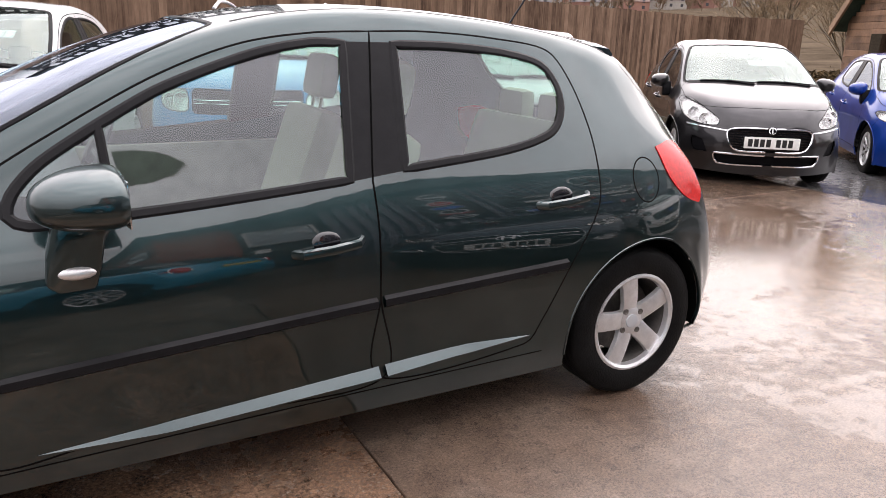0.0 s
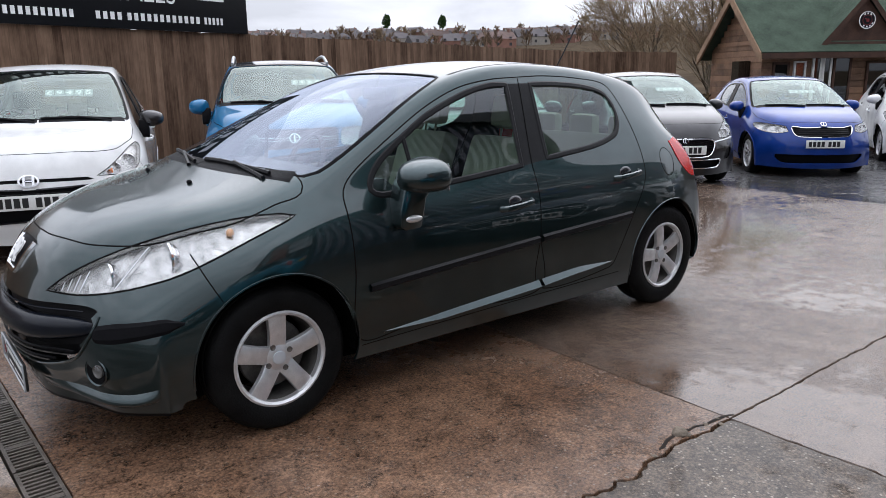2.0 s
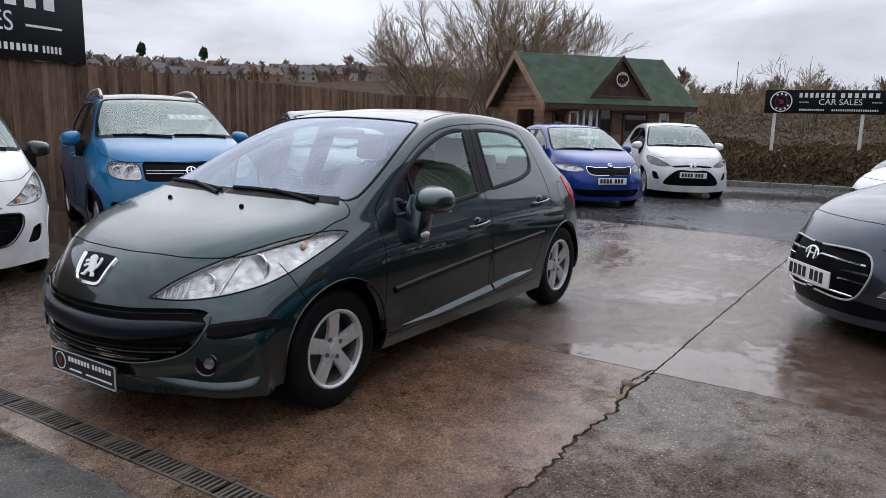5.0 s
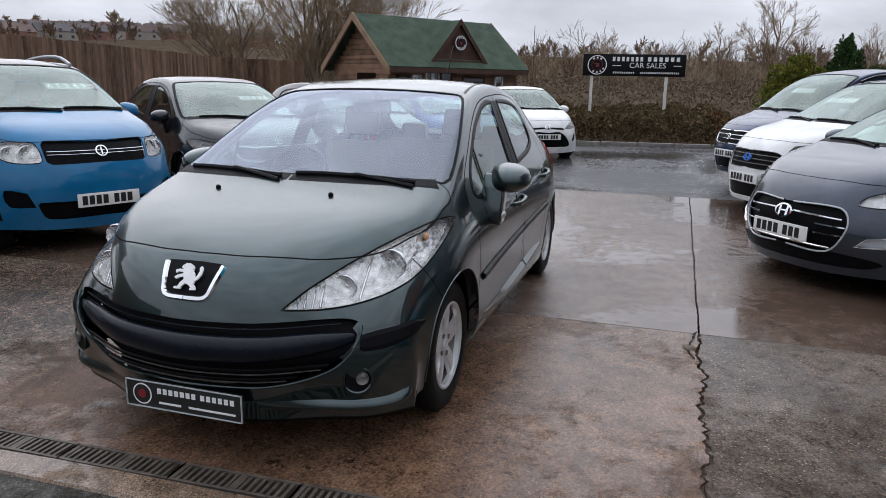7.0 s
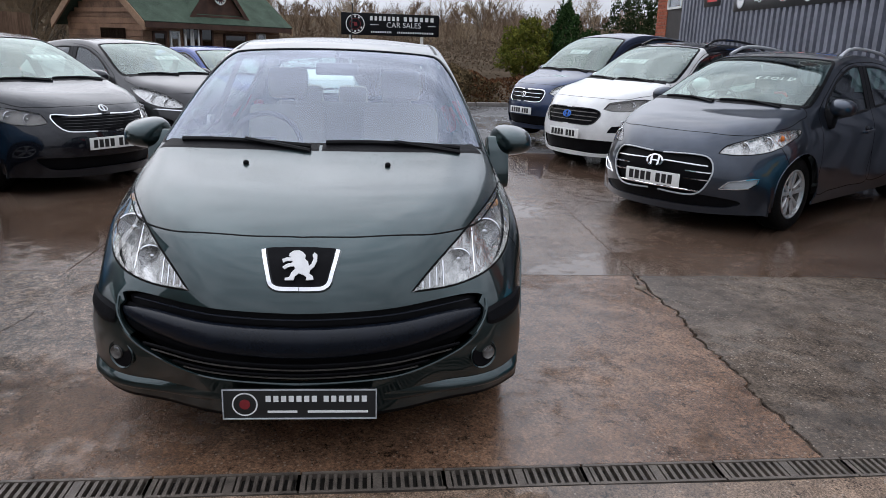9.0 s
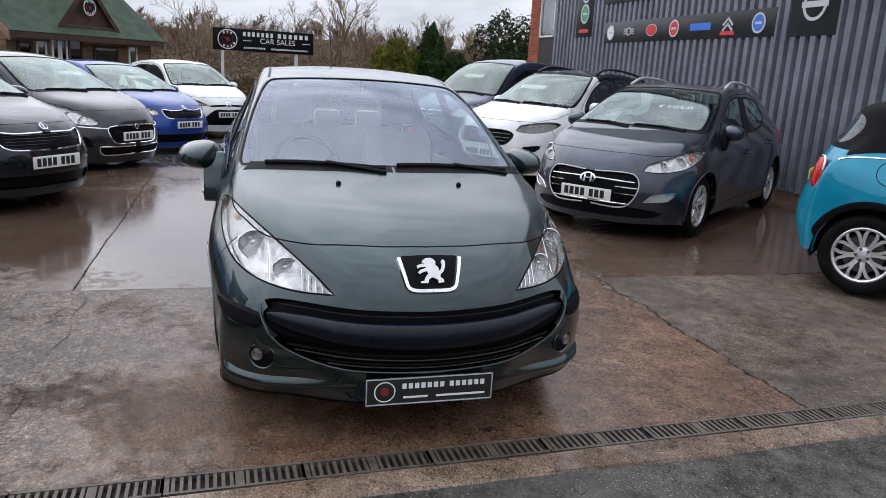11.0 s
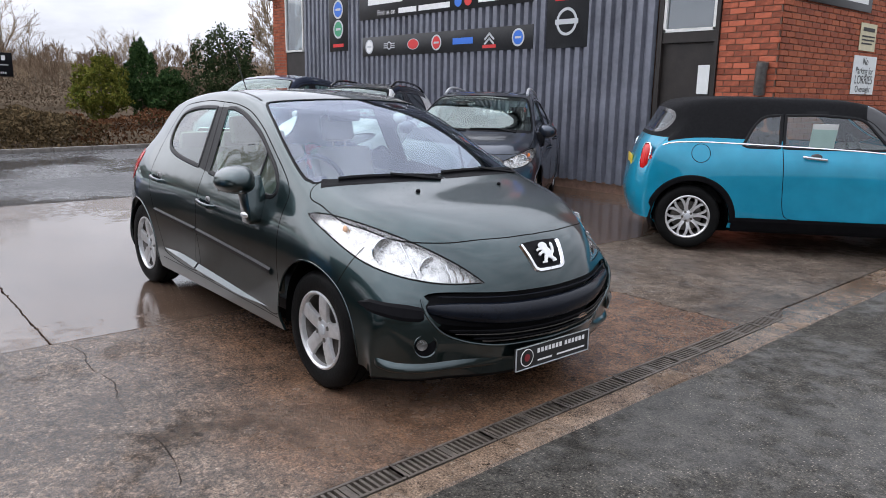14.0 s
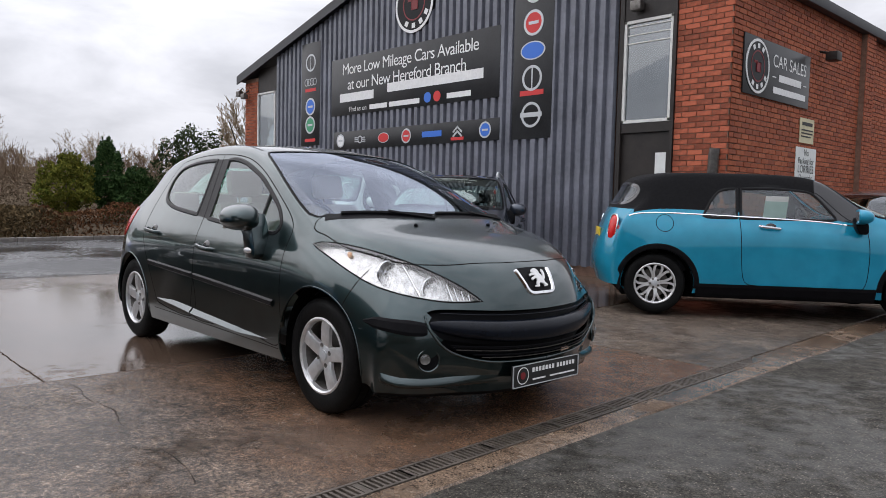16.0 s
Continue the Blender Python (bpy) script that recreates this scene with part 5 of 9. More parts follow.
    for s in (1, -1):
        p, n = Vector((-.60, .905 * s, .905)), None
        bm = bmesh.new()
        bmesh.ops.create_uvsphere(bm, u_segments=16, v_segments=8, radius=1)
        bmesh.ops.transform(bm, matrix=Matrix.Translation((-.607, .894 * s, .790)) @ Matrix.Rotation(radians(-6 * s), 4, "Z") @ Matrix.Diagonal((.046, .014, .017, 1)), verts=bm.verts)
        part("side_repeater", bm, ALLOY, root, "clear side repeater", smooth=True)


HERO_GRILLE_UP = [(0, .566), (.25, .570), (.45, .578), (.585, .582), (.635, .570), (.622, .548), (.40, .528), (0, .520)]
HERO_BAR = [(0, .520), (.40, .528), (.622, .548), (.640, .528), (.632, .490), (.585, .445), (.40, .412), (0, .406)]
HERO_GRILLE_LOW = [(0, .406), (.40, .412), (.585, .445), (.602, .432), (.55, .392), (.46, .355), (.34, .330), (.2, .322), (0, .320)]
HERO = dict(net=HERO_NET, xs=KEY_X, zs=KEY_Z, wide=1.0, paint=GREEN, hero=True, fine=11, wheel=.303, tyre=.185, rim=.655, arch=.352, spokes=(5, .040, .041, 0, 4), front_drop=-.021,
            openings=(("upper_grille", HERO_GRILLE_UP), ("grille_beam", HERO_BAR), ("lower_grille", HERO_GRILLE_LOW)),
            fill={"upper_grille": dict(depth=-.035, label="black upper grille", bars=((.546, 0, .564, .58, .006, MOULD),)),
                  "grille_beam": dict(depth=-.02, mat=PLASTIC, label="black backing of the beam"),
                  "lower_grille": dict(depth=-.05, label="black lower grille", bars=((.388, 0, .412, .55, .012, PLASTIC), (.372, 0, .394, .52, .004, STEEL), (.352, 0, .366, .44, .010, PLASTIC), (.340, 0, .352, .40, .004, STEEL)))},
            bowls=((.560, .686, .045), (.680, .745, .058)), lamp_ribs=(.425, .450, .476, .500, .622), rib_z=lambda y, f: np.interp(y, [.40, .52, .7], [.620, .625, .665]) + f * np.interp(y, [.40, .47, .58, .7], [.018, .055, .13, .165]), lining=CABIN, amber=(.752, .822, .015), screen_glass=COATED_SCREEN, seat=SEAT, mirror=(-.685, .915, .966, (.215, .168, .165)),
            plate_z=.246, plate_mat=INK, plate_out=.008, bonnet_paint=GREEN_WET, extras=hero_extras, handle_mat=GREEN, wipers=((.60, .02, 0), (-.04, -.60, 0)))
build_car("hatchback_car", "dark green metallic five door hatchback parked on wet concrete", "car", (0, 0, 0), 0, HERO)

def roof_rails(mat):
    def extras(root, body, c):
        for s in (1, -1):
            pts = []
            for f in np.linspace(0, 1, 12):
                u, lift = 7.15 + 1.95 * f, .012 + .045 * min(1, 5 * f, 5 * (1 - f))
                q, n = body.hull.at(u, 2.15)[0], body.hull.normal([u], [2.15])[0]
                pts.append((q[0], q[1] * s, q[2] + lift))
            tube("roof_rail", pts, .017, mat, root, "raised roof rail")
    return extras


def nose_badge(root, body, z, r, mat, kind="oval"):
    p, n = frames_on(body, "front", 0.0, z, .012)
    tilt = math.degrees(math.atan2(n.z, n.x))
    m = Matrix.Translation(p) @ Matrix.Rotation(radians(-tilt), 4, "Y") @ Matrix.Diagonal((1, 1.35 if kind == "oval" else 1, .9 if kind == "oval" else 1, 1))
    bm = bmesh.new()
    add_lathe(bm, [(r, -.006), (r, .006), (r * .80, .008), (r * .78, -.002)], "x", 30, m)
    if kind == "oval":
        for s in (-1, 1):
            add_box(bm, -.001, .006, s * r * .42 - r * .12, s * r * .42 + r * .12, -r * .72, r * .72, 0, m)
        add_box(bm, -.001, .006, -r * .4, r * .4, -r * .1, r * .1, 0, m)
    else:
        add_box(bm, -.001, .006, -r * .12, r * .12, -r * .7, r * .7, 0, m)
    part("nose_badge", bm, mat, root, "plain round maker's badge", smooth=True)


def with_badge(z, r, kind="oval", more=None, mat=None):
    def extras(root, body, c):
        nose_badge(root, body, z, r, mat or CHROME, kind)
        if more:
            more(root, body, c)
    return extras


def plate_at(x, y, heading, front, z=0.0):
    return (x - front * math.cos(radians(heading)), y - front * math.sin(radians(heading)), z)


def hex_grille(top, bottom, w_top, w_bottom, w_mid=None):
    mid = w_mid or max(w_top, w_bottom)
    return [(0, top), (w_top, top), (mid, (top + bottom) / 2 + .02), (w_bottom, bottom), (0, bottom)]


def corner_intake(y0, y1, z0, z1):
    return [(y0, z0), (y1 - .02, z0 + .01), (y1, z1), (y0 + .05, z1 - .02)]


# white city car beside the fence
build_car("city_car", "white small hatchback with black grille and price figures", "car", plate_at(.27, -2.83, 71, .72), 71, dict(
    xs=[-2.75, -2.385, -.93, -.20, 0, .72], zs=[0, .17, .67, 1.01, 1.555], wide=.95, paint=WHITE, wheel=.285, tyre=.175, mirror_paint=CHARCOAL, mirror=(-.52, .865, 1.04, (.21, .15, .11)),
    lamp=[(.46, .655), (.56, .72), (.68, .835), (.735, .875), (.765, .84), (.765, .74), (.735, .675), (.64, .648)], bowls=((.60, .70, .04), (.69, .75, .05)), amber=(.57, .685, .02),
    openings=(("upper_slot", [(0, .665), (.40, .655), (.44, .635), (.38, .632), (0, .64)]), ("main_grille", hex_grille(.585, .345, .555, .44, .57)), ("intake", corner_intake(.60, .72, .34, .48))),
    fill={"upper_slot": dict(depth=-.012), "main_grille": dict(depth=-.03, mesh=(0, .56, .46, .575, .035), rim=(.016, GLOSS_BLACK)), "intake": dict(depth=-.025)},
    plate_z=.495, price="£9495", price_y=.22, extras=with_badge(.648, .055)))

# azure small crossover
build_car("small_crossover", "bright blue small crossover with roof rails and price figures", "car", plate_at(-1.93, -2.78, 67, .70), 67, dict(
    xs=[-3.0, -2.435, -.93, -.38, 0, .70], zs=[0, .22, .74, 1.09, 1.595], wide=.965, paint=AZURE, wheel=.305, tyre=.175, rear_glass=DARK_GLASS, arch_trim=.05, mirror=(-.66, .89, 1.10, (.21, .16, .11)),
    patches=(("roof_skin", [(6.99, 0), (6.99, 2.3), (7.2, 2.5), (9.1, 2.5), (9.2, 0)], BLACK_PAINT, "black roof"),),
    lamp=[(.44, .77), (.46, .90), (.55, .915), (.68, .91), (.70, .86), (.685, .79), (.62, .755), (.50, .75)], lamp_corners=(), bowls=((.52, .832, .062), (.63, .835, .05)),
    openings=(("grille_band", [(0, .915), (.40, .925), (.425, .90), (.415, .76), (.38, .74), (0, .745)]), ("lower_intake", hex_grille(.44, .30, .50, .44)), ("fog_pocket", corner_intake(.52, .70, .40, .54))),
    fill={"grille_band": dict(depth=-.02, bars=((.84, 0, .84, .40, .008, CHROME), (.815, 0, .815, .40, .006, CHROME))), "lower_intake": dict(depth=-.03), "fog_pocket": dict(depth=-.02)},
    plate_z=.445, price="£11495", price_y=.33, extras=with_badge(.83, .05, "plain", roof_rails(SILVER_INK))))

# black saloon-like hatchback, blue-black
build_car("black_hatchback", "black five door hatchback with chrome-edged grille", "car", plate_at(-4.03, -2.32, 55, .87), 55, dict(
    xs=[-3.45, -2.60, -1.05, -.25, 0, .87], zs=[0, .17, .64, .95, 1.46], wide=.985, paint=BLACK_PAINT, wheel=.31, spokes=(10, .012, .018, 0),
    lamp=[(.50, .66), (.52, .74), (.64, .775), (.76, .79), (.80, .76), (.78, .69), (.70, .645), (.58, .64)], lamp_corners=(0, 1), bowls=((.60, .70, .045), (.70, .72, .045)), lamp_back=STEEL,
    openings=(("main_grille", [(0, .725), (.30, .72), (.46, .73), (.45, .64), (.38, .585), (0, .575)]), ("lower_intake", hex_grille(.35, .24, .62, .50))),
    fill={"main_grille": dict(depth=-.02, rim=(.018, CHROME), rim_label="chrome grille edge", bars=tuple((.60 + .026 * k, 0, .60 + .026 * k, .40, .006, GLOSS_BLACK) for k in range(5))), "lower_intake": dict(depth=-.03)},
    plate_z=.47, price="£7995", price_y=.3, extras=with_badge(.765, .042, "plain")))

# charcoal three door supermini with chrome nose
build_car("supermini", "charcoal three door supermini with chrome-winged grille", "car", plate_at(-6.82, -1.93, 54, .80, -.05), 54, dict(
    xs=[-3.15, -2.46, -.98, -.25, 0, .80], zs=[0, .17, .64, .96, 1.465], wide=.98, paint=CHARCOAL, wheel=.31, two_door=True, rear_glass=DARK_GLASS, mirror=(-.60, .905, .99, (.21, .15, .11)),
    lamp=[(.49, .63), (.47, .68), (.56, .76), (.68, .85), (.755, .865), (.785, .80), (.77, .70), (.70, .645), (.58, .622)], bowls=((.60, .69, .05), (.69, .74, .05)),
    openings=(("main_grille", [(0, .625), (.28, .62), (.40, .585), (.37, .45), (.30, .40), (0, .395)]), ("lower_intake", hex_grille(.36, .26, .50, .46)), ("fog_pocket", corner_intake(.56, .70, .36, .50))),
    fill={"main_grille": dict(depth=-.025, mesh=(0, .40, .42, .61, .045), rim=(.020, CHROME), rim_label="chrome grille surround"), "lower_intake": dict(depth=-.03, rim=(.02, CHROME)), "fog_pocket": dict(depth=-.02)},
    plate_z=.49, price="£8750", price_y=.22, extras=lambda root, body, c: (nose_badge(root, body, .60, .035, CHROME, "plain"), [body.band("chrome_wing", body.hull.find(np.linspace(.40, .74, 12), np.linspace(.585, .615, 12), "front"), .022, .010, CHROME, root, False, 0, "chrome wing", s) for s in (1, -1)])))

# royal blue hatchback
build_car("blue_hatchback", "royal blue five door hatchback with chrome-edged grille", "car", plate_at(-9.43, -1.43, 46, .84, -.14), 46, dict(
    xs=[-3.12, -2.45, -1.02, -.22, 0, .84], zs=[0, .17, .64, .96, 1.46], wide=.99, paint=ROYAL, wheel=.31, spokes=(10, .012, .018, 0),
    lamp=[(.45, .68), (.47, .755), (.60, .775), (.76, .79), (.80, .76), (.78, .70), (.70, .665), (.56, .655)], lamp_corners=(0, 1), bowls=((.56, .715, .04), (.68, .725, .045)),
    openings=(("main_grille", [(0, .745), (.26, .735), (.40, .75), (.39, .66), (.33, .615), (0, .605)]), ("lower_intake", hex_grille(.36, .24, .60, .50))),
    fill={"main_grille": dict(depth=-.02, rim=(.016, CHROME), rim_label="chrome grille edge", bars=tuple((.63 + .026 * k, 0, .63 + .026 * k, .34, .006, GLOSS_BLACK) for k in range(4))), "lower_intake": dict(depth=-.03)},
    plate_z=.515, price="£9995", price_y=.1, extras=with_badge(.775, .042, "plain")))

# white hybrid hatchback
build_car("white_hatchback", "white five door hatchback with black lower grille", "car", plate_at(-12.09, -.80, 31, .78, -.13), 31, dict(
    xs=[-3.17, -2.51, -.95, -.25, 0, .78], zs=[0, .17, .66, .98, 1.51], wide=.97, paint=WHITE, wheel=.30, rear_glass=DARK_GLASS,
    lamp=[(.40, .665), (.52, .74), (.66, .81), (.755, .845), (.785, .80), (.77, .72), (.70, .675), (.56, .652)], bowls=((.58, .70, .045), (.69, .745, .045)), lamp_back=STEEL,
    openings=(("upper_slot", [(0, .70), (.36, .675), (.40, .655), (.34, .64), (0, .66)]), ("main_grille", [(0, .585), (.28, .59), (.46, .46), (.54, .33), (.48, .29), (0, .285)]), ("fog_pocket", corner_intake(.60, .72, .40, .55))),
    fill={"upper_slot": dict(depth=-.01), "main_grille": dict(depth=-.03), "fog_pocket": dict(depth=-.02)},
    plate_z=.50, extras=with_badge(.69, .055)))

# slate estate car by the building
build_car("estate_car", "slate grey estate car with a broad barred grille, sold card", "car", plate_at(-2.89, 2.51, -53, .86), -53, dict(
    xs=[-3.62, -2.65, -1.08, -.26, 0, .86], zs=[0, .17, .64, .98, 1.50], wide=1.015, paint=SLATE, wheel=.315, tyre=.20, spokes=(5, .016, .022, .045), fine=8,
    lamp=[(.47, .665), (.50, .725), (.62, .785), (.74, .845), (.80, .855), (.82, .80), (.79, .72), (.72, .675), (.58, .655)], bowls=((.60, .715, .05), (.71, .76, .05)), amber=(.77, .80, .02),
    openings=(("main_grille", hex_grille(.635, .325, .40, .36, .47)), ("fog_pocket", [(.52, .385), (.70, .40), (.745, .475), (.58, .445)]), ("lower_intake", [(0, .33), (.40, .325), (.60, .30), (.66, .27), (.55, .225), (0, .22)])),
    fill={"lower_intake": dict(depth=-.012, label="black lower intake"), "main_grille": dict(depth=-.03, rim=(.014, SILVER_INK), bars=((.575, .05, .56, .43, .016, CHROME), (.515, .27, .505, .46, .016, CHROME), (.45, .27, .445, .45, .014, CHROME), (.355, 0, .35, .38, .014, CHROME))), "fog_pocket": dict(depth=-.012, mat=SILVER_INK, label="fog lamp strip", rim=(.012, CHROME))},
    plate_z=.425, price="£SOLD", price_y=.26, extras=with_badge(.560, .060, "oval", roof_rails(SILVER_INK))))

# white crossover with black roof
build_car("white_crossover", "white crossover with black roof and wide dark grille", "car", plate_at(-6.10, 2.485, -60, .80, -.05), -60, dict(
    xs=[-3.30, -2.52, -.98, -.34, 0, .80], zs=[0, .22, .76, 1.08, 1.65], wide=1.01, paint=WHITE, wheel=.33, tyre=.205, rear_glass=DARK_GLASS, arch_trim=.05, handle_mat=BLACK_PAINT, frame_mat=GLOSS_BLACK,
    patches=(("roof_skin", [(6.99, 0), (6.99, 2.9), (7.2, 3.1), (9.1, 3.1), (9.2, 0)], BLACK_PAINT, "black roof"),),
    lamp=[(.47, .80), (.50, .875), (.62, .905), (.75, .93), (.82, .90), (.80, .83), (.72, .79), (.58, .78)], lamp_corners=(0, 1), bowls=((.58, .835, .045), (.70, .85, .045)), lamp_back=STEEL,
    openings=(("main_grille", [(0, .80), (.36, .795), (.46, .745), (.42, .645), (.34, .605), (0, .605)]), ("lower_intake", hex_grille(.42, .26, .66, .55)), ("fog_pocket", [(.56, .52), (.72, .54), (.76, .62), (.60, .60)])),
    fill={"main_grille": dict(depth=-.025, rim=(.014, GLOSS_BLACK), bars=((.755, 0, .75, .42, .012, STEEL), (.705, 0, .70, .43, .012, STEEL), (.655, 0, .655, .38, .012, STEEL))), "lower_intake": dict(depth=-.03), "fog_pocket": dict(depth=-.012)},
    plate_z=.485, price="£11795", price_y=-.2, extras=with_badge(.715, .05, "oval", roof_rails(GLOSS_BLACK), BLUE_INK)))

# navy people carrier
build_car("people_carrier", "navy tall people carrier beside the corrugated wall", "car", plate_at(-9.05, 2.43, -60, .88, -.04), -60, dict(
    xs=[-3.50, -2.73, -.85, -.10, 0, .88], zs=[0, .22, .76, 1.08, 1.80], wide=1.035, paint=NAVY, wheel=.32,
    lamp=[(.46, .79), (.50, .88), (.62, .95), (.74, 1.0), (.80, .97), (.79, .86), (.70, .79), (.56, .76)], bowls=((.58, .83, .05), (.70, .88, .05)),
    openings=(("main_grille", [(0, .84), (.34, .84), (.40, .80), (.36, .66), (0, .65)]), ("lower_intake", hex_grille(.42, .28, .60, .5))),
    fill={"main_grille": dict(depth=-.02, rim=(.02, CHROME), bars=((.78, 0, .78, .36, .012, CHROME), (.72, 0, .72, .35, .012, CHROME))), "lower_intake": dict(depth=-.03)},
    plate_z=.50, price="£10995", price_y=0, extras=with_badge(.75, .05, "plain")))


def soft_top_extras(root, body, c):
    hull = body.hull
    for s in (1, -1):
        xx = np.linspace(-.40, -2.10, 30)
        body.band("sill_trim", hull.find(xx, np.full(30, .255), "side"), .145, .008, PLASTIC, root, False, 0, "black plastic sill", s)
        uv = np.stack([np.linspace(5.5, 11.0, 60), np.full(60, 4.08)], 1)
        body.band("chrome_belt", uv, .016, .006, CHROME, root, False, 0, "chrome belt strip", s)
        a = np.linspace(0, 2 * math.pi, 33)[:-1]
        uv = hull.find(-2.42 + .085 * np.cos(a), .92 + .085 * np.sin(a), "side")
        body.band("fuel_flap_gap", uv, .006, .001, SEAM, root, True, 0, "", s) if s < 0 else None
        p, n = frames_on(body, "side", .16, .82, .006)
        box("side_vent", -.075, .075, -.006, .006, -.028, .028, AMBER, root, "amber side light in a dark frame", .005, Matrix.Translation((p.x, p.y * s, p.z)))
    # upright oval tail lights in chrome rims, and the rear plate
    for s in (1, -1):
        p, n = frames_on(body, "side", -2.905, .855)
        n = Vector((n.x - .12, n.y, n.z * .4)).normalized()
        up = Vector((-n.x * .25 - .10, 0, 1)).normalized()
        t = up.cross(n).normalized()
        up = n.cross(t)
        m = Matrix(((t.x, n.x, up.x, p.x), (t.y, n.y, up.y, p.y), (t.z, n.z, up.z, p.z), (0, 0, 0, 1)))
        m = Matrix.Diagonal((1, s, 1, 1)) @ m
        bm = bmesh.new()
        bmesh.ops.create_uvsphere(bm, u_segments=28, v_segments=16, radius=1.0)
        for v in bm.verts:
            q = v.co
            v.co = (math.copysign(abs(q.x) ** .7, q.x) * .072, q.y * .038, math.copysign(abs(q.z) ** .7, q.z) * .132)
        bmesh.ops.transform(bm, matrix=m, verts=bm.verts)
        lens = part("tail_lens", bm, RED_LENS, root, "red oval tail light", smooth=True)
        a = np.linspace(0, 2 * math.pi, 41)
        oval = [m @ Vector((math.copysign(abs(math.cos(w)) ** .7, math.cos(w)) * .078, .008, math.copysign(abs(math.sin(w)) ** .7, math.sin(w)) * .139)) for w in a]
        tube("tail_rim", oval, .009, CHROME, lens, "chrome tail light rim", 8)
    p = Vector(hull.at(12.1, 0.0)[0])
    box("rear_plate", -.006, .006, -.26, .26, -.055, .055, PLATE_YELLOW, root, "yellow rear plate", .003, pose(p.x - .004, 0, p.z, 0, 0, 180))
    box("window_paper", -.11, .11, -.002, .002, -.14, .14, PAPER, root, "paper price sheet in the door window", 0, Matrix.Translation((-1.32, -.66, 1.08)) @ Matrix.Rotation(radians(18), 4, "X"))


# its canvas roof stands higher and squarer towards the back
ROOF_NET = BASE_NET.copy()
for k, (dx, dz, wide_) in {7: (.0, .035, 1.04), 8: (0, .015, 1.06), 9: (-.03, .105, 1.10), 10: (.03, .085, 1.06)}.items():
    for v, w in ((0, 1.0), (1, 1.0), (2, 1.0), (3, 1.0)):
        ROOF_NET[k, v, 0] += dx * w
        ROOF_NET[k, v, 1] *= wide_
        ROOF_NET[k, v, 2] += dz * w
for k, v, x, z in ((10, 4, -2.62, 1.0), (11, 4, -2.86, .985), (12, 4, -2.95, .80), (11, 5, -2.80, .77), (12, 5, -2.90, .67)):
    ROOF_NET[k, v, 0], ROOF_NET[k, v, 2] = x, z
MH = 39.5
rw = Vector((-.79, 3.742))
fwd = Vector((math.cos(radians(MH)), math.sin(radians(MH))))
rgt = Vector((fwd.y, -fwd.x))
axle = rw + fwd * 2.495 - rgt * .79
build_car("convertible_car", "aqua blue convertible with a raised black canvas roof", "car", (axle.x, axle.y, .015), MH, dict(
    xs=[-3.10, -2.495, -.92, -.42, 0, .80], zs=[0, .20, .68, .985, 1.445], wide=.985, paint=AQUA, wheel=.305, tyre=.195, rim=.68, spokes=(8, .014, .0135, .036), two_door=True, arch=.352, arch_trim=.055, seat=SEAT_DARK, soft_top=True, fine=9, net=ROOF_NET, backlight=[(9.75, 0), (9.75, 1.4), (9.85, 2.1), (10.1, 2.35), (10.45, 2.3), (10.6, 2.0), (10.65, 1.2), (10.65, 0)],
    patches=(("canvas_roof", [(6.985, 0), (6.985, 2.1), (6.94, 2.4), (6.94, 3.25), (7.3, 3.93), (10.75, 3.93), (10.85, 2.6), (10.85, 0)], SOFT_TOP, "black canvas soft top"), ("screen_pillar", [(5.2, 2.86), (6.0, 2.66), (6.9, 2.2), (6.96, 2.6), (6.94, 3.93), (5.6, 3.93), (5.3, 3.4)], GLOSS_BLACK, "black windscreen pillar")),
    glass_f=[(-1.66, 1.285), (-1.40, 1.292), (-1.15, 1.278), (-.99, 1.25), (-.87, 1.13), (-.78, 1.02), (-.77, .995), (-.85, .985), (-1.1, .985), (-1.35, .985), (-1.5, .985), (-1.68, .985)],
    glass_r=[(-1.70, 1.285), (-1.80, 1.278), (-1.88, 1.25), (-1.95, 1.17), (-2.00, 1.08), (-2.04, 1.0), (-2.0, .988), (-1.85, .986), (-1.715, .985)],
    door_f=[(-.50, .92), (-.48, .60), (-.52, .33), (-.7, .32), (-1.0, .32), (-1.60, .33), (-1.66, .45), (-1.69, .985), (-1.68, 1.29), (-1.40, 1.30), (-1.12, 1.285), (-.94, 1.25), (-.78, 1.10), (-.66, 1.0), (-.54, .96)],
    tail=[(-2.865, .89), (-2.885, .895), (-2.90, .88), (-2.90, .85), (-2.885, .84), (-2.865, .85)],
    lamp=[(.52, .66), (.56, .80), (.64, .86), (.72, .85), (.76, .76), (.73, .66), (.64, .60)], lamp_corners=(), bowls=((.64, .73, .07),),
    openings=(("main_grille", hex_grille(.60, .40, .46, .36)),), fill={"main_grille": dict(depth=-.02, rim=(.02, CHROME))},
    handles=((-1.40, .90),), handle_mat=CHROME, mirror=(-.62, .92, 1.03, (.20, .15, .12)), plate_z=.36, extras=soft_top_extras))

build_car("grey_saloon", "silver grey saloon car parked by the brick wall", "car", (.25, 10.9, .0), 80, dict(
    xs=[-3.55, -2.70, -1.10, -.25, 0, .85], zs=[0, .17, .64, .96, 1.44], wide=1.02, paint=SILVER_GREY, wheel=.32, lamp_back=STEEL, bowls=((.60, .70, .05),),
    openings=(("main_grille", hex_grille(.64, .42, .40, .34)),), fill={"main_grille": dict(depth=-.02)}, plate_z=.40))

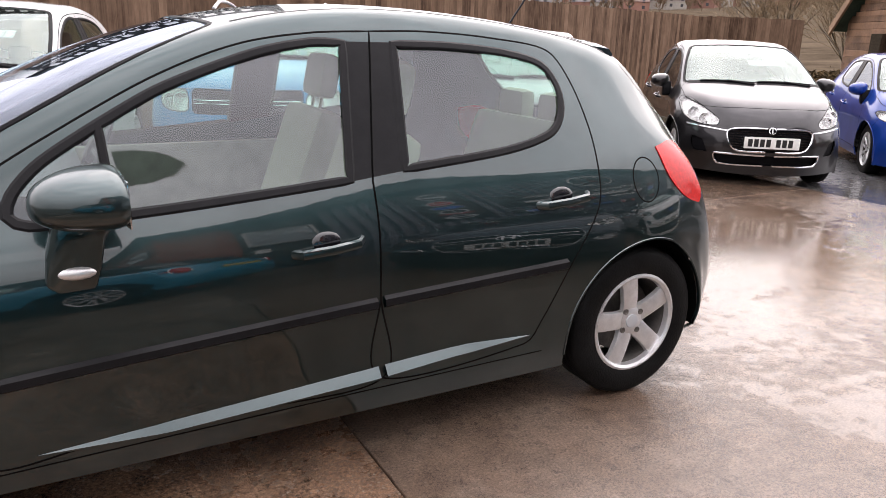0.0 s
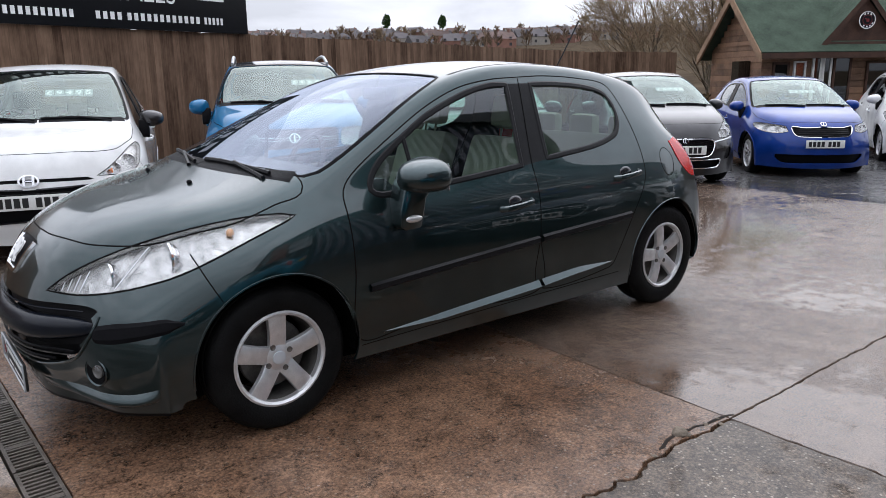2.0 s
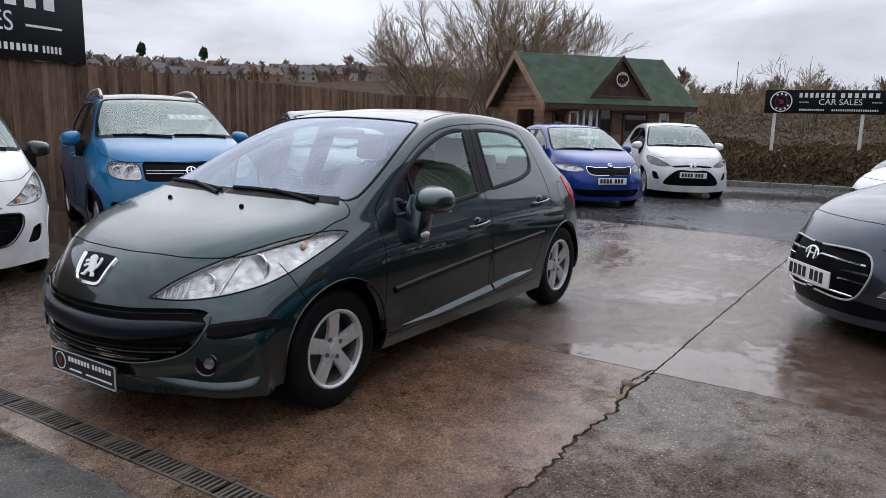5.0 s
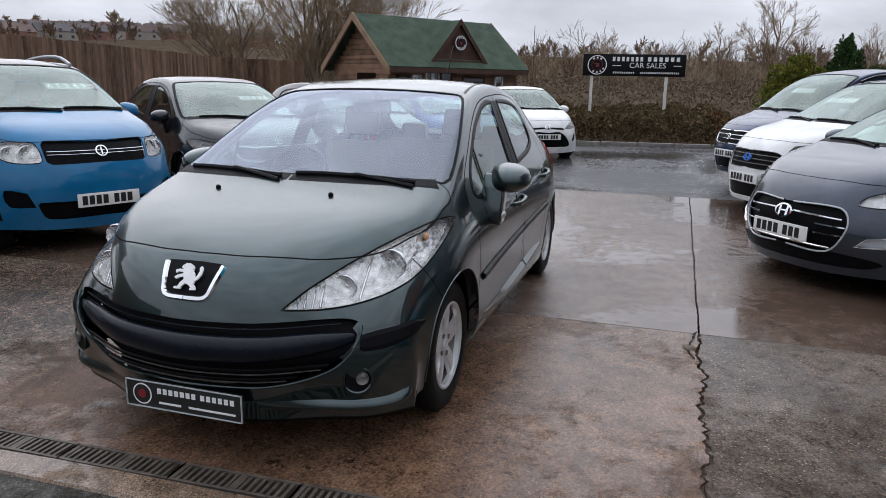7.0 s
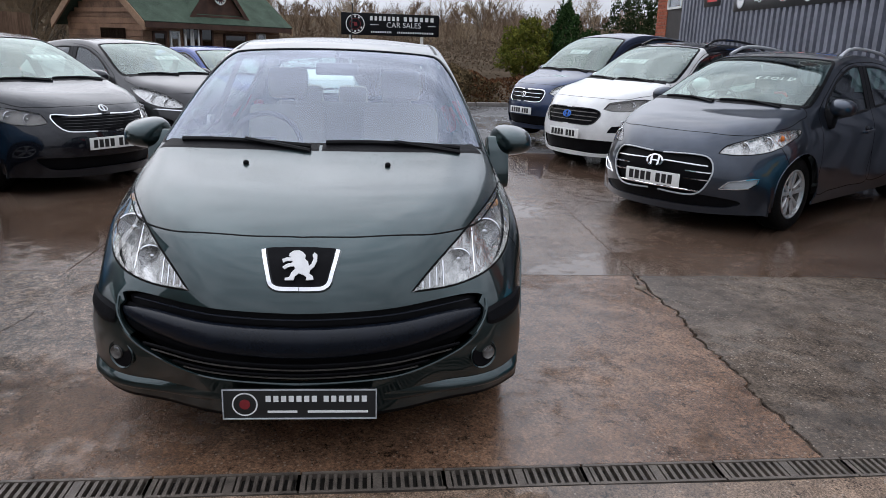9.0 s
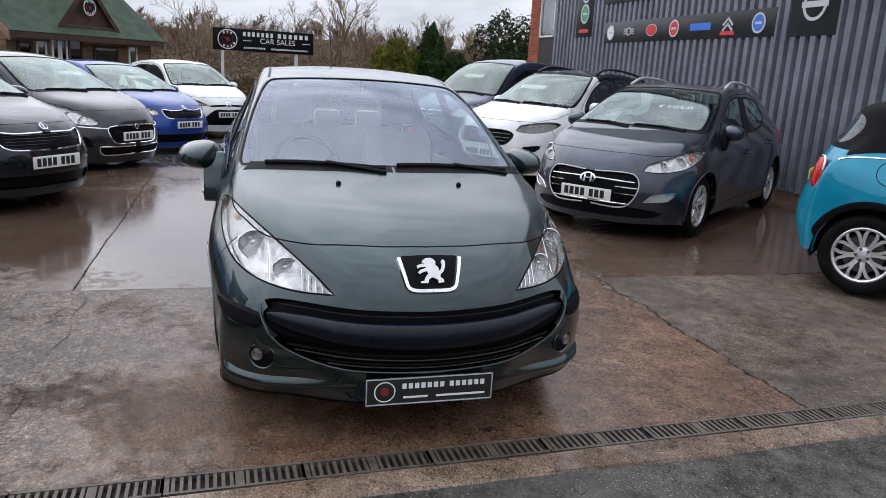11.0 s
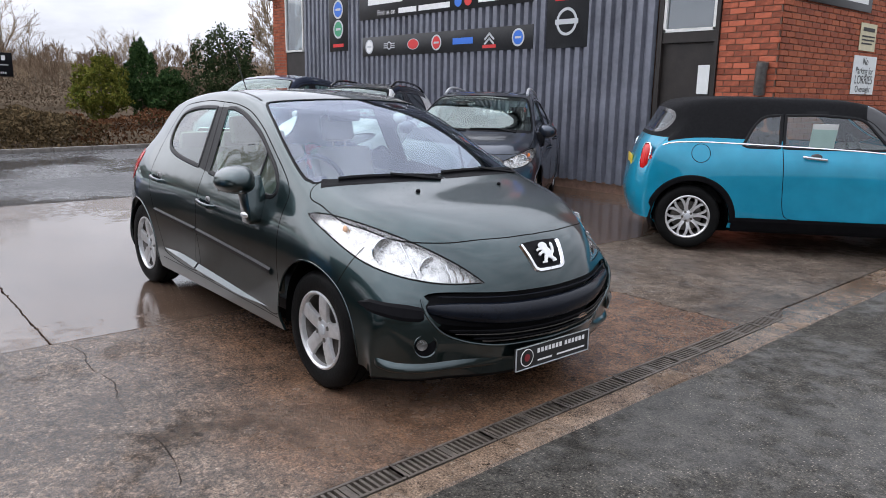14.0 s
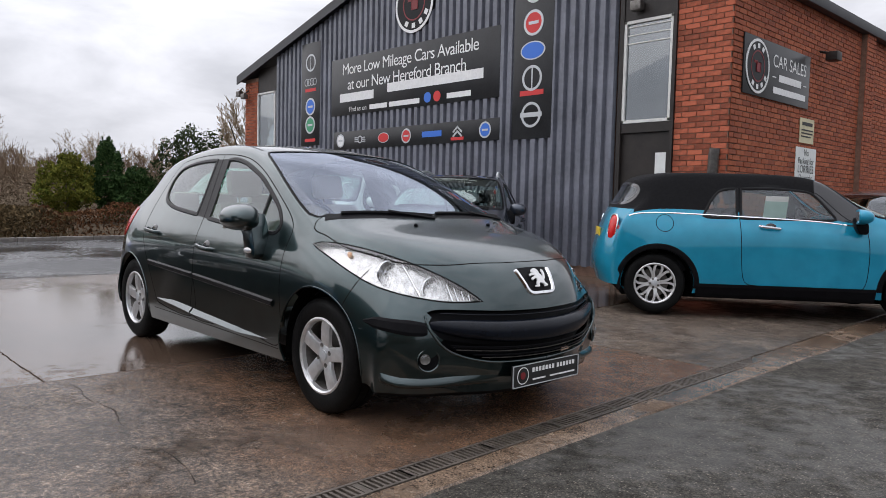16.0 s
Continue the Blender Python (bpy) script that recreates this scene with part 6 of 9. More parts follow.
# ---- ground ----
def ground_material(name, stops, scale, rough, pebble, bump, puddle=(0.52, 0.60), fine=120.0, stain=None, stones_scale=62.0, dry=0.12, tex=1.0, spots=0.0, wet=0.5, calm=.10):
    """Wet paving: blotches at several scales, pebbles of the worn surface, and water films that lie smooth."""
    m = bpy.data.materials.new(name)
    m.use_nodes = True
    t = m.node_tree
    b = t.nodes["Principled BSDF"]
    co = t.nodes.new("ShaderNodeTexCoord")

    def noise_of(s, detail=6, rough_=.6, dist=0.0):
        n = t.nodes.new("ShaderNodeTexNoise")
        n.inputs["Scale"].default_value, n.inputs["Detail"].default_value = s, detail
        n.inputs["Roughness"].default_value, n.inputs["Distortion"].default_value = rough_, dist
        t.links.new(co.outputs["Object"], n.inputs["Vector"])
        return n.outputs["Fac"]

    def ramp_of(fac, pts):
        r = t.nodes.new("ShaderNodeValToRGB")
        e = r.color_ramp.elements
        e[0].position, e[0].color = pts[0][0], (*pts[0][1], 1)
        e[1].position, e[1].color = pts[-1][0], (*pts[-1][1], 1)
        for p, c in pts[1:-1]:
            k = e.new(p)
            k.color = (*c, 1)
        t.links.new(fac, r.inputs[0])
        return r.outputs[0]

    def mix_of(fac, a, c, kind="MIX"):
        n = t.nodes.new("ShaderNodeMix")
        n.data_type, n.blend_type = "RGBA", kind
        if isinstance(fac, float):
            n.inputs["Factor"].default_value = fac
        else:
            t.links.new(fac, n.inputs["Factor"])
        t.links.new(a, n.inputs["A"])
        t.links.new(c, n.inputs["B"])
        return n.outputs["Result"]

    def range_of(value, f0, f1, t0, t1):
        n = t.nodes.new("ShaderNodeMapRange")
        n.interpolation_type = "SMOOTHSTEP"
        n.inputs["From Min"].default_value, n.inputs["From Max"].default_value = f0, f1
        n.inputs["To Min"].default_value, n.inputs["To Max"].default_value = t0, t1
        t.links.new(value, n.inputs["Value"])
        return n.outputs[0]

    def math_of(op, a, c):
        n = t.nodes.new("ShaderNodeMath")
        n.operation = op
        for k, v in enumerate((a, c)):
            if isinstance(v, float):
                n.inputs[k].default_value = v
            else:
                t.links.new(v, n.inputs[k])
        return n.outputs[0]

    large = ramp_of(noise_of(scale, 7, .62, .4), stops)
    col = large
    if stain:
        xyz = t.nodes.new("ShaderNodeSeparateXYZ")
        t.links.new(co.outputs["Object"], xyz.inputs[0])
        y = math_of("ADD", xyz.outputs["Y"], math_of("MULTIPLY", math_of("SUBTRACT", noise_of(.9, 6, .65, .5), 0.5), 3.2))
        mask = math_of("MULTIPLY", range_of(y, stain[0] - .9, stain[0] + .7, 0.0, 1.0), range_of(y, stain[1] - .3, stain[1] + .8, 1.0, 0.0))
        col = mix_of(mask, col, ramp_of(noise_of(1.1, 7, .65, .3), stain[2]))
    mid = ramp_of(noise_of(6.5, 8, .72, .25), [(.30, (.38, .36, .34)), (.5, (1.0, 1.0, 1.0)), (.70, (1.62, 1.60, 1.58))])
    col = mix_of(.9 * tex, col, mid, "MULTIPLY")
    grain = ramp_of(noise_of(fine, 3, .75), [(.32, (.25, .25, .25)), (.50, (1.0, 1.0, 1.0)), (.68, (2.2, 2.1, 2.0))])
    col = mix_of(.85 * tex, col, grain, "MULTIPLY")
    vor = t.nodes.new("ShaderNodeTexVoronoi")
    vor.inputs["Scale"].default_value = stones_scale
    t.links.new(co.outputs["Object"], vor.inputs["Vector"])
    near = range_of(vor.outputs["Distance"], .16, .40, 1.0, 0.0)
    sep = t.nodes.new("ShaderNodeSeparateColor")
    t.links.new(vor.outputs["Color"], sep.inputs[0])
    some = range_of(sep.outputs[0], .35, .50, 0.0, 1.0)
    worn = range_of(noise_of(1.7, 6, .65), .36, .58, .15, 1.0)
    stones = math_of("MULTIPLY", math_of("MULTIPLY", near, some), worn)
    tone = ramp_of(sep.outputs[1], [(.1, (.045, .038, .032)), (.5, (.20, .165, .13)), (.9, (.38, .33, .27))])
    col = mix_of(math_of("MULTIPLY", stones, float(pebble)), col, tone)
    pits = range_of(noise_of(17, 7, .85, .4), .39, .45, .25, 1.0)
    grey = t.nodes.new("ShaderNodeCombineColor")
    for k in range(3):
        t.links.new(pits, grey.inputs[k])
    col = mix_of(.95 * tex, col, grey.outputs[0], "MULTIPLY")
    rugged = None
    if stain:
        # beyond the rust stain the face of the slab has scaled off
        rugged = math_of("SUBTRACT", 1.0, mask)
        # speck puts dark pits and pale glints of this relief into the colour
        speck = ramp_of(noise_of(30, 7, .82, .35), [(.38, (.30, .28, .27)), (.50, (1.0, 1.0, 1.0)), (.62, (1.9, 1.86, 1.82))])
        col = mix_of(rugged, col, speck, "MULTIPLY")
    if spots:
        mud = ramp_of(noise_of(5, 4, .6), [(.3, (.030, .014, .007)), (.7, (.085, .046, .026))])
        col = mix_of(math_of("MULTIPLY", range_of(noise_of(1.1, 7, .62, .7), .56, .62, 0.0, 1.0), float(spots)), col, mud)
    t.links.new(col, b.inputs["Base Color"])
    film = range_of(math_of("ADD", noise_of(scale * .8, 5, .55, .2), math_of("MULTIPLY", math_of("SUBTRACT", noise_of(9, 5, .6), 0.5), 0.35)), puddle[0], puddle[1], rough[0], rough[1])
    t.links.new(film, b.inputs["Roughness"])
    t.links.new(range_of(film, rough[0], rough[1], wet, dry), b.inputs["Specular IOR Level"])
    h = math_of("ADD", math_of("MULTIPLY", stones, float(pebble) * .8), math_of("ADD", noise_of(70, 6, .75), math_of("MULTIPLY", noise_of(16, 5, .7, .4), 1.6)))
    if rugged is not None:
        h = math_of("ADD", h, math_of("MULTIPLY", rugged, math_of("MULTIPLY", noise_of(30, 7, .82, .35), 3.0)))
    bp = t.nodes.new("ShaderNodeBump")
    bp.inputs["Distance"].default_value = .006
    t.links.new(range_of(film, rough[0], rough[1], bump * calm, bump), bp.inputs["Strength"])
    t.links.new(h, bp.inputs["Height"])
    t.links.new(bp.outputs[0], b.inputs["Normal"])
    return m


RUST = [(.30, (.070, .037, .022)), (.50, (.138, .080, .050)), (.70, (.205, .128, .085))]
FRONT_SLAB = ground_material("worn_brown_concrete", [(.30, (.046, .033, .024)), (.50, (.098, .072, .054)), (.70, (.170, .134, .106))], .8, (.07, .34), .50, 1.3, (.46, .66), 80, (-1.1, 2.6, RUST), 62.0, .3, .82, 0.0, .5, .22)
WORN_SLAB = ground_material("worn_pebbled_concrete", [(.30, (.043, .033, .026)), (.50, (.090, .070, .055)), (.70, (.150, .120, .096))], .9, (.34, .68), .95, .8, (.40, .60), 75, None, 62.0, .08, .95, 0.0, .34)
WET_SLAB = ground_material("wet_grey_concrete", [(.28, (.052, .030, .020)), (.50, (.104, .070, .051)), (.72, (.170, .128, .102))], .45, (.035, .24), .12, .5, (.48, .60), 110, None, 62.0, .7, .5, .25, .75)
BORDER = ground_material("brown_border_concrete", [(.30, (.070, .046, .031)), (.5, (.135, .094, .066)), (.70, (.21, .155, .115))], 1.3, (.20, .50), .5, .6)
ASPHALT = ground_material("wet_asphalt", [(.30, (.040, .0375, .0325)), (.50, (.050, .047, .041)), (.70, (.064, .060, .053))], .5, (.58, .88), .7, 1.0, (.36, .56), 85, None, 80.0, .10)
ROAD = ground_material("wet_road_tarmac", [(.30, (.040, .040, .042)), (.50, (.062, .062, .065)), (.70, (.088, .088, .09))], .3, (.10, .40), .12, .35, (.40, .62), 200)
EARTH = material("winter_grass_earth", (.078, .060, .043), .95, 0, 0.0, 0, .25, .45)
MOSS = ground_material("mossy_ground", [(.30, (.03, .030, .016)), (.50, (.05, .052, .022)), (.70, (.08, .07, .04))], .6, (.5, .9), .3, .8)


def terrain(x, y):
    """Height of the land: flat yard, road falling a little away behind, then a wooded bank and far hills."""
    d = math.hypot(x, y)
    z = -.055
    z += float(np.interp(x, [-9.0, -7.2], [-.10, 0.0])) if x < -7.2 else 0.0
    a = math.degrees(math.atan2(y, x)) % 360
    hill = float(np.interp(a, [100, 130, 165, 200, 216, 240, 256, 290], [0, 2.4, 3.0, 5.5, 12.0, 12.5, 12.0, 3]))
    z += hill * float(np.interp(d, [45, 120, 300, 450, 680, 900], [0, .10, .92, 1.65, 3.0, 3.3]))
    near = float(np.interp(a, [100, 125, 150, 195, 215, 230], [0, 1.0, 1.3, 1.5, .6, 0]))
    z += near * float(np.interp(d, [24, 45, 80, 130, 200], [0, .7, 1.6, 3.6, 4.2])) * (1.0 if x < -17 else 0.0)
    return z


def build_ground():
    rings = [0, 2, 4, 6, 7.2, 8, 9, 11, 14, 17, 20, 24, 30, 38, 48, 60, 80, 110, 150, 200, 260, 330, 420, 500, 600, 700, 900, 1500, 2500]
    n = 120
    verts, faces = [(0, 0, terrain(0, 0))], []
    for r in rings[1:]:
        for k in range(n):
            a = 2 * math.pi * k / n
            x, y = r * math.cos(a), r * math.sin(a)
            verts.append((x, y, terrain(x, y)))
    for k in range(n):
        faces.append((0, 1 + k, 1 + (k + 1) % n))
    for i in range(len(rings) - 2):
        for k in range(n):
            a, b = 1 + i * n + k, 1 + i * n + (k + 1) % n
            faces.append((a, a + n, b + n, b))
    ob = mesh_part("ground", verts, faces, EARTH)
    tagged(ob, "brown winter grass and earth under wet yard", "ground", kind="structure")


build_ground()


def rough_edge(p, q, seed, amp, step=.030):
    """A worn edge from p to q."""
    rnd = random.Random(seed)
    n = max(2, int(math.dist(p, q) / step))
    d = Vector((q[0] - p[0], q[1] - p[1]))
    side = Vector((-d.y, d.x)).normalized()
    out = []
    for i in range(n):
        f = i / n
        w = amp * (noise.noise(Vector((f * n * .06, seed * 3.7, 0))) * 2.2 + .7 * noise.noise(Vector((f * n * .25, seed * 5.1, 2))) + rnd.uniform(-.8, .8)) * min(1, 6 * f, 6 * (1 - f))
        out.append((p[0] + d.x * f + side.x * w, p[1] + d.y * f + side.y * w))
    return out


def fall(x):
    """The yard falls two centimetres to the drain."""
    return -.02 * min(1, max(0, (x + 1.43) / 1.3))


def slab(parent, corners, amps, mat, name):
    pts, gaps = [], []
    n = len(corners)
    for i in range(n):
        a, b = corners[i], corners[(i + 1) % n]
        key, amp = amps[i]
        if (a, b) > (b, a):
            e = rough_edge(b, a, key, amp) + [a]
            e = e[::-1][:-1]
        else:
            e = rough_edge(a, b, key, amp)
        pts.extend(e)
        chip = random.Random(int(abs(a[0] * 31 + a[1] * 17 + b[0] * 7 + b[1] * 3) * 100) + i)
        base = .0014 + min(.004, amp * .16)
        gaps.extend([base * chip.uniform(.4, 1.5) + (chip.uniform(.002, .007) if chip.random() < (.10 if amp < .02 else .22) else 0) for _ in e])
    m = len(pts)
    area = sum(pts[i][0] * pts[(i + 1) % m][1] - pts[(i + 1) % m][0] * pts[i][1] for i in range(m))
    if area < 0:
        pts, gaps = pts[::-1], gaps[::-1]
    rings = []
    for add, dz in ((0, -.03), (.001, -.005), (.0035, 0.0)):
        ring = []
        for i in range(m):
            t = Vector((pts[(i + 1) % m][0] - pts[i - 1][0], pts[(i + 1) % m][1] - pts[i - 1][1])).normalized()
            off = gaps[i] + add
            ring.append((pts[i][0] - t.y * off, pts[i][1] + t.x * off, dz))
        rings.append(ring)
    from mathutils.geometry import delaunay_2d_cdt
    xs_, ys_ = [p[0] for p in pts], [p[1] for p in pts]
    poly = np.array([(p[0], p[1]) for p in rings[2]])
    grid = np.array([(x, y) for x in np.arange(min(xs_) + .3, max(xs_) - .2, .65) for y in np.arange(min(ys_) + .3, max(ys_) - .2, .65)])
    grid = grid[inside(poly, grid)] if len(grid) else grid
    vs, _, fs, _, _, _ = delaunay_2d_cdt([Vector((p[0], p[1])) for p in rings[2]] + [Vector(p) for p in grid], [(i, (i + 1) % m) for i in range(m)], [], 1, 1e-6)
    bm = bmesh.new()
    top = [bm.verts.new((v.x, v.y, fall(v.x))) for v in vs]
    for f in fs:
        try:
            bm.faces.new([top[i] for i in f])
        except ValueError:
            pass
    side = [[bm.verts.new((x, y, z + fall(x))) for x, y, z in r] for r in rings]
    for r0, r1 in zip(side, side[1:]):
        for i in range(m):
            bm.faces.new((r0[i], r0[(i + 1) % m], r1[(i + 1) % m], r1[i]))
    return part(name, bm, mat, parent)


yard = tagged(new("pavement"), "wet concrete slabs of the sales yard with cracked joints", "pavement", kind="structure")
DR = lambda y: .832 - .0305 * y
YS = [-13.0, -5.35, -1.73, 1.94, 5.7, 30.0]
jag = {-13.0: .01, -5.35: .012, -1.73: .01, 1.94: .024, 5.7: .012, 30.0: .01}
for j, (y0, y1, mat) in enumerate(((-13.0, -5.35, WORN_SLAB), (-5.35, 1.94, FRONT_SLAB), (1.94, 5.7, WORN_SLAB), (5.7, 30.0, WORN_SLAB))):
    slab(yard, [(DR(y0), y0), (DR(y1), y1), (-1.43, y1), (-1.43, y0)], [(90 + j, .002), (int(y1 * 10), jag[y1]), (55, .012) if y0 == 1.94 else (50, .0), (int(y0 * 10), jag[y0])], mat, "concrete_slab")
for j in range(5):
    y0, y1 = YS[j], YS[j + 1]
    slab(yard, [(-1.43, y0), (-1.43, y1), (-7.2, y1), (-7.2, y0)], [(55, .012) if y0 == 1.94 else (50, .0), (20 + j, .006), (70 + j, .008), (19 + j, .006)], WET_SLAB, "concrete_slab")
CRACK = material("crack_dirt", (.016, .011, .008), .8, 0, .2, 0, 20, .4)
SILT = material("joint_silt", (.050, .033, .021), .75, 0, .3, 0, 60, .6, .6, 160)
box("joint_fill", -1.50, DR(1.94), 1.86, 2.02, -.06, -.032, SILT, yard, "brown silt in the broken joint")


def crack(points, width, seed):
    """A thin meandering crack, filled with dirt."""
    r = random.Random(seed)
    line_ = smooth_outline(points, .05, False)
    bm = bmesh.new()
    prev = None
    for i, (x, y) in enumerate(line_):
        x, y = x + r.uniform(-.006, .006), y + r.uniform(-.006, .006)
        w = width * r.uniform(.35, 1.3)
        cur = (bm.verts.new((x - w * .6, y - w, fall(x) + .0012)), bm.verts.new((x + w * .6, y + w, fall(x) + .0012)))
        if prev:
            bm.faces.new((prev[0], prev[1], cur[1], cur[0]))
        prev = cur
    part("crack", bm, CRACK, yard, "dirt-filled crack")


crack([(-1.40, -1.68), (-1.19, -1.62), (-.95, -1.65), (-.68, -1.61), (-.40, -1.66), (-.12, -1.65), (.25, -1.65), (.50, -1.70)], .0022, 3)
crack([(-1.47, 1.925), (-1.30, 1.900), (-1.14, 1.875), (-1.0, 1.91)], .009, 8)
crack([(-3.35, 1.95), (-3.30, 2.6), (-3.42, 3.4), (-3.38, 4.4)], .0016, 5)

CHIP = material("loose_concrete_chip", (.16, .13, .10), .8, 0, .2, 0, 40, .5, .6, 120)
rnd = random.Random(12)
for k in range(9):
    bm = bmesh.new()
    bmesh.ops.create_icosphere(bm, subdivisions=2, radius=1)
    for v in bm.verts:
        v.co *= 1 + .35 * noise.noise(v.co * 1.3 + Vector((k * 7, 0, 0)))
    x, y, r = rnd.uniform(-1.40, -.75), 1.915 + rnd.uniform(-.035, .035), rnd.uniform(.006, .014)
    if k == 0:
        x, y, r = -1.17, 1.878, .030
    bmesh.ops.transform(bm, matrix=pose(x, y, fall(x) - .002 + r * .22, 0, 0, rnd.uniform(0, 180)) @ Matrix.Diagonal((r * 1.3, r, r * .38, 1)), verts=bm.verts)
    tagged(part("concrete_chip", bm, CHIP, smooth=True), "loose chip of concrete lying along the cracked joint", "chip", "loose chips")

# a drain channel along the yard's edge, with slotted iron gratings, and a concrete border
drain = tagged(new("drain_channel"), "long iron drain channel set flush along the yard edge", "drain", kind="structure")
IRON = material("drain_iron", (.085, .069, .056), .55, .1, .5, 0, 20, .5, .4, 160)
CHANNEL_DARK = material("drain_channel_dark", (.012, .010, .008), .7, 0, .3, 0, 8, .4)


def grating(y0, y1):
    bm = bmesh.new()
    m = Matrix.Translation((DR((y0 + y1) / 2) + .066, (y0 + y1) / 2, -.02)) @ Matrix.Rotation(radians(1.75), 4, "Z") @ Matrix.Diagonal((1.12, 1, 1, 1))
    h = (y1 - y0) / 2 - .004
    for x0, x1 in ((-.056, -.044), (.044, .056)):
        add_box(bm, x0, x1, -h, h, -.03, .004, 0, m)
    n = int(2 * h / .028)
    for i in range(n + 1):
        y = -h + 2 * h * i / n
        wdt = .0065 if i % 9 else .016
        add_box(bm, -.044, .044, y - wdt, y + wdt, -.022, .001, 0, m)
    part("grating", bm, IRON, drain, "slotted rusty iron grating")


for k in range(24):
    grating(-9.5 + k * .5, -9.0 + k * .5)
# near-black sheet close under the bars, which makes the slots dark
box("channel", -.054, .054, -6.0, 6.0, -.036, -.030, CHANNEL_DARK, drain, "silt in the channel", m=Matrix.Translation((DR(-3.5) + .062, -3.5, -.008)) @ Matrix.Rotation(radians(1.72), 4, "Z"))
bm = bmesh.new()
edge = [(DR(y) + .136 + .004 * math.sin(y * 5), y) for y in np.arange(-14, 2.5, .25)] + [(DR(y) + .02, y) for y in np.arange(2.52, 24.0, .25)]
outer = [(DR(y) + .268 + .006 * y + .020 * noise.noise(Vector((y * 1.3, 0, 4))), y) for _, y in edge]
va, vb = [bm.verts.new((x, y, -.018)) for x, y in edge], [bm.verts.new((x, y, -.019)) for x, y in outer]
vc = [bm.verts.new((x + .02, y, -.05)) for x, y in outer]
for i in range(len(edge) - 1):
    bm.faces.new((va[i], va[i + 1], vb[i + 1], vb[i]))
    bm.faces.new((vb[i], vb[i + 1], vc[i + 1], vc[i]))
tagged(part("border", bm, BORDER), "pale brown concrete border beside the drain", "border", kind="structure")

# the lane in front, asphalt
bm = bmesh.new()
xs_ = [.0, .4, 1.2, 2.4, 4.0, 7.0, 14.0, 40.0]
cols = []
for y in np.arange(-40, 40.1, 1.0):
    cols.append([bm.verts.new((DR(y) + .25 + x if x else DR(y) + .25, y, -.030 + .010 * min(1, x / .4))) for x in xs_])
for a, b in zip(cols, cols[1:]):
    for k in range(len(xs_) - 1):
        bm.faces.new((a[k], a[k + 1], b[k + 1], b[k]))
tagged(part("asphalt_lane", bm, ASPHALT, smooth=True), "dark wet asphalt lane in front of the yard", "road", kind="structure")

# the road behind the yard, up to the far kerb
bm = bmesh.new()
cols = []
for y in np.arange(-10, 60.1, 1.0):
    far = -17.0 - .16 * (y - 2.0) if y < 12 else -18.6
    row = []
    for f in (0, .08, .2, .5, 1.0):
        x = -7.205 + (far + 7.205) * f
        row.append(bm.verts.new((x, y, terrain(x, y) + .040 if f else -.008)))
    cols.append(row)
for a, b in zip(cols, cols[1:]):
    for k in range(4):
        bm.faces.new((a[k], a[k + 1], b[k + 1], b[k]))
tagged(part("road", bm, ROAD, smooth=True), "wet tarmac road behind the yard", "road", kind="structure")
KERB = material("kerb_stone", (.17, .155, .14), .6, 0, .4, 0, 9, .4, .5, 60)
kerb = tagged(new("kerb"), "low stone kerb along the far side of the road", "kerb", kind="structure")
for k in range(64):
    y = -8 + k * .92
    x = -17.0 - .16 * (y - 2.0) if y < 12 else -18.6
    box("kerb_stone", -.08, .08, -.452, .452, -.2, .10, KERB, kerb, "", .015, pose(x, y, terrain(x, y) + .04, 0, 0, 9.1 if y < 12 else 0))
strip = ground_material("mossy_strip", [(.3, (.03, .028, .016)), (.5, (.055, .05, .03)), (.7, (.09, .08, .05))], .8, (.4, .8), .3, .8)
bm = bmesh.new()
pv = [bm.verts.new((x, y, z)) for x, y, z in ((8, -3.1, .006), (-14.4, -9.3, -.10), (-14.4, -10.6, -.08), (8, -4.3, .02))]
bm.faces.new(pv)
tagged(part("verge", bm, strip), "mossy damp strip at the foot of the fence", "verge", kind="structure")

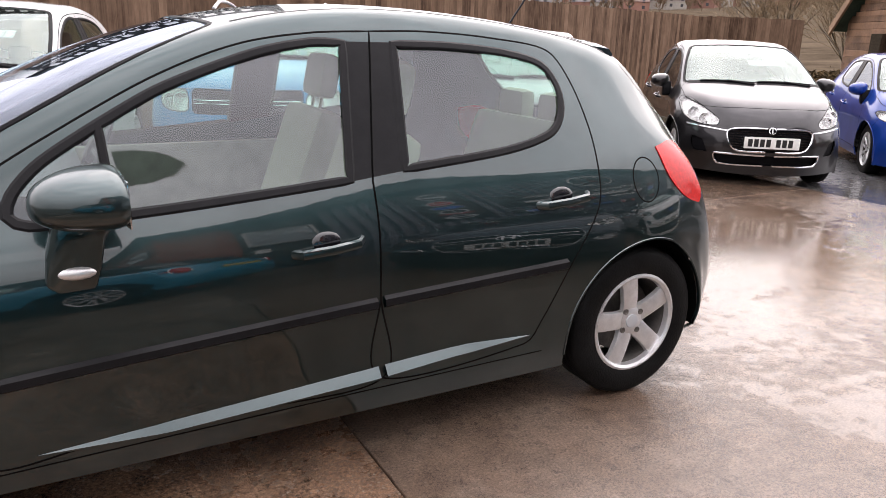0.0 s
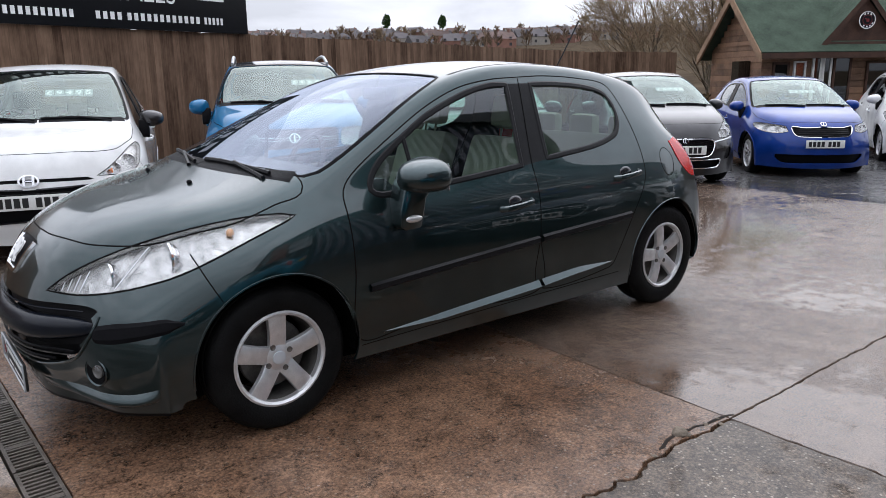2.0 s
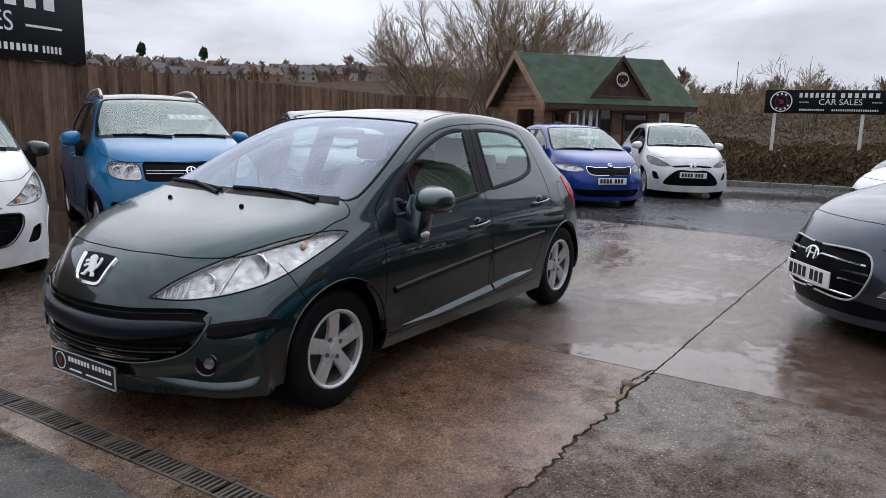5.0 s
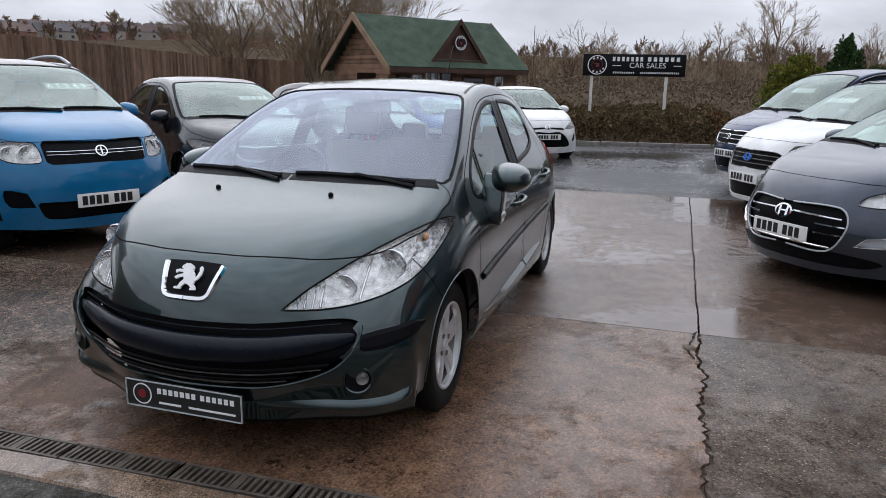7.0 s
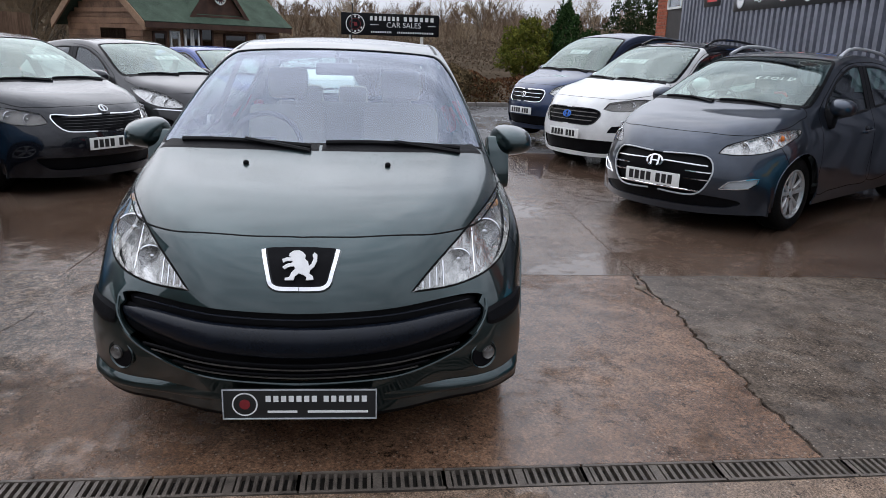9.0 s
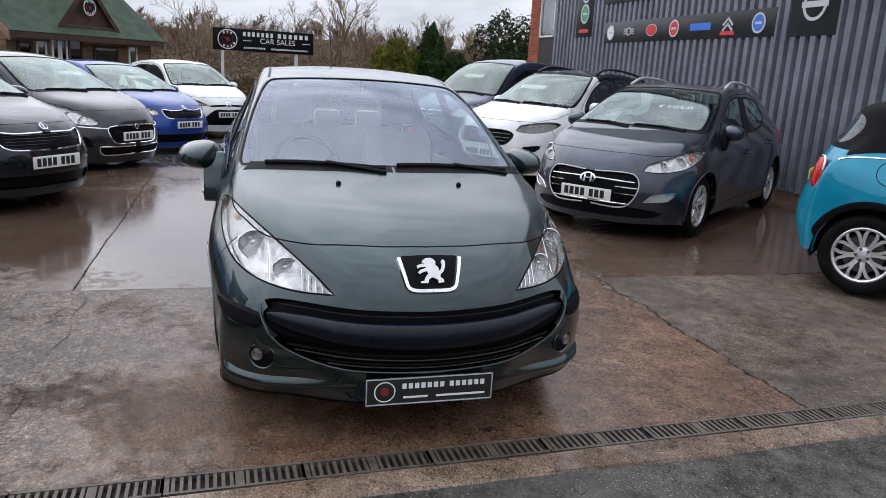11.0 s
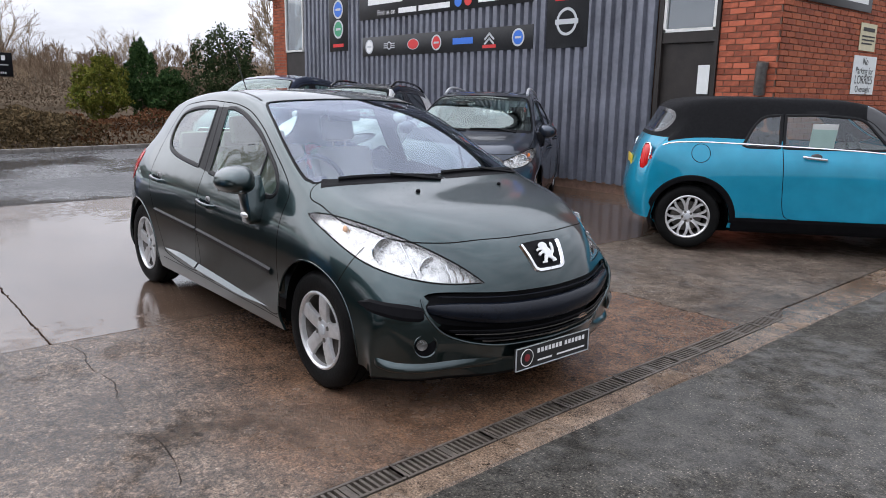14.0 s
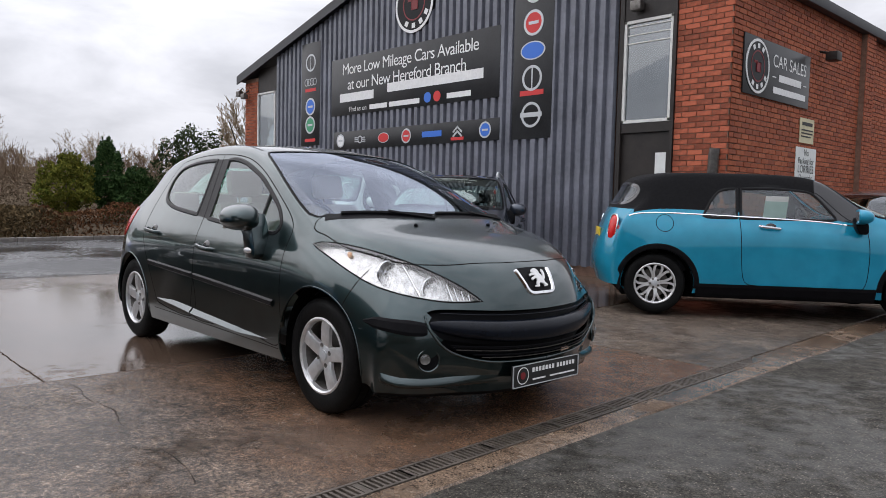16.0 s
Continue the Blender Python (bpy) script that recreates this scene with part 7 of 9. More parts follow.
# ---- fence ----
def board_wood(name, dark, light, each):
    """Weathered sawn boards: long vertical grain, streaks of damp, a tone of its own for each board."""
    m = material(name, light, .8, 0, .18)
    t = m.node_tree
    b = t.nodes["Principled BSDF"]
    co, info = t.nodes.new("ShaderNodeTexCoord"), t.nodes.new("ShaderNodeObjectInfo")
    shift = t.nodes.new("ShaderNodeVectorMath")
    shift.operation = "MULTIPLY_ADD"
    shift.inputs[1].default_value = (1.0, 1.0, 2.0)
    spread = t.nodes.new("ShaderNodeCombineXYZ")
    far = t.nodes.new("ShaderNodeMath")
    far.operation = "MULTIPLY"
    far.inputs[1].default_value = 40.0
    t.links.new(info.outputs["Random"], far.inputs[0])
    for k in range(3):
        t.links.new(far.outputs[0], spread.inputs[k])
    t.links.new(co.outputs["Object"], shift.inputs[0])
    t.links.new(spread.outputs[0], shift.inputs[2])
    last = None
    for scale, weight in (((34, 34, 1.3), .55), ((110, 110, 5.0), .35), ((5, 5, 3.2), .6)):
        mp = t.nodes.new("ShaderNodeVectorMath")
        mp.operation = "MULTIPLY"
        mp.inputs[1].default_value = scale
        n = t.nodes.new("ShaderNodeTexNoise")
        n.inputs["Scale"].default_value, n.inputs["Detail"].default_value, n.inputs["Roughness"].default_value = 1.0, 4, .6
        t.links.new(shift.outputs[0], mp.inputs[0])
        t.links.new(mp.outputs[0], n.inputs["Vector"])
        s_ = t.nodes.new("ShaderNodeMath")
        s_.operation = "MULTIPLY_ADD"
        s_.inputs[1].default_value, s_.inputs[2].default_value = weight, -weight / 2
        t.links.new(n.outputs["Fac"], s_.inputs[0])
        if last is not None:
            add = t.nodes.new("ShaderNodeMath")
            t.links.new(last.outputs[0], add.inputs[0])
            t.links.new(s_.outputs[0], add.inputs[1])
            last = add
        else:
            last = s_
    own = t.nodes.new("ShaderNodeMath")
    own.operation = "MULTIPLY_ADD"
    own.inputs[1].default_value, own.inputs[2].default_value = each, .5 - each / 2
    t.links.new(info.outputs["Random"], own.inputs[0])
    tone = t.nodes.new("ShaderNodeMath")
    t.links.new(own.outputs[0], tone.inputs[0])
    t.links.new(last.outputs[0], tone.inputs[1])
    ramp = t.nodes.new("ShaderNodeValToRGB")
    ramp.color_ramp.elements[0].position, ramp.color_ramp.elements[1].position = .22, .80
    ramp.color_ramp.elements[0].color, ramp.color_ramp.elements[1].color = (*dark, 1), (*light, 1)
    t.links.new(tone.outputs[0], ramp.inputs[0])
    t.links.new(ramp.outputs[0], b.inputs["Base Color"])
    bp = t.nodes.new("ShaderNodeBump")
    bp.inputs["Strength"].default_value, bp.inputs["Distance"].default_value = .6, .006
    t.links.new(last.outputs[0], bp.inputs["Height"])
    t.links.new(bp.outputs[0], b.inputs["Normal"])
    return m


FENCE_WOOD = board_wood("fence_board_wood", (.055, .030, .018), (.235, .150, .100), .42)
FENCE_POST = material("fence_post_wood", (.10, .062, .040), .8, 0, .2, 0, 4, .4, .5, 50)
FENCE_DIR = Vector((-1.0, -.277, 0)).normalized()
FENCE_ANG = math.degrees(math.atan2(FENCE_DIR.y, FENCE_DIR.x))
fence = tagged(new("fence"), "tall close-boarded brown timber fence, weathered", "fence", kind="structure")
me = bpy.data.meshes.new("fence_board")
bmb = bmesh.new()
add_prism(bmb, [(-.0, -.012), (.112, -.020), (.112, .010), (.0, -.004)], 0, 1.0)
for v in bmb.verts:
    v.co = Vector((v.co.x, v.co.z, v.co.y))
bmesh.ops.recalc_face_normals(bmb, faces=bmb.faces)
bmb.to_mesh(me)
bmb.free()
me.materials.append(FENCE_WOOD)
rnd = random.Random(5)
F0, F1, F2 = Vector((5.0, -4.753, 0)), Vector((-14.2, -10.07, 0)), Vector((-15.9, -8.35, 0))
for a, b, first, last in ((F0, F1, 2.012 + .036, 1.960), (F1, F2, 1.955, 1.905)):
    d, run = (b - a).normalized(), (b - a).length
    turn = Matrix.Rotation(math.atan2(d.y, d.x), 4, "Z")
    for k in range(int(run / .0985)):
        p = a + d * (k * .0985)
        top = first + (last - first) * k * .0985 / run + rnd.uniform(-.012, .012)
        q = new("fence_board", me)
        q.parent = fence
        q.matrix_basis = Matrix.Translation((p.x, p.y, -.02)) @ turn @ Matrix.Rotation(rnd.uniform(-.006, .006), 4, "Y") @ Matrix.Diagonal((1, -1, top + .02, 1))
    for k in range(int(run / 2.75) + 1):
        p = a + d * (k * 2.75)
        box("fence_post", -.05, .05, -.15, -.05, -.1, last - .02, FENCE_POST, fence, "", .006, Matrix.Translation(p) @ turn @ Matrix.Diagonal((1, -1, 1, 1)))
    box("gravel_board", 0, run, -.012, .020, -.06, .14, FENCE_POST, fence, "dark board along the foot", .004, Matrix.Translation(a) @ turn)

# ---- signs ----
SIGN_BLACK = material("sign_black", (.006, .0065, .008), .35, 0, .16, .0, 3, .3)
SIGN_GREY = material("sign_dark_grey", (.018, .019, .021), .30, 0, .3, .1, 3, .35)
POST_WHITE = material("post_white_paint", (.62, .61, .58), .6, 0, .4, 0, 6, .15, .2, 60)


def upright(origin, facing):
    """A frame for things on a wall: x along it to the viewer's right, y up, z out of it, towards `facing` degrees."""
    a = radians(facing)
    out, right = Vector((math.cos(a), math.sin(a), 0)), Vector((-math.sin(a), math.cos(a), 0))
    return Matrix(((right.x, 0, out.x, origin[0]), (right.y, 0, out.y, origin[1]), (0, 1, 0, origin[2]), (0, 0, 0, 1)))


def bars(name, parent, m, mat, rects, lift=.004, label="pale bars of print"):
    bm = bmesh.new()
    for x0, x1, y0, y1 in rects:
        add_box(bm, x0, x1, y0, y1, lift - .001, lift + .002, 0, m)
    return part(name, bm, mat, parent, label)


def word_bars(x0, x1, y, h, n, seed, gap=.22):
    """A row of bars as long as the words of a line."""
    r = random.Random(seed)
    ws = [r.uniform(.6, 1.4) for _ in range(n)]
    unit = (x1 - x0) / (sum(ws) + gap * (n - 1))
    out, x = [], x0
    for w in ws:
        out.append((x, x + w * unit, y - h / 2, y + h / 2))
        x += (w + gap) * unit
    return out


def letter_bars(x0, x1, y0, y1, n):
    """One bar for each letter of a word."""
    step = (x1 - x0) / n
    return [(x0 + k * step, x0 + (k + .58) * step, y0, y1) for k in range(n)]


def ring_disc(name, parent, m, x, y, r, mat, ring_mat, label):
    mm = m @ Matrix.Translation((x, y, .004))
    lathe(name, [(r, 0), (r, .006), (0, .006)], mat, parent, label, axis="z", n=36, m=mm)
    lathe(name + "_ring", [(r * 1.03, 0), (r * 1.03, .009), (r * .93, .009), (r * .93, .004)], ring_mat, parent, "", axis="z", n=36, m=mm)


def emblem(parent, m, x, y, r):
    ring_disc("round_emblem", parent, m, x, y, r, SIGN_BLACK, WHITE_INK, "round emblem with a pale rim")
    mm = m @ Matrix.Translation((x, y, .011))
    lathe("emblem_ring", [(r * .60, 0), (r * .60, .002), (r * .55, .002), (r * .55, 0)], EMBLEM_RED, parent, "thin red ring", axis="z", n=32, m=mm)
    bm = bmesh.new()
    add_box(bm, -r * .14, r * .22, -r * .22, r * .16, 0, .003, .01, mm)
    add_box(bm, -r * .34, -r * .05, r * .10, r * .20, 0, .003, 0, mm)
    part("emblem_mark", bm, EMBLEM_RED, parent, "small red mark")
    bm = bmesh.new()
    for k in range(12):
        a = 2 * math.pi * k / 12
        if abs(math.sin(a)) < .5:
            continue
        add_box(bm, -r * .09, r * .09, r * .68, r * .86, 0, .003, 0, mm @ Matrix.Rotation(a - math.pi / 2, 4, "Z"))
    part("emblem_bars", bm, WHITE_INK, parent, "bars round the emblem")


big = tagged(new("fence_sign"), "large black sign board with white letters above the fence", "sign")
p1 = Vector((-3.42, -7.02, 0))
m = upright(p1 + FENCE_DIR * (-1.955) + Vector((0, 0, 2.53)), FENCE_ANG + 90 + 180)
bm = bmesh.new()
add_box(bm, -1.955, 1.955, -.52, .52, -.03, 0, .004, m)
part("board", bm, SIGN_BLACK, big, "black board", smooth=True)
text_mesh("lettering", "CAR SALES", .345, WHITE_INK, m @ Matrix.Translation((0, -.075, .004)) @ Matrix.Diagonal((.96, 1, 1, 1)), big, "white serif-like letters", spread=1.0)
for x0, x1 in ((-1.56, -.98), (.98, 1.56)):
    bars("rule", big, m, WHITE_INK, [(x0, x1, -.105, -.075)], label="white rule")
for x0, x1, n in ((-1.60, -.36, 7), (-.20, 1.58, 6)):
    for rect in letter_bars(x0, x1, .135, .36, n):
        bars("name_bar", big, m, WHITE_INK, [rect], label="white bar")
for x0, x1, n in ((-1.54, -.56, 12), (-.32, .05, 4), (.09, 1.18, 12), (1.22, 1.55, 5)):
    for rect in letter_bars(x0, x1, -.415, -.325, n):
        bars("print_bar", big, m, WHITE_INK, [rect], label="white bar")
for s in (-1.6, 1.6):
    bm = bmesh.new()
    add_box(bm, s - .05, s + .05, -2.7, .5, -.15, -.06, .006, m)
    part("sign_post", bm, FENCE_POST, big, "timber post")

road_sign = tagged(new("roadside_sign"), "black sign board on two white posts by the far kerb", "sign")
m = upright((-21.29, .225, 2.04), 5)
bm = bmesh.new()
add_box(bm, -1.56, 1.56, -.335, .335, -.03, 0, .004, m)
part("board", bm, SIGN_BLACK, road_sign, "black board", smooth=True)
emblem(road_sign, m, -1.12, 0, .29)
text_mesh("lettering", "CAR SALES", .23, WHITE_INK, m @ Matrix.Translation((.42, -.01, .004)), road_sign, "white letters")
for rect in (*letter_bars(-.65, .33, .12, .25, 7), *letter_bars(.42, 1.45, .12, .25, 6), (-.65, -.38, -.02, .0), (1.2, 1.45, -.02, .0), *letter_bars(-.62, .05, -.255, -.20, 12), *letter_bars(.22, 1.40, -.255, -.20, 21)):
    bars("print_bar", road_sign, m, WHITE_INK, [rect], label="white bar")
for s in (-1.27, 1.02):
    bm = bmesh.new()
    add_box(bm, s - .045, s + .045, -2.45, -.30, -.11, -.032, .008, m)
    part("sign_post", bm, POST_WHITE, road_sign, "white painted post", smooth=True)

# ---- garage building ----
WY = 6.55
CLAD = material("grey_corrugated_steel", (.150, .158, .188), .36, .0, .4, 0, 1.4, .30, .08, 30)
ROOF_TRIM = material("dark_roof_trim", (.028, .029, .033), .45, 0, .4, 0, 3, .3)
BRICK = material("red_brick", (.36, .095, .050), .75, 0, .3, 0, 12, .42, .5, 90, random=.6)
MORTAR = material("mortar", (.22, .135, .10), .9, 0, .2, 0, 12, .3, .5, 120)
TIMBER_DARK = material("dark_stained_timber", (.020, .016, .014), .5, 0, .4, 0, 6, .4)
FRAME_WHITE = material("white_window_frame", (.66, .66, .63), .5, 0, .4, 0, 10, .12)
ROOM = material("dim_room", (.16, .17, .17), .8, 0, .2, 0, 2, .4)
PANE = glass("building_pane", (.55, .60, .60), 1.5, .12)
EAVE, EAVE_L, APEX, XL, XR, XA = 4.45, 4.27, 6.0, -14.68, -1.44, -8.2
gable = lambda x: APEX - ((APEX - EAVE) * (x - XA) / (XR - XA) if x > XA else (APEX - EAVE_L) * (XA - x) / (XA - XL))

hall = tagged(new("garage_building"), "brick garage with dark corrugated cladding and sign boards", "building", kind="structure")
# corrugated sheet
verts, faces = [], []
pitch, n = .186, int((13.08 - 3.2) / .186)
xs_, ys_ = [], []
for k in range(n + 1):
    x = -13.08 + k * pitch
    for dx, dy in ((0, 0), (.060, 0), (.076, -.066), (.168, -.066)):
        if x + dx <= -3.18:
            xs_.append(x + dx)
            ys_.append(WY - .004 + dy)
for x, y in zip(xs_, ys_):
    verts += [(x, y, .26), (x, y, gable(x) - .05)]
for k in range(len(xs_) - 1):
    faces.append((2 * k, 2 * k + 2, 2 * k + 3, 2 * k + 1))
mesh_part("cladding", verts, faces, CLAD, hall, "dark grey corrugated steel cladding", smooth=False)
bm = bmesh.new()
add_prism(bm, [(x, z) for x, z in ((-13.05, 0), (-3.25, 0), (-3.25, gable(-3.25)), (XA, APEX), (-13.05, gable(-13.05)))], WY + .02, WY + .25)
part("back_wall", bm, MORTAR, hall)
box("plinth", -13.05, -3.2, WY - .045, WY + .02, -.05, .27, MORTAR, hall, "brick plinth")
# roof and its trim
bm = bmesh.new()
for x0, ze in ((XL - .12, EAVE_L), (XR + .12, EAVE)):
    a, b = (x0, ze - .03), (XA, APEX + .0)
    add_prism(bm, [a, b, (b[0], b[1] + .10), (a[0], a[1] + .10)], WY - .16, WY + 30)
part("roof", bm, ROOF_TRIM, hall, "low dark roof")
bm = bmesh.new()
for x0, ze in ((XL - .14, EAVE_L), (XR + .14, EAVE)):
    a, b = (x0, ze - .10), (XA, APEX - .07)
    add_prism(bm, [a, b, (b[0], b[1] + .21), (a[0], a[1] + .21)], WY - .20, WY - .165)
part("barge_board", bm, ROOF_TRIM, hall, "dark verge trim")
box("gutter", XR + .02, XR + .16, WY - .2, WY + 28, EAVE - .12, EAVE + .02, ROOF_TRIM, hall, "dark gutter", .02)
# brickwork
BL, BH, BD, MJ = .215, .065, .06, .010


def brick_cells(length, height, offset=0):
    rows = int(height / (BH + MJ))
    for r in range(rows):
        z = r * (BH + MJ)
        x = -(BL + MJ) / 2 * (r % 2)
        while x < length - .02:
            x0, x1 = max(0, x), min(length, x + BL)
            if x1 - x0 > .03:
                yield x0, x1, z, z + BH
            x += BL + MJ


unit = {}


def brick_mesh(w):
    key = round(w, 3)
    if key not in unit:
        bm = bmesh.new()
        add_box(bm, 0, w, 0, BD, 0, BH, .004)
        me = bpy.data.meshes.new("brick")
        bmesh.ops.recalc_face_normals(bm, faces=bm.faces)
        bm.to_mesh(me)
        bm.free()
        me.materials.append(BRICK)
        unit[key] = me
    return unit[key]


pier = new("brick_pier")
pier.parent = hall
box("pier_core", -2.24, XR - .012, WY - .012, WY + .22, 0, EAVE + .05, MORTAR, pier)
rnd = random.Random(8)
for x0, x1, z0, z1 in brick_cells(.80, EAVE + .05):
    b = new("brick", brick_mesh(x1 - x0))
    b.parent = pier
    b.matrix_basis = Matrix.Translation((-2.24 + x0, WY - .022 + rnd.uniform(-.002, .002), z0))


def brick_sheet(name, parent, m, length, height, seed, z_start=0):
    """Brickwork too far off to pick apart, as one mesh of real bricks."""
    r = random.Random(seed)
    verts, faces, tint = [], [], []
    for x0, x1, z0, z1 in brick_cells(length, height):
        d = r.uniform(.008, .013)
        k = len(verts)
        for x, z in ((x0, z0), (x1, z0), (x1, z1), (x0, z1)):
            verts.append(m @ Vector((x, 0, z)))
        e = .004
        for x, z in ((x0 + e, z0 + e), (x1 - e, z0 + e), (x1 - e, z1 - e), (x0 + e, z1 - e)):
            verts.append(m @ Vector((x, -d, z)))
        faces += [(k + 4, k + 5, k + 6, k + 7), (k, k + 1, k + 5, k + 4), (k + 1, k + 2, k + 6, k + 5), (k + 2, k + 3, k + 7, k + 6), (k + 3, k, k + 4, k + 7)]
    ob = mesh_part(name, verts, faces, BRICK_FAR, parent, "red brickwork with pale joints", smooth=False)
    ob["kind"] = "stuff"


BRICK_FAR = material("red_brick_rows", (.46, .125, .062), .75, 0, .3, 0, 12, .35, .4, 90)
t = BRICK_FAR.node_tree
geo = t.nodes.new("ShaderNodeNewGeometry")
rmp = t.nodes.new("ShaderNodeValToRGB")
rmp.color_ramp.elements[0].color, rmp.color_ramp.elements[1].color = (.13, .035, .022, 1), (.34, .10, .045, 1)
e = rmp.color_ramp.elements.new(.5)
e.color = (.235, .060, .028, 1)
t.links.new(geo.outputs["Random Per Island"], rmp.inputs[0])
mixn = t.nodes.new("ShaderNodeMix")
mixn.data_type = "RGBA"
mixn.inputs["Factor"].default_value = .65
old = t.nodes["Principled BSDF"].inputs["Base Color"].links[0].from_socket
t.links.new(old, mixn.inputs["A"])
t.links.new(rmp.outputs[0], mixn.inputs["B"])
t.links.new(mixn.outputs["Result"], t.nodes["Principled BSDF"].inputs["Base Color"])
side_m = Matrix.Translation((XR, WY, 0)) @ Matrix.Rotation(radians(90), 4, "Z")
box("side_wall", XR - .25, XR - .001, WY + .22, WY + 28, 0, EAVE - .02, MORTAR, hall, "brick side wall")
brick_sheet("brickwork", hall, side_m, 14.0, EAVE - .10, 3)
for k in range(3):
    y = 11.35 + k * 4.8
    brick_sheet("brick_pilaster", hall, Matrix.Translation((XR + .10, y, 0)) @ Matrix.Rotation(radians(90), 4, "Z"), .44, EAVE - .10, 9 + k)
    box("pilaster_core", XR, XR + .099, y, y + .44, 0, EAVE - .1, MORTAR, hall)
box("left_core", XL, -14.02, WY - .002, WY + .25, 0, EAVE_L + .02, MORTAR, hall)
brick_sheet("brick_pier_far", hall, Matrix.Translation((XL, WY - .004, 0)), .66, EAVE_L - .03, 4)


def tall_window(name, x0, x1, z0, z1, lights):
    w = new(name)
    w.parent = hall
    y = WY - .01
    bm = bmesh.new()
    f = .045
    for a, b, c, d in ((x0, x1, z0, z0 + f), (x0, x1, z1 - f, z1), (x0, x0 + f, z0, z1), (x1 - f, x1, z0, z1)):
        add_box(bm, a, b, y - .03, y + .03, c, d, .004)
    for zz in lights:
        add_box(bm, x0 + f, x1 - f, y - .012, y + .012, zz - .008, zz + .008)
    part("window_frame", bm, FRAME_WHITE, w, "pale painted frame")
    box("pane", x0 + f, x1 - f, y + .004, y + .008, z0 + f, z1 - f, PANE, w, "reflecting pane")
    box("room_back", x0, x1, y + 1.2, y + 1.25, z0 - .3, z1 + .2, ROOM, w, "dim room behind")
    bm = bmesh.new()
    add_box(bm, x0 + .12, x1 - .12, y + .9, y + .95, z0 + .10, z0 + .13)
    part("strip_light", bm, WHITE_INK, w, "white tube lamp inside")


tall_window("window_1", -3.10, -2.30, 2.44, 3.93, (3.60, 3.72, 3.84))
tall_window("window_2", -14.0, -13.12, 2.5, 3.88, ())
bm = bmesh.new()
add_box(bm, -3.17, -3.10, WY - .05, WY + .05, 0, gable(-3.17) - .06)
add_box(bm, -2.30, -2.245, WY - .05, WY + .05, 0, gable(-2.3) - .06)
add_box(bm, -3.10, -2.30, WY - .035, WY + .04, 3.93, gable(-2.7) - .06)
add_box(bm, -3.10, -2.30, WY - .035, WY + .04, 2.30, 2.44)
add_box(bm, -3.10, -2.30, WY + .01, WY + .05, 0, 2.30)
part("timber_bay", bm, TIMBER_DARK, hall, "dark timber panel under the window")
box("notice", -2.53, -2.36, WY - .0, WY + .008, 1.62, 2.0, PAPER, hall, "white paper notice")
bm = bmesh.new()
add_box(bm, -14.02, -13.05, WY + .0, WY + .05, 0, 2.5)
add_box(bm, -14.02, -13.05, WY + .0, WY + .05, 3.88, gable(-13.6) - .06)
part("timber_bay", bm, TIMBER_DARK, hall, "dark timber panel")
for x, y, z, a in ((-2.85, WY - .12, 4.12, 0), (-14.5, WY - .15, 3.85, 0), (-14.85, WY - .1, 3.95, 0)):
    f = new("security_lamp")
    f.parent = hall
    box("lamp_box", x - .09, x + .09, y - .06, y + .06, z - .08, z + .06, STEEL, f, "grey metal floodlight", .02)
    tube("bracket", [(x, y, z + .05), (x, WY, z + .16)], .015, TIMBER_DARK, f)
f = new("security_camera")
f.parent = hall
tube("bracket", [(XR, 9.5, 3.75), (XR + .2, 9.5, 3.70)], .02, TIMBER_DARK, f)
box("lamp_box", XR + .12, XR + .30, 9.40, 9.62, 3.58, 3.72, TIMBER_DARK, f, "black floodlight", .02)
tube("stub_pipe", [(-1.62, WY - .05, 1.62), (-1.60, WY - .09, 1.9), (-1.58, WY - .10, 2.02)], .07, STEEL, hall, "weathered grey stub", 10)

# sign boards on the cladding
SY = WY - .075


def board(name, x0, x1, z0, z1, label, mat=SIGN_GREY):
    w = tagged(new(name), label, "sign")
    m = upright(((x0 + x1) / 2, SY, (z0 + z1) / 2), -90)
    bm = bmesh.new()
    add_box(bm, -(x1 - x0) / 2, (x1 - x0) / 2, -(z1 - z0) / 2, (z1 - z0) / 2, -.012, 0, .003, m)
    part("board", bm, mat, w, "dark grey board", smooth=True)
    bm = bmesh.new()
    for s in (-1, 1):
        add_box(bm, s * (x1 - x0) * .4 - .02, s * (x1 - x0) * .4 + .02, -(z1 - z0) * .45, (z1 - z0) * .45, -.06, -.012, 0, m)
    part("batten", bm, TIMBER_DARK, w, "fixing battens")
    return w, m


w, m = board("branch_sign", -10.62, -5.55, 3.05, 4.28, "wide dark sign with white lettering on corrugated wall")
text_mesh("lettering", "More Low Mileage Cars Available", .335, WHITE_INK, m @ Matrix.Translation((-.05, .36, .003)), w, "white lettering", spread=.92)
text_mesh("lettering", "at our New Hereford Branch", .335, WHITE_INK, m @ Matrix.Translation((-.10, .03, .003)), w, "white lettering", spread=.92)
for rect in ((-2.2, -1.0, -.33, -.15), (-.55, 2.15, -.25, -.07),):
    bars("print_bar", w, m, WHITE_INK, [rect])
text_mesh("lettering", "Find us on", .15, WHITE_INK, m @ Matrix.Translation((-1.55, -.50, .003)), w, "small white lettering")
for rect in ((-1.13, -.55, -.55, -.45), (-.48, .45, -.55, -.45), (1.22, 1.85, -.53, -.43),):
    bars("print_bar", w, m, WHITE_INK, [rect])
lathe("round_mark", [(.10, 0), (.10, .004), (0, .004)], BLUE_INK, w, "round blue mark", axis="z", n=24, m=m @ Matrix.Translation((.68, -.46, .002)))
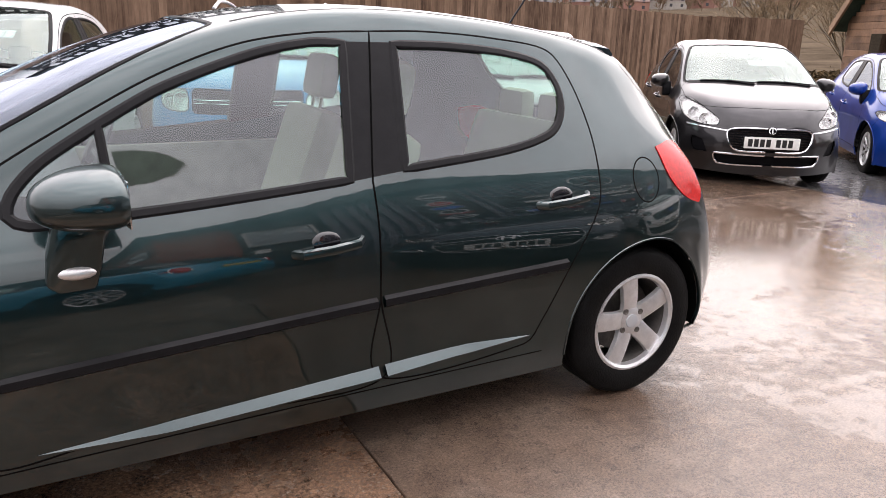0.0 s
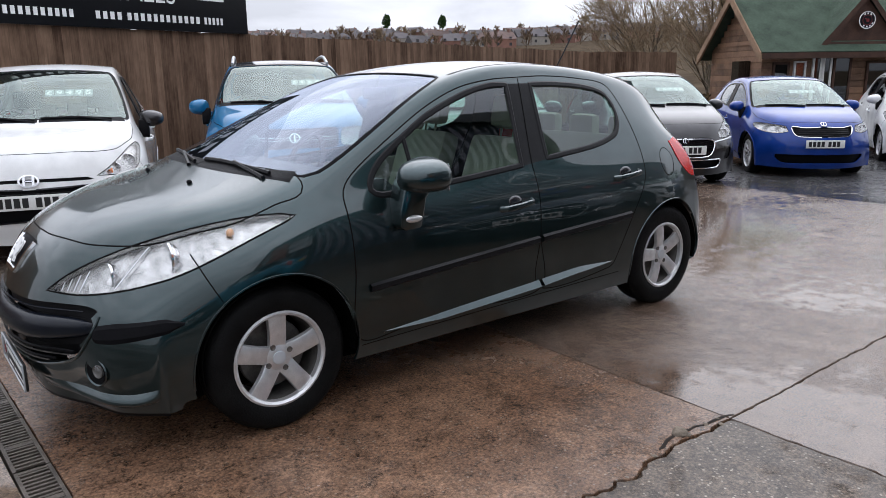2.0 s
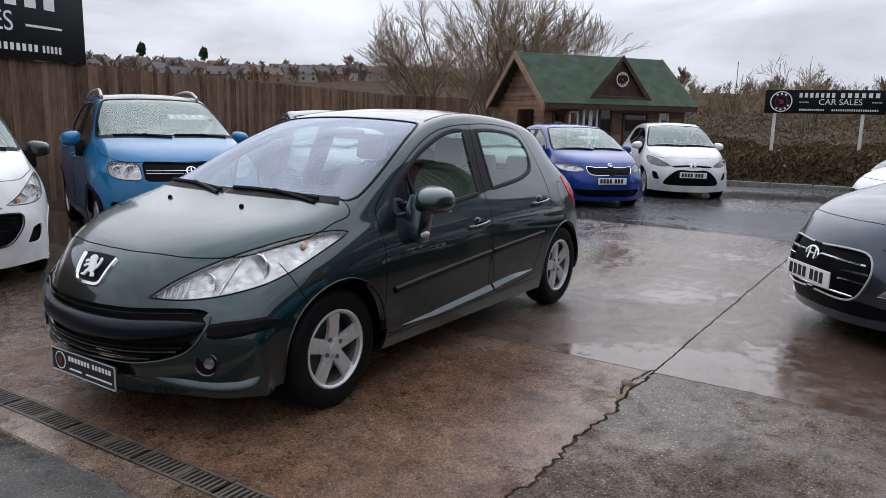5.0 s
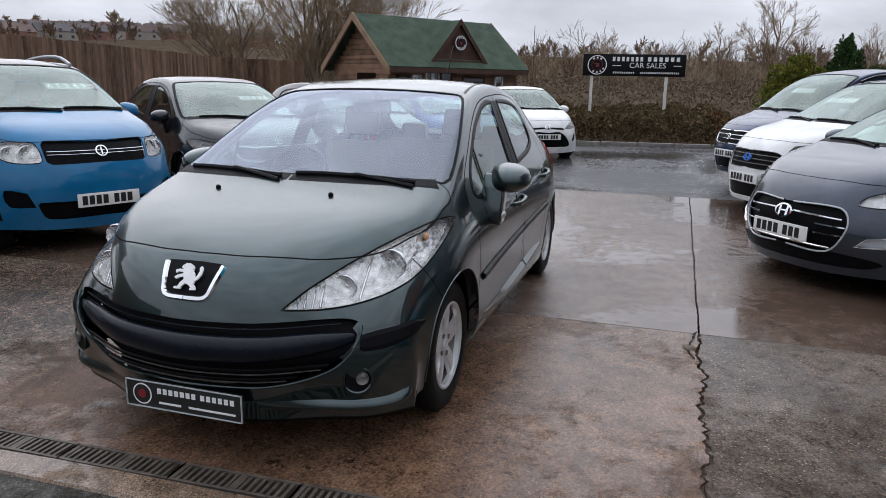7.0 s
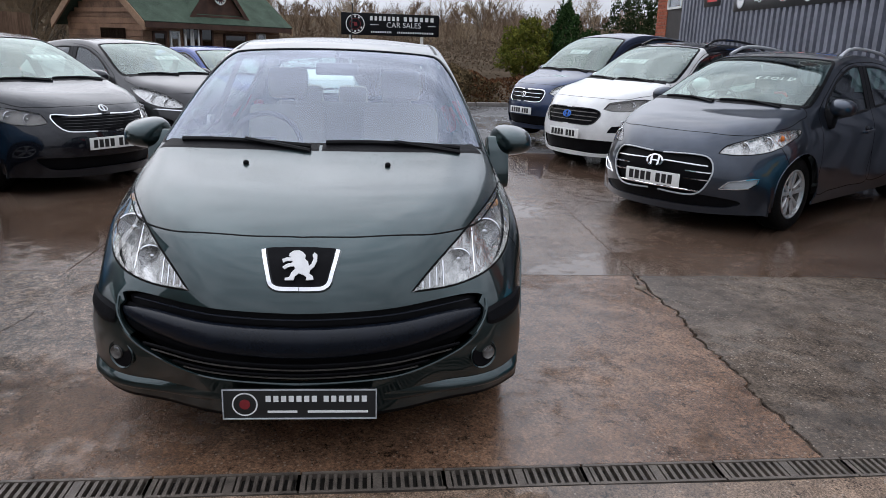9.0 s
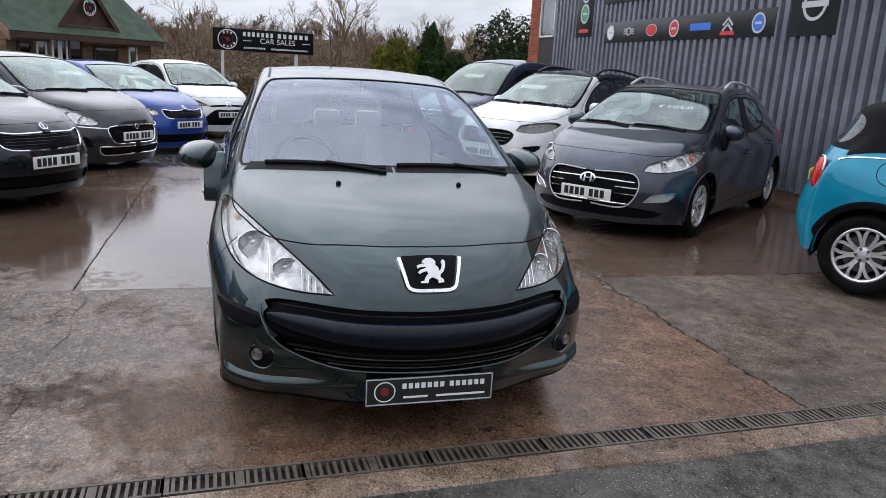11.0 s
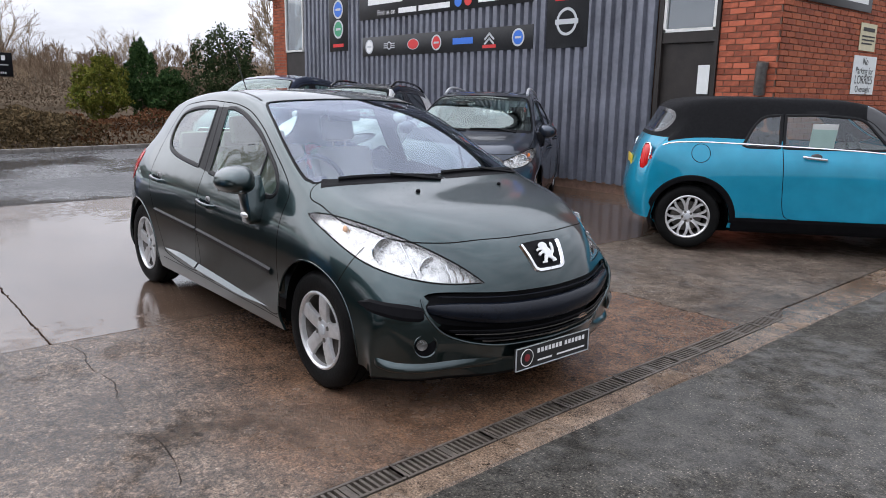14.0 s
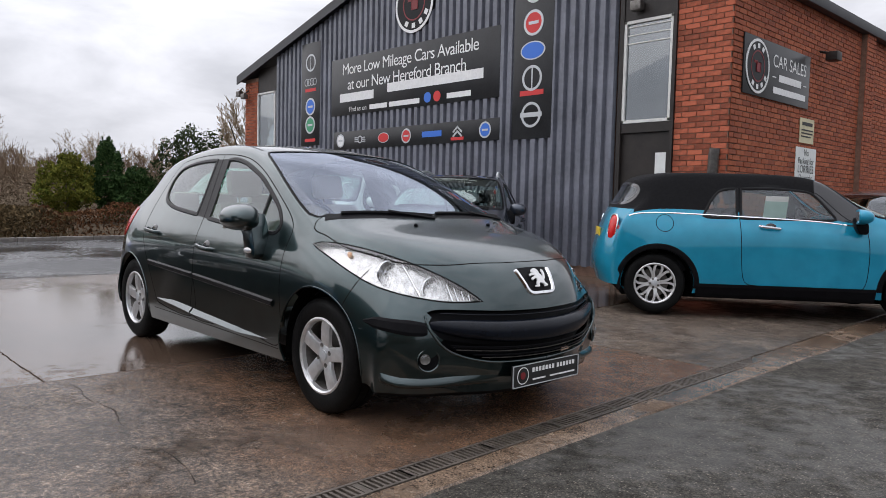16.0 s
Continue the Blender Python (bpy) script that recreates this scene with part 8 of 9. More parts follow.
lathe("round_mark", [(.10, 0), (.10, .004), (0, .004)], RED_INK, w, "round red mark", axis="z", n=24, m=m @ Matrix.Translation((.95, -.46, .002)))


def badge_shape(parent, m, x, y, r, kind):
    """A maker's mark as a plain shape in its colours."""
    mm = m @ Matrix.Translation((x, y, .002))
    bm = bmesh.new()
    if kind in ("ring", "nissan", "volvo"):
        add_lathe(bm, [(r, 0), (r, .005), (r * .80, .005), (r * .80, 0)], "z", 30, mm)
        add_box(bm, -r * 1.1, r * 1.1, -r * .18, r * .18, 0, .006, 0, mm) if kind != "ring" else add_box(bm, -r * .06, r * .06, -r * .8, r * .8, 0, .005, 0, mm)
        part("maker_mark", bm, SILVER_INK, parent, "silver ring mark")
    elif kind in ("blue", "red", "green", "white"):
        mat = {"blue": BLUE_INK, "red": RED_INK, "green": GREEN_INK, "white": WHITE_INK}[kind]
        add_lathe(bm, [(r * .8, 0), (r * .8, .003), (0, .003)], "z", 30, mm)
        part("maker_disc", bm, mat, parent, "coloured disc mark")
        bm = bmesh.new()
        add_lathe(bm, [(r, 0), (r, .005), (r * .80, .005), (r * .80, 0)], "z", 30, mm)
        add_box(bm, -r * .5, r * .5, -r * .12, r * .12, .003, .006, 0, mm)
        part("maker_ring", bm, SILVER_INK, parent, "silver rim")
    elif kind in ("oval_red", "oval_blue"):
        add_lathe(bm, [(r, 0), (r, .004), (0, .004)], "z", 30, mm @ Matrix.Diagonal((1.25, .72, 1, 1)))
        part("maker_oval", bm, SILVER_INK, parent, "pale oval rim")
        bm = bmesh.new()
        add_lathe(bm, [(r * .9, .004), (r * .9, .006), (0, .006)], "z", 30, mm @ Matrix.Diagonal((1.25, .70, 1, 1)))
        part("maker_field", bm, RED_INK if kind == "oval_red" else BLUE_INK, parent, "coloured oval")
    elif kind == "bar_blue":
        add_box(bm, -r * 1.9, r * 1.9, -r * .38, r * .38, 0, .004, 0, mm)
        part("maker_bar", bm, BLUE_INK, parent, "blue bar mark")
    elif kind == "bar_red":
        add_box(bm, -r * 1.2, r * 1.2, -r * .20, r * .20, 0, .004, 0, mm)
        part("maker_bar", bm, RED_INK, parent, "red bar mark")
    elif kind == "wings":
        add_lathe(bm, [(r * .55, 0), (r * .55, .005), (r * .4, .005), (r * .4, 0)], "z", 24, mm)
        for s in (-1, 1):
            for q in range(3):
                add_box(bm, min(s * .5, s * 1.3) * r, max(s * .5, s * 1.3) * r, (q * .28 - .35) * r, (q * .28 - .22) * r, 0, .004, 0, mm)
        part("maker_wings", bm, SILVER_INK, parent, "silver winged mark")
    elif kind == "chevrons":
        for q in (0, .55):
            for s in (-1, 1):
                add_box(bm, -.08 * r, 1.05 * r, -.12 * r, .12 * r, 0, .004, 0, mm @ Matrix.Translation((0, (q + .1) * r, 0)) @ Matrix.Rotation(radians(-40 if s > 0 else 220), 4, "Z"))
        part("maker_chevrons", bm, SILVER_INK, parent, "silver double chevron")
    elif kind == "rings4":
        for q in range(4):
            add_lathe(bm, [(r * .42, 0), (r * .42, .004), (r * .34, .004), (r * .34, 0)], "z", 20, mm @ Matrix.Translation(((q - 1.5) * r * .55, 0, 0)))
        part("maker_rings", bm, SILVER_INK, parent, "four linked silver rings")


w, m = board("makers_strip", -10.50, -5.52, 2.31, 2.70, "dark strip board with a row of car makers' marks")
for x, k in ((-2.23, "white"), (-1.52, "wings"), (-.72, "oval_red"), (.0, "red"), (.75, "bar_blue"), (1.45, "chevrons"), (2.15, "blue")):
    badge_shape(w, m, x, 0 if k != "chevrons" else .0, .145, k)
badge_shape(w, m, 1.45, -.12, .14, "bar_red")
w, m = board("makers_column", -11.85, -11.08, 2.45, 4.80, "tall dark board with car makers' marks")
for y, k in ((.72, "ring"), (.28, "rings4"), (.10, "bar_red"), (-.28, "blue"), (-.70, "green"), (-1.05, "bar_red")):
    badge_shape(w, m, 0, y, .20 if k != "bar_red" else .18, k)
w, m = board("makers_column", -5.24, -4.40, 2.30, 5.05, "tall dark board with car makers' marks")
for y, k in ((1.05, "volvo"), (.52, "red"), (0.07, "oval_blue"), (-.38, "ring"), (-.62, "bar_red"), (-.98, "nissan")):
    badge_shape(w, m, 0, y, .21, k)
w = tagged(new("round_sign"), "round black sign with a white rim high on the gable", "sign")
m = upright((-7.85, SY, 5.04), -90)
lathe("disc_back", [(.56, -.05), (.56, 0), (0, 0)], SIGN_BLACK, w, "black disc", axis="z", n=40, m=m)
emblem(w, m, 0, 0, .54)
w = tagged(new("wall_sign"), "grey sign board with white letters on the brick side wall", "sign")
m = upright((XR + .035, 7.93, 3.19), 0)
bm = bmesh.new()
add_box(bm, -1.13, 1.13, -.40, .40, -.02, 0, .003, m)
part("board", bm, SIGN_GREY, w, "grey board", smooth=True)
emblem(w, m, -.72, 0, .36)
text_mesh("lettering", "CAR SALES", .25, WHITE_INK, m @ Matrix.Translation((.38, .15, .004)), w, "white letters")
for rect in ((-.22, -.10, -.08, -.065), (0.0, .80, -.12, -.02), (.88, 1.0, -.08, -.065), (-.18, .98, -.30, -.21),):
    bars("print_bar", w, m, WHITE_INK, [rect])
w = tagged(new("lorry_notice"), "white notice with black letters on the brick wall", "sign")
m = upright((XR + .022, 9.12, 1.93), 0)
bm = bmesh.new()
add_box(bm, -.40, .40, -.27, .27, -.008, 0, .002, m)
part("board", bm, PAPER, w, "white board")
for s, y, txt in ((.15, .19, "No"), (.14, .06, "Parking for"), (.17, -.07, "LORRIES"), (.13, -.20, "Overnight")):
    text_mesh("lettering", txt, s, INK, m @ Matrix.Translation((0, y, .004)), w, "black letters")
w = tagged(new("cream_notice"), "small cream notice with rows of print on brick wall", "sign")
m = upright((XR + .022, 9.10, 2.46), 0)
CREAM = material("cream_board", (.62, .56, .38), .6, 0, .3, 0, 10, .1)
bm = bmesh.new()
add_box(bm, -.28, .28, -.19, .19, -.008, 0, .002, m)
part("board", bm, CREAM, w, "cream board")
for rect in ((-.2, .2, .08, .13), (-.22, .22, .0, .02), (-.22, .22, -.05, -.03), (-.22, .15, -.10, -.08),):
    bars("print_bar", w, m, INK, [rect], label="dark bars of print")

for ob in list(scene.collection.objects):
    if ob.parent is None and ob.name.split(".")[0] in ("garage_building", "branch_sign", "makers_strip", "makers_column", "round_sign", "wall_sign", "lorry_notice", "cream_notice"):
        ob.location.z = -.12

# ---- log cabin ----
LOG = material("stained_log_boards", (.19, .108, .066), .65, 0, .3, 0, 3, .45, .4, 60, random=.4)
FELT = material("green_roof_felt", (.050, .074, .052), .9, 0, .2, 0, 3, .35, .5, 200)
BARGE = material("pale_barge_timber", (.27, .17, .105), .7, 0, .3, 0, 4, .3)
DARK_WOOD = material("dark_stained_wood", (.060, .030, .020), .6, 0, .3, 0, 4, .4)
cabin = tagged(new("log_cabin"), "brown timber cabin with a green felt roof and small gable", "cabin")
CM = Matrix.Translation((-14.46, -5.28, -.12)) @ Matrix.Rotation(radians(145), 4, "Z")
LX, LY, EZ, RZ = 4.75, 3.40, 2.01, 3.22
ov = .26
for k in range(15):
    z = k * .142
    bm = bmesh.new()
    add_box(bm, ov - .10, LX - ov + .10, ov, ov + .05, z, z + .139, .012, CM)
    part("log_board", bm, LOG, cabin)
    for x in (ov, LX - ov - .05):
        bm = bmesh.new()
        add_box(bm, x, x + .05, ov + .055, LY - ov + .1, z, z + .139, .012, CM)
        part("log_board", bm, LOG, cabin)
for k in range(12):
    z = 15 * .142 + k * .142 - .06
    half = (LY / 2 - ov) * max(0, (RZ - .12 - z) / (RZ - EZ))
    if half < .08:
        break
    for x in (ov, LX - ov - .05):
        bm = bmesh.new()
        add_box(bm, x, x + .05, LY / 2 - half, LY / 2 + half, z, z + .139, .012, CM)
        part("log_board", bm, LOG, cabin)
bm = bmesh.new()
add_box(bm, ov, LX - ov, LY - ov - .05, LY - ov, 0, EZ, 0, CM)
part("back_wall", bm, LOG, cabin)
for y0, z0, y1, z1, lab in ((-.03, EZ - .15, LY / 2, RZ, "front"), (LY + .03, EZ - .15, LY / 2, RZ, "back")):
    bm = bmesh.new()
    d = Vector((0, y1 - y0, z1 - z0)).normalized()
    nrm = Vector((0, -d.z, d.y)) if y0 < y1 else Vector((0, d.z, d.y))
    c = [Vector((x, y, z)) for x, y, z in ((-.02, y0, z0), (LX + .02, y0, z0), (LX + .02, y1, z1), (-.02, y1, z1))]
    lo, hi = [bm.verts.new(CM @ p) for p in c], [bm.verts.new(CM @ (p + nrm * .07)) for p in c]
    bm.faces.new(lo[::-1])
    bm.faces.new(hi)
    for i in range(4):
        bm.faces.new((lo[i], lo[(i + 1) % 4], hi[(i + 1) % 4], hi[i]))
    part("roof_slope", bm, FELT, cabin, "green mineral felt roof slope")
for x in (-.05, LX + .0):
    for y0, y1 in ((-.05, LY / 2), (LY + .05, LY / 2)):
        bm = bmesh.new()
        a, b = Vector((x, y0, EZ - .18)), Vector((x, y1, RZ))
        vs = [bm.verts.new(CM @ (p + Vector((dx, 0, dz)))) for p, dz in ((a, -.12), (b, -.12), (b, .08), (a, .08)) for dx in (0, .05)]
        q = [vs[0::2], vs[1::2]]
        bm.faces.new(q[0])
        bm.faces.new(q[1][::-1])
        for i in range(4):
            bm.faces.new((q[0][i], q[0][(i + 1) % 4], q[1][(i + 1) % 4], q[1][i]))
        part("barge_board", bm, BARGE, cabin, "pale barge board")
bm = bmesh.new()
add_box(bm, 0, LX, -.06, -.02, EZ - .24, EZ - .10, .005, CM)
part("fascia", bm, DARK_WOOD, cabin, "dark fascia")
# small gable on the roof
dc, dw, dz0, dz1 = 2.36, .86, EZ + .09, RZ - .14
bm = bmesh.new()
f = [bm.verts.new(CM @ Vector(p)) for p in ((dc - dw, .22, dz0), (dc + dw, .22, dz0), (dc, .22, dz1))]
bm.faces.new(f)
part("gable_face", bm, DARK_WOOD, cabin, "dark boarded gable")
for s in (-1, 1):
    bm = bmesh.new()
    vs = [bm.verts.new(CM @ Vector(p)) for p in ((dc + s * dw * 1.1, .14, dz0 - .02), (dc, .14, dz1 + .08), (dc, LY / 2, dz1 + .08), (dc + s * dw * 1.1, .35, dz0 - .02))]
    bm.faces.new(vs)
    part("gable_roof", bm, FELT, cabin, "green felt")
    bm = bmesh.new()
    vs = [bm.verts.new(CM @ Vector(p)) for p in ((dc + s * dw * 1.16, .10, dz0 - .07), (dc, .10, dz1 + .12), (dc, .10, dz1 - .03), (dc + s * dw * .98, .10, dz0 - .07))]
    bm.faces.new(vs)
    part("gable_trim", bm, DARK_WOOD, cabin, "dark gable trim")
bm = bmesh.new()
add_box(bm, dc - dw, dc + dw, .12, .20, dz0 - .08, dz0 + .02, 0, CM)
part("gable_sill", bm, DARK_WOOD, cabin, "dark sill")
gm = CM @ Matrix.Translation((dc, .10, (dz0 * .52 + dz1 * .48))) @ Matrix.Rotation(radians(90), 4, "X")
emblem(cabin, gm, 0, 0, .18)


def cabin_window(x0, x1, z0, z1, mat, y=None, frame=.05, fm=None):
    w = new("window")
    w.parent = cabin
    y = ov - .03 if y is None else y
    bm = bmesh.new()
    for a, b, c, d in ((x0, x1, z0, z0 + frame), (x0, x1, z1 - frame, z1), (x0, x0 + frame, z0, z1), (x1 - frame, x1, z0, z1)):
        add_box(bm, a, b, y - .02, y + .03, c, d, 0, CM)
    part("window_frame", bm, fm or DARK_WOOD, w, "timber frame")
    bm = bmesh.new()
    add_box(bm, x0 + frame, x1 - frame, y + .0, y + .01, z0 + frame, z1 - frame, 0, CM)
    part("pane", bm, mat, w, "pane")


cabin_window(.40, .78, .90, 1.70, DARK_GLASS)
cabin_window(.88, 1.16, .90, 1.72, PANE, None, .04, FRAME_WHITE)
cabin_window(1.30, 1.52, .05, 1.84, DARK_GLASS, None, .05, FRAME_WHITE)
cabin_window(1.53, 1.75, .05, 1.84, DARK_GLASS, None, .05, FRAME_WHITE)
cabin_window(1.78, 2.20, .05, 1.84, DARK_GLASS)
cabin_window(2.55, 3.35, .85, 1.70, DARK_GLASS)
cabin_window(3.72, 4.02, .88, 1.74, PANE, None, .04, FRAME_WHITE)
bm = bmesh.new()
add_box(bm, ov - .04, ov - .01, 1.0, 1.9, .75, 1.75, 0, CM)
part("side_window", bm, DARK_GLASS, cabin, "dark side window")

# ---- trees ----
BARK = material("winter_bark", (.16, .130, .098), .9, 0, .2, 0, 4, .4)
TWIG = material("bare_twigs", (.27, .20, .13), .9, 0, .2, 0, 3, .35)


def branch_tree(seed, height, levels, spread, lean=0.0, trunk_r=.14, forks=3, first=.28):
    """Limbs and twigs of a bare winter tree: lists of (points, radius, taper) by thickness."""
    r = random.Random(seed)
    thick, thin = [], []

    def grow(p, d, length, rad, level):
        pts = [p]
        cur, dr = p.copy(), d.copy()
        n = 3 if level < levels else 2
        for i in range(n):
            dr = (dr + Vector((r.uniform(-.16, .16), r.uniform(-.16, .16), r.uniform(-.05, .12)))).normalized()
            cur = cur + dr * (length / n)
            pts.append(cur.copy())
        (thick if level < 2 else thin).append((pts, rad, .6))
        if level >= levels:
            return
        k = forks + (1 if level == 0 else 0) + r.randint(0, 1)
        for i in range(k):
            f = first + (1 - first) * (i + r.uniform(.1, .9)) / k if level == 0 else .25 + .75 * (i + r.uniform(.2, .9)) / k
            j = min(n - 1, int(f * n))
            q = pts[j].lerp(pts[j + 1], f * n - j)
            a, tilt = r.uniform(0, 2 * math.pi), spread * r.uniform(.6, 1.25)
            side = dr.orthogonal().normalized()
            side.rotate(Matrix.Rotation(a, 3, dr))
            nd = (dr * math.cos(tilt) + side * math.sin(tilt)).normalized()
            nd.z = nd.z * .85 + .16
            grow(q, nd.normalized(), length * r.uniform(.50, .72), rad * .50, level + 1)

    grow(Vector((0, 0, -.2)), Vector((lean, 0, 1)).normalized(), height * .55, trunk_r, 0)
    return thick, thin


def tri_tubes(items, n, least=.0):
    verts, faces = [], []
    for pts, rad, taper in items:
        prev = None
        for i, p in enumerate(pts):
            d = (pts[min(i + 1, len(pts) - 1)] - pts[max(0, i - 1)]).normalized()
            a = d.orthogonal().normalized()
            b = d.cross(a)
            rr = max(least, rad * (1 + (taper - 1) * i / (len(pts) - 1)))
            k = len(verts)
            for q in range(n):
                w = 2 * math.pi * q / n
                verts.append(p + a * (rr * math.cos(w)) + b * (rr * math.sin(w)))
            if prev is not None:
                for q in range(n):
                    faces.append((prev + q, prev + (q + 1) % n, k + (q + 1) % n, k + q))
            prev = k
    return verts, faces


def bare_tree(name, label, seed, height, levels=5, spread=.62, trunk_r=.14, forks=3, twig=.006, first=.28, stems=1):
    root = tagged(new(name), label, "tree", "bare trees")
    thick, thin = branch_tree(seed, height, levels, spread, 0, trunk_r, forks, first)
    for k in range(1, stems):
        t2, s2 = branch_tree(seed + 100 * k, height * (.75 + .3 * random.Random(seed + k).random()), levels, spread, .5 * math.sin(k * 2.4), trunk_r * .8, forks, first)
        turn = Matrix.Rotation(k * 2.1, 3, "Z")
        thick += [([turn @ p + Vector((.25 * math.cos(k * 2), .25 * math.sin(k * 2), 0)) for p in ps], a, b) for ps, a, b in t2]
        thin += [([turn @ p + Vector((.25 * math.cos(k * 2), .25 * math.sin(k * 2), 0)) for p in ps], a, b) for ps, a, b in s2]
    tall = max(p.z for ps, _, _ in thick + thin for p in ps)
    thick = [([p * (height / tall) for p in ps], a, b) for ps, a, b in thick]
    thin = [([p * (height / tall) for p in ps], a, b) for ps, a, b in thin]
    v, f = tri_tubes(thick, 6)
    mesh_part("trunk", v, f, BARK, root, "grey-brown trunk and limbs")
    v, f = tri_tubes(thin, 3, twig)
    mesh_part("crown", v, f, TWIG, root, "bare twigs")
    return root


def put(ob, x, y, turn=0, size=1.0, dz=0.0):
    ob.matrix_basis = Matrix.Translation((x, y, terrain(x, y) + dz)) @ Matrix.Rotation(radians(turn), 4, "Z") @ Matrix.Diagonal((size, size, size, 1))
    return ob


def put_copy(src, x, y, turn, size, dz=0.0):
    c = copy_thing(src, Matrix.Identity(4))
    return put(c, x, y, turn, size, dz)


def put_seen(src, tall, azimuth, distance, top, turn):
    """A copy in a direction from the yard's front, its top at that elevation."""
    x, y = 3.0 + distance * math.cos(radians(azimuth)), .3 + distance * math.sin(radians(azimuth))
    size = (1.42 + distance * math.tan(radians(top)) - terrain(x, y)) / tall
    return put_copy(src, x, y, turn, size)


big_tree = put(bare_tree("bare_tree", "large bare many-stemmed tree behind the cabin", 3, 9.5, 5, .50, .10, 3, .008, .10, 6), -25.0, -13.2, 20)
tree_a = put(bare_tree("bare_tree", "slender bare winter tree", 11, 7.0, 6, .50, .12, 3, .010, .25), -25.5, 12.9, 0)
tree_b = put(bare_tree("bare_tree", "bare spreading winter tree", 23, 10.0, 5, .55, .17, 3, .013, .2), -66, 8.6, 0, .8)
shrub = put(bare_tree("bare_shrub", "tangled bare brown shrub", 31, 4.2, 4, .70, .04, 3, .008, .05, 3), -34, -2, 0)
shrub["category"] = "shrub"
put_copy(big_tree, -24.0, -10.2, 140, .80)
put_copy(big_tree, -30.0, -19.5, 250, .9)
put_copy(big_tree, -23.0, -11.8, 80, .62)
rnd = random.Random(77)
for azimuth, distance, top in ((176.4, 66, 4.6), (173.4, 64, 5.0), (171.2, 70, 4.4), (166.6, 62, 4.3), (165.2, 58, 4.2), (160.6, 60, 4.2), (158.0, 52, 4.0), (163.0, 64, 3.6), (152.0, 46, 4.6), (149.0, 50, 5.0),
                               (186.5, 80, 3.0), (189.5, 80, 3.3), (181.5, 84, 3.1), (169.0, 76, 3.0), (193.5, 80, 3.4), (178.4, 84, 3.2)):
    put_seen(tree_b, 10.0, azimuth, distance, top, rnd.uniform(0, 360))
for k in range(40):
    a = radians(138 + k * 1.55 + rnd.uniform(-.6, .6))
    d = rnd.uniform(36, 66)
    put_copy(shrub, d * math.cos(a), d * math.sin(a), rnd.uniform(0, 360), rnd.uniform(.45, .75))

# ---- leaves: hedge, evergreens ----


def leaf_material(name, lo, hi):
    m = material(name, lo, .9, 0, .08)
    t = m.node_tree
    g = t.nodes.new("ShaderNodeNewGeometry")
    r = t.nodes.new("ShaderNodeValToRGB")
    r.color_ramp.elements[0].color, r.color_ramp.elements[1].color = (*lo, 1), (*hi, 1)
    t.links.new(g.outputs["Random Per Island"], r.inputs[0])
    t.links.new(r.outputs[0], t.nodes["Principled BSDF"].inputs["Base Color"])
    return m


CONIFER = leaf_material("dark_conifer_leaves", (.014, .036, .012), (.055, .10, .032))
GOLDEN = leaf_material("golden_conifer_leaves", (.05, .075, .012), (.20, .19, .035))
IVY = leaf_material("ivy_leaves", (.016, .030, .012), (.060, .080, .034))
BRAMBLE = leaf_material("bramble_leaves", (.040, .031, .017), (.165, .115, .060))
HEDGE = leaf_material("brown_hedge_leaves", (.045, .020, .010), (.16, .075, .035))
FAR_WOOD = leaf_material("far_winter_wood", (.115, .080, .054), (.20, .142, .098))
THICKET = leaf_material("thicket_leaves", (.095, .070, .048), (.18, .132, .092))


def leaf_cloud(name, n, shape, size, mat, parent=None, seed=0, label=""):
    """Many small bent leaves; shape(random) gives a place."""
    r = random.Random(seed)
    verts, faces = [], []
    for _ in range(n):
        p = shape(r)
        if p is None:
            continue
        d = Vector((r.gauss(0, 1), r.gauss(0, 1), r.gauss(0, .7))).normalized()
        s = d.orthogonal().normalized()
        s.rotate(Matrix.Rotation(r.uniform(0, 6.28), 3, d))
        u = d.cross(s)
        q = size * r.uniform(.6, 1.4)
        k = len(verts)
        verts += [p - s * q * .9, p + u * q * .4 + d * q * .2, p + s * q * .9, p - u * q * .4 + d * q * .2]
        faces += [(k, k + 1, k + 2), (k, k + 2, k + 3)]
    return mesh_part(name, verts, faces, mat, parent, label, smooth=False)


def lumpy(cx, cy, cz, rx, ry, rz, seed, taper=0.0):
    def shape(r):
        d = Vector((r.gauss(0, 1), r.gauss(0, 1), r.gauss(0, 1))).normalized()
        k = .72 + .5 * noise.noise(Vector((d.x * 1.8 + seed, d.y * 1.8, d.z * 1.8))) + .25 * noise.noise(Vector((d.x * 5 + seed, d.y * 5, d.z * 5)))
        k *= r.uniform(.62, 1.0) ** .35
        h = (d.z * k + 1) / 2
        w = 1 - taper * h
        return Vector((cx + d.x * rx * k * w, cy + d.y * ry * k * w, cz + d.z * rz * k))
    return shape


def evergreen(name, label, x, y, h, w, mat, seed, taper=.55):
    t = tagged(new(name), label, "tree")
    z = terrain(x, y)
    tube("trunk", [(x, y, z - .2), (x, y, z + h * .7)], .10, BARK, t, "trunk", 8, 1, .4)
    leaf_cloud("crown", 7000, lumpy(x, y, z + h * .52, w / 2, w / 2, h * .52, seed, taper), .075, mat, t, seed, "dense leaves with an uneven outline")


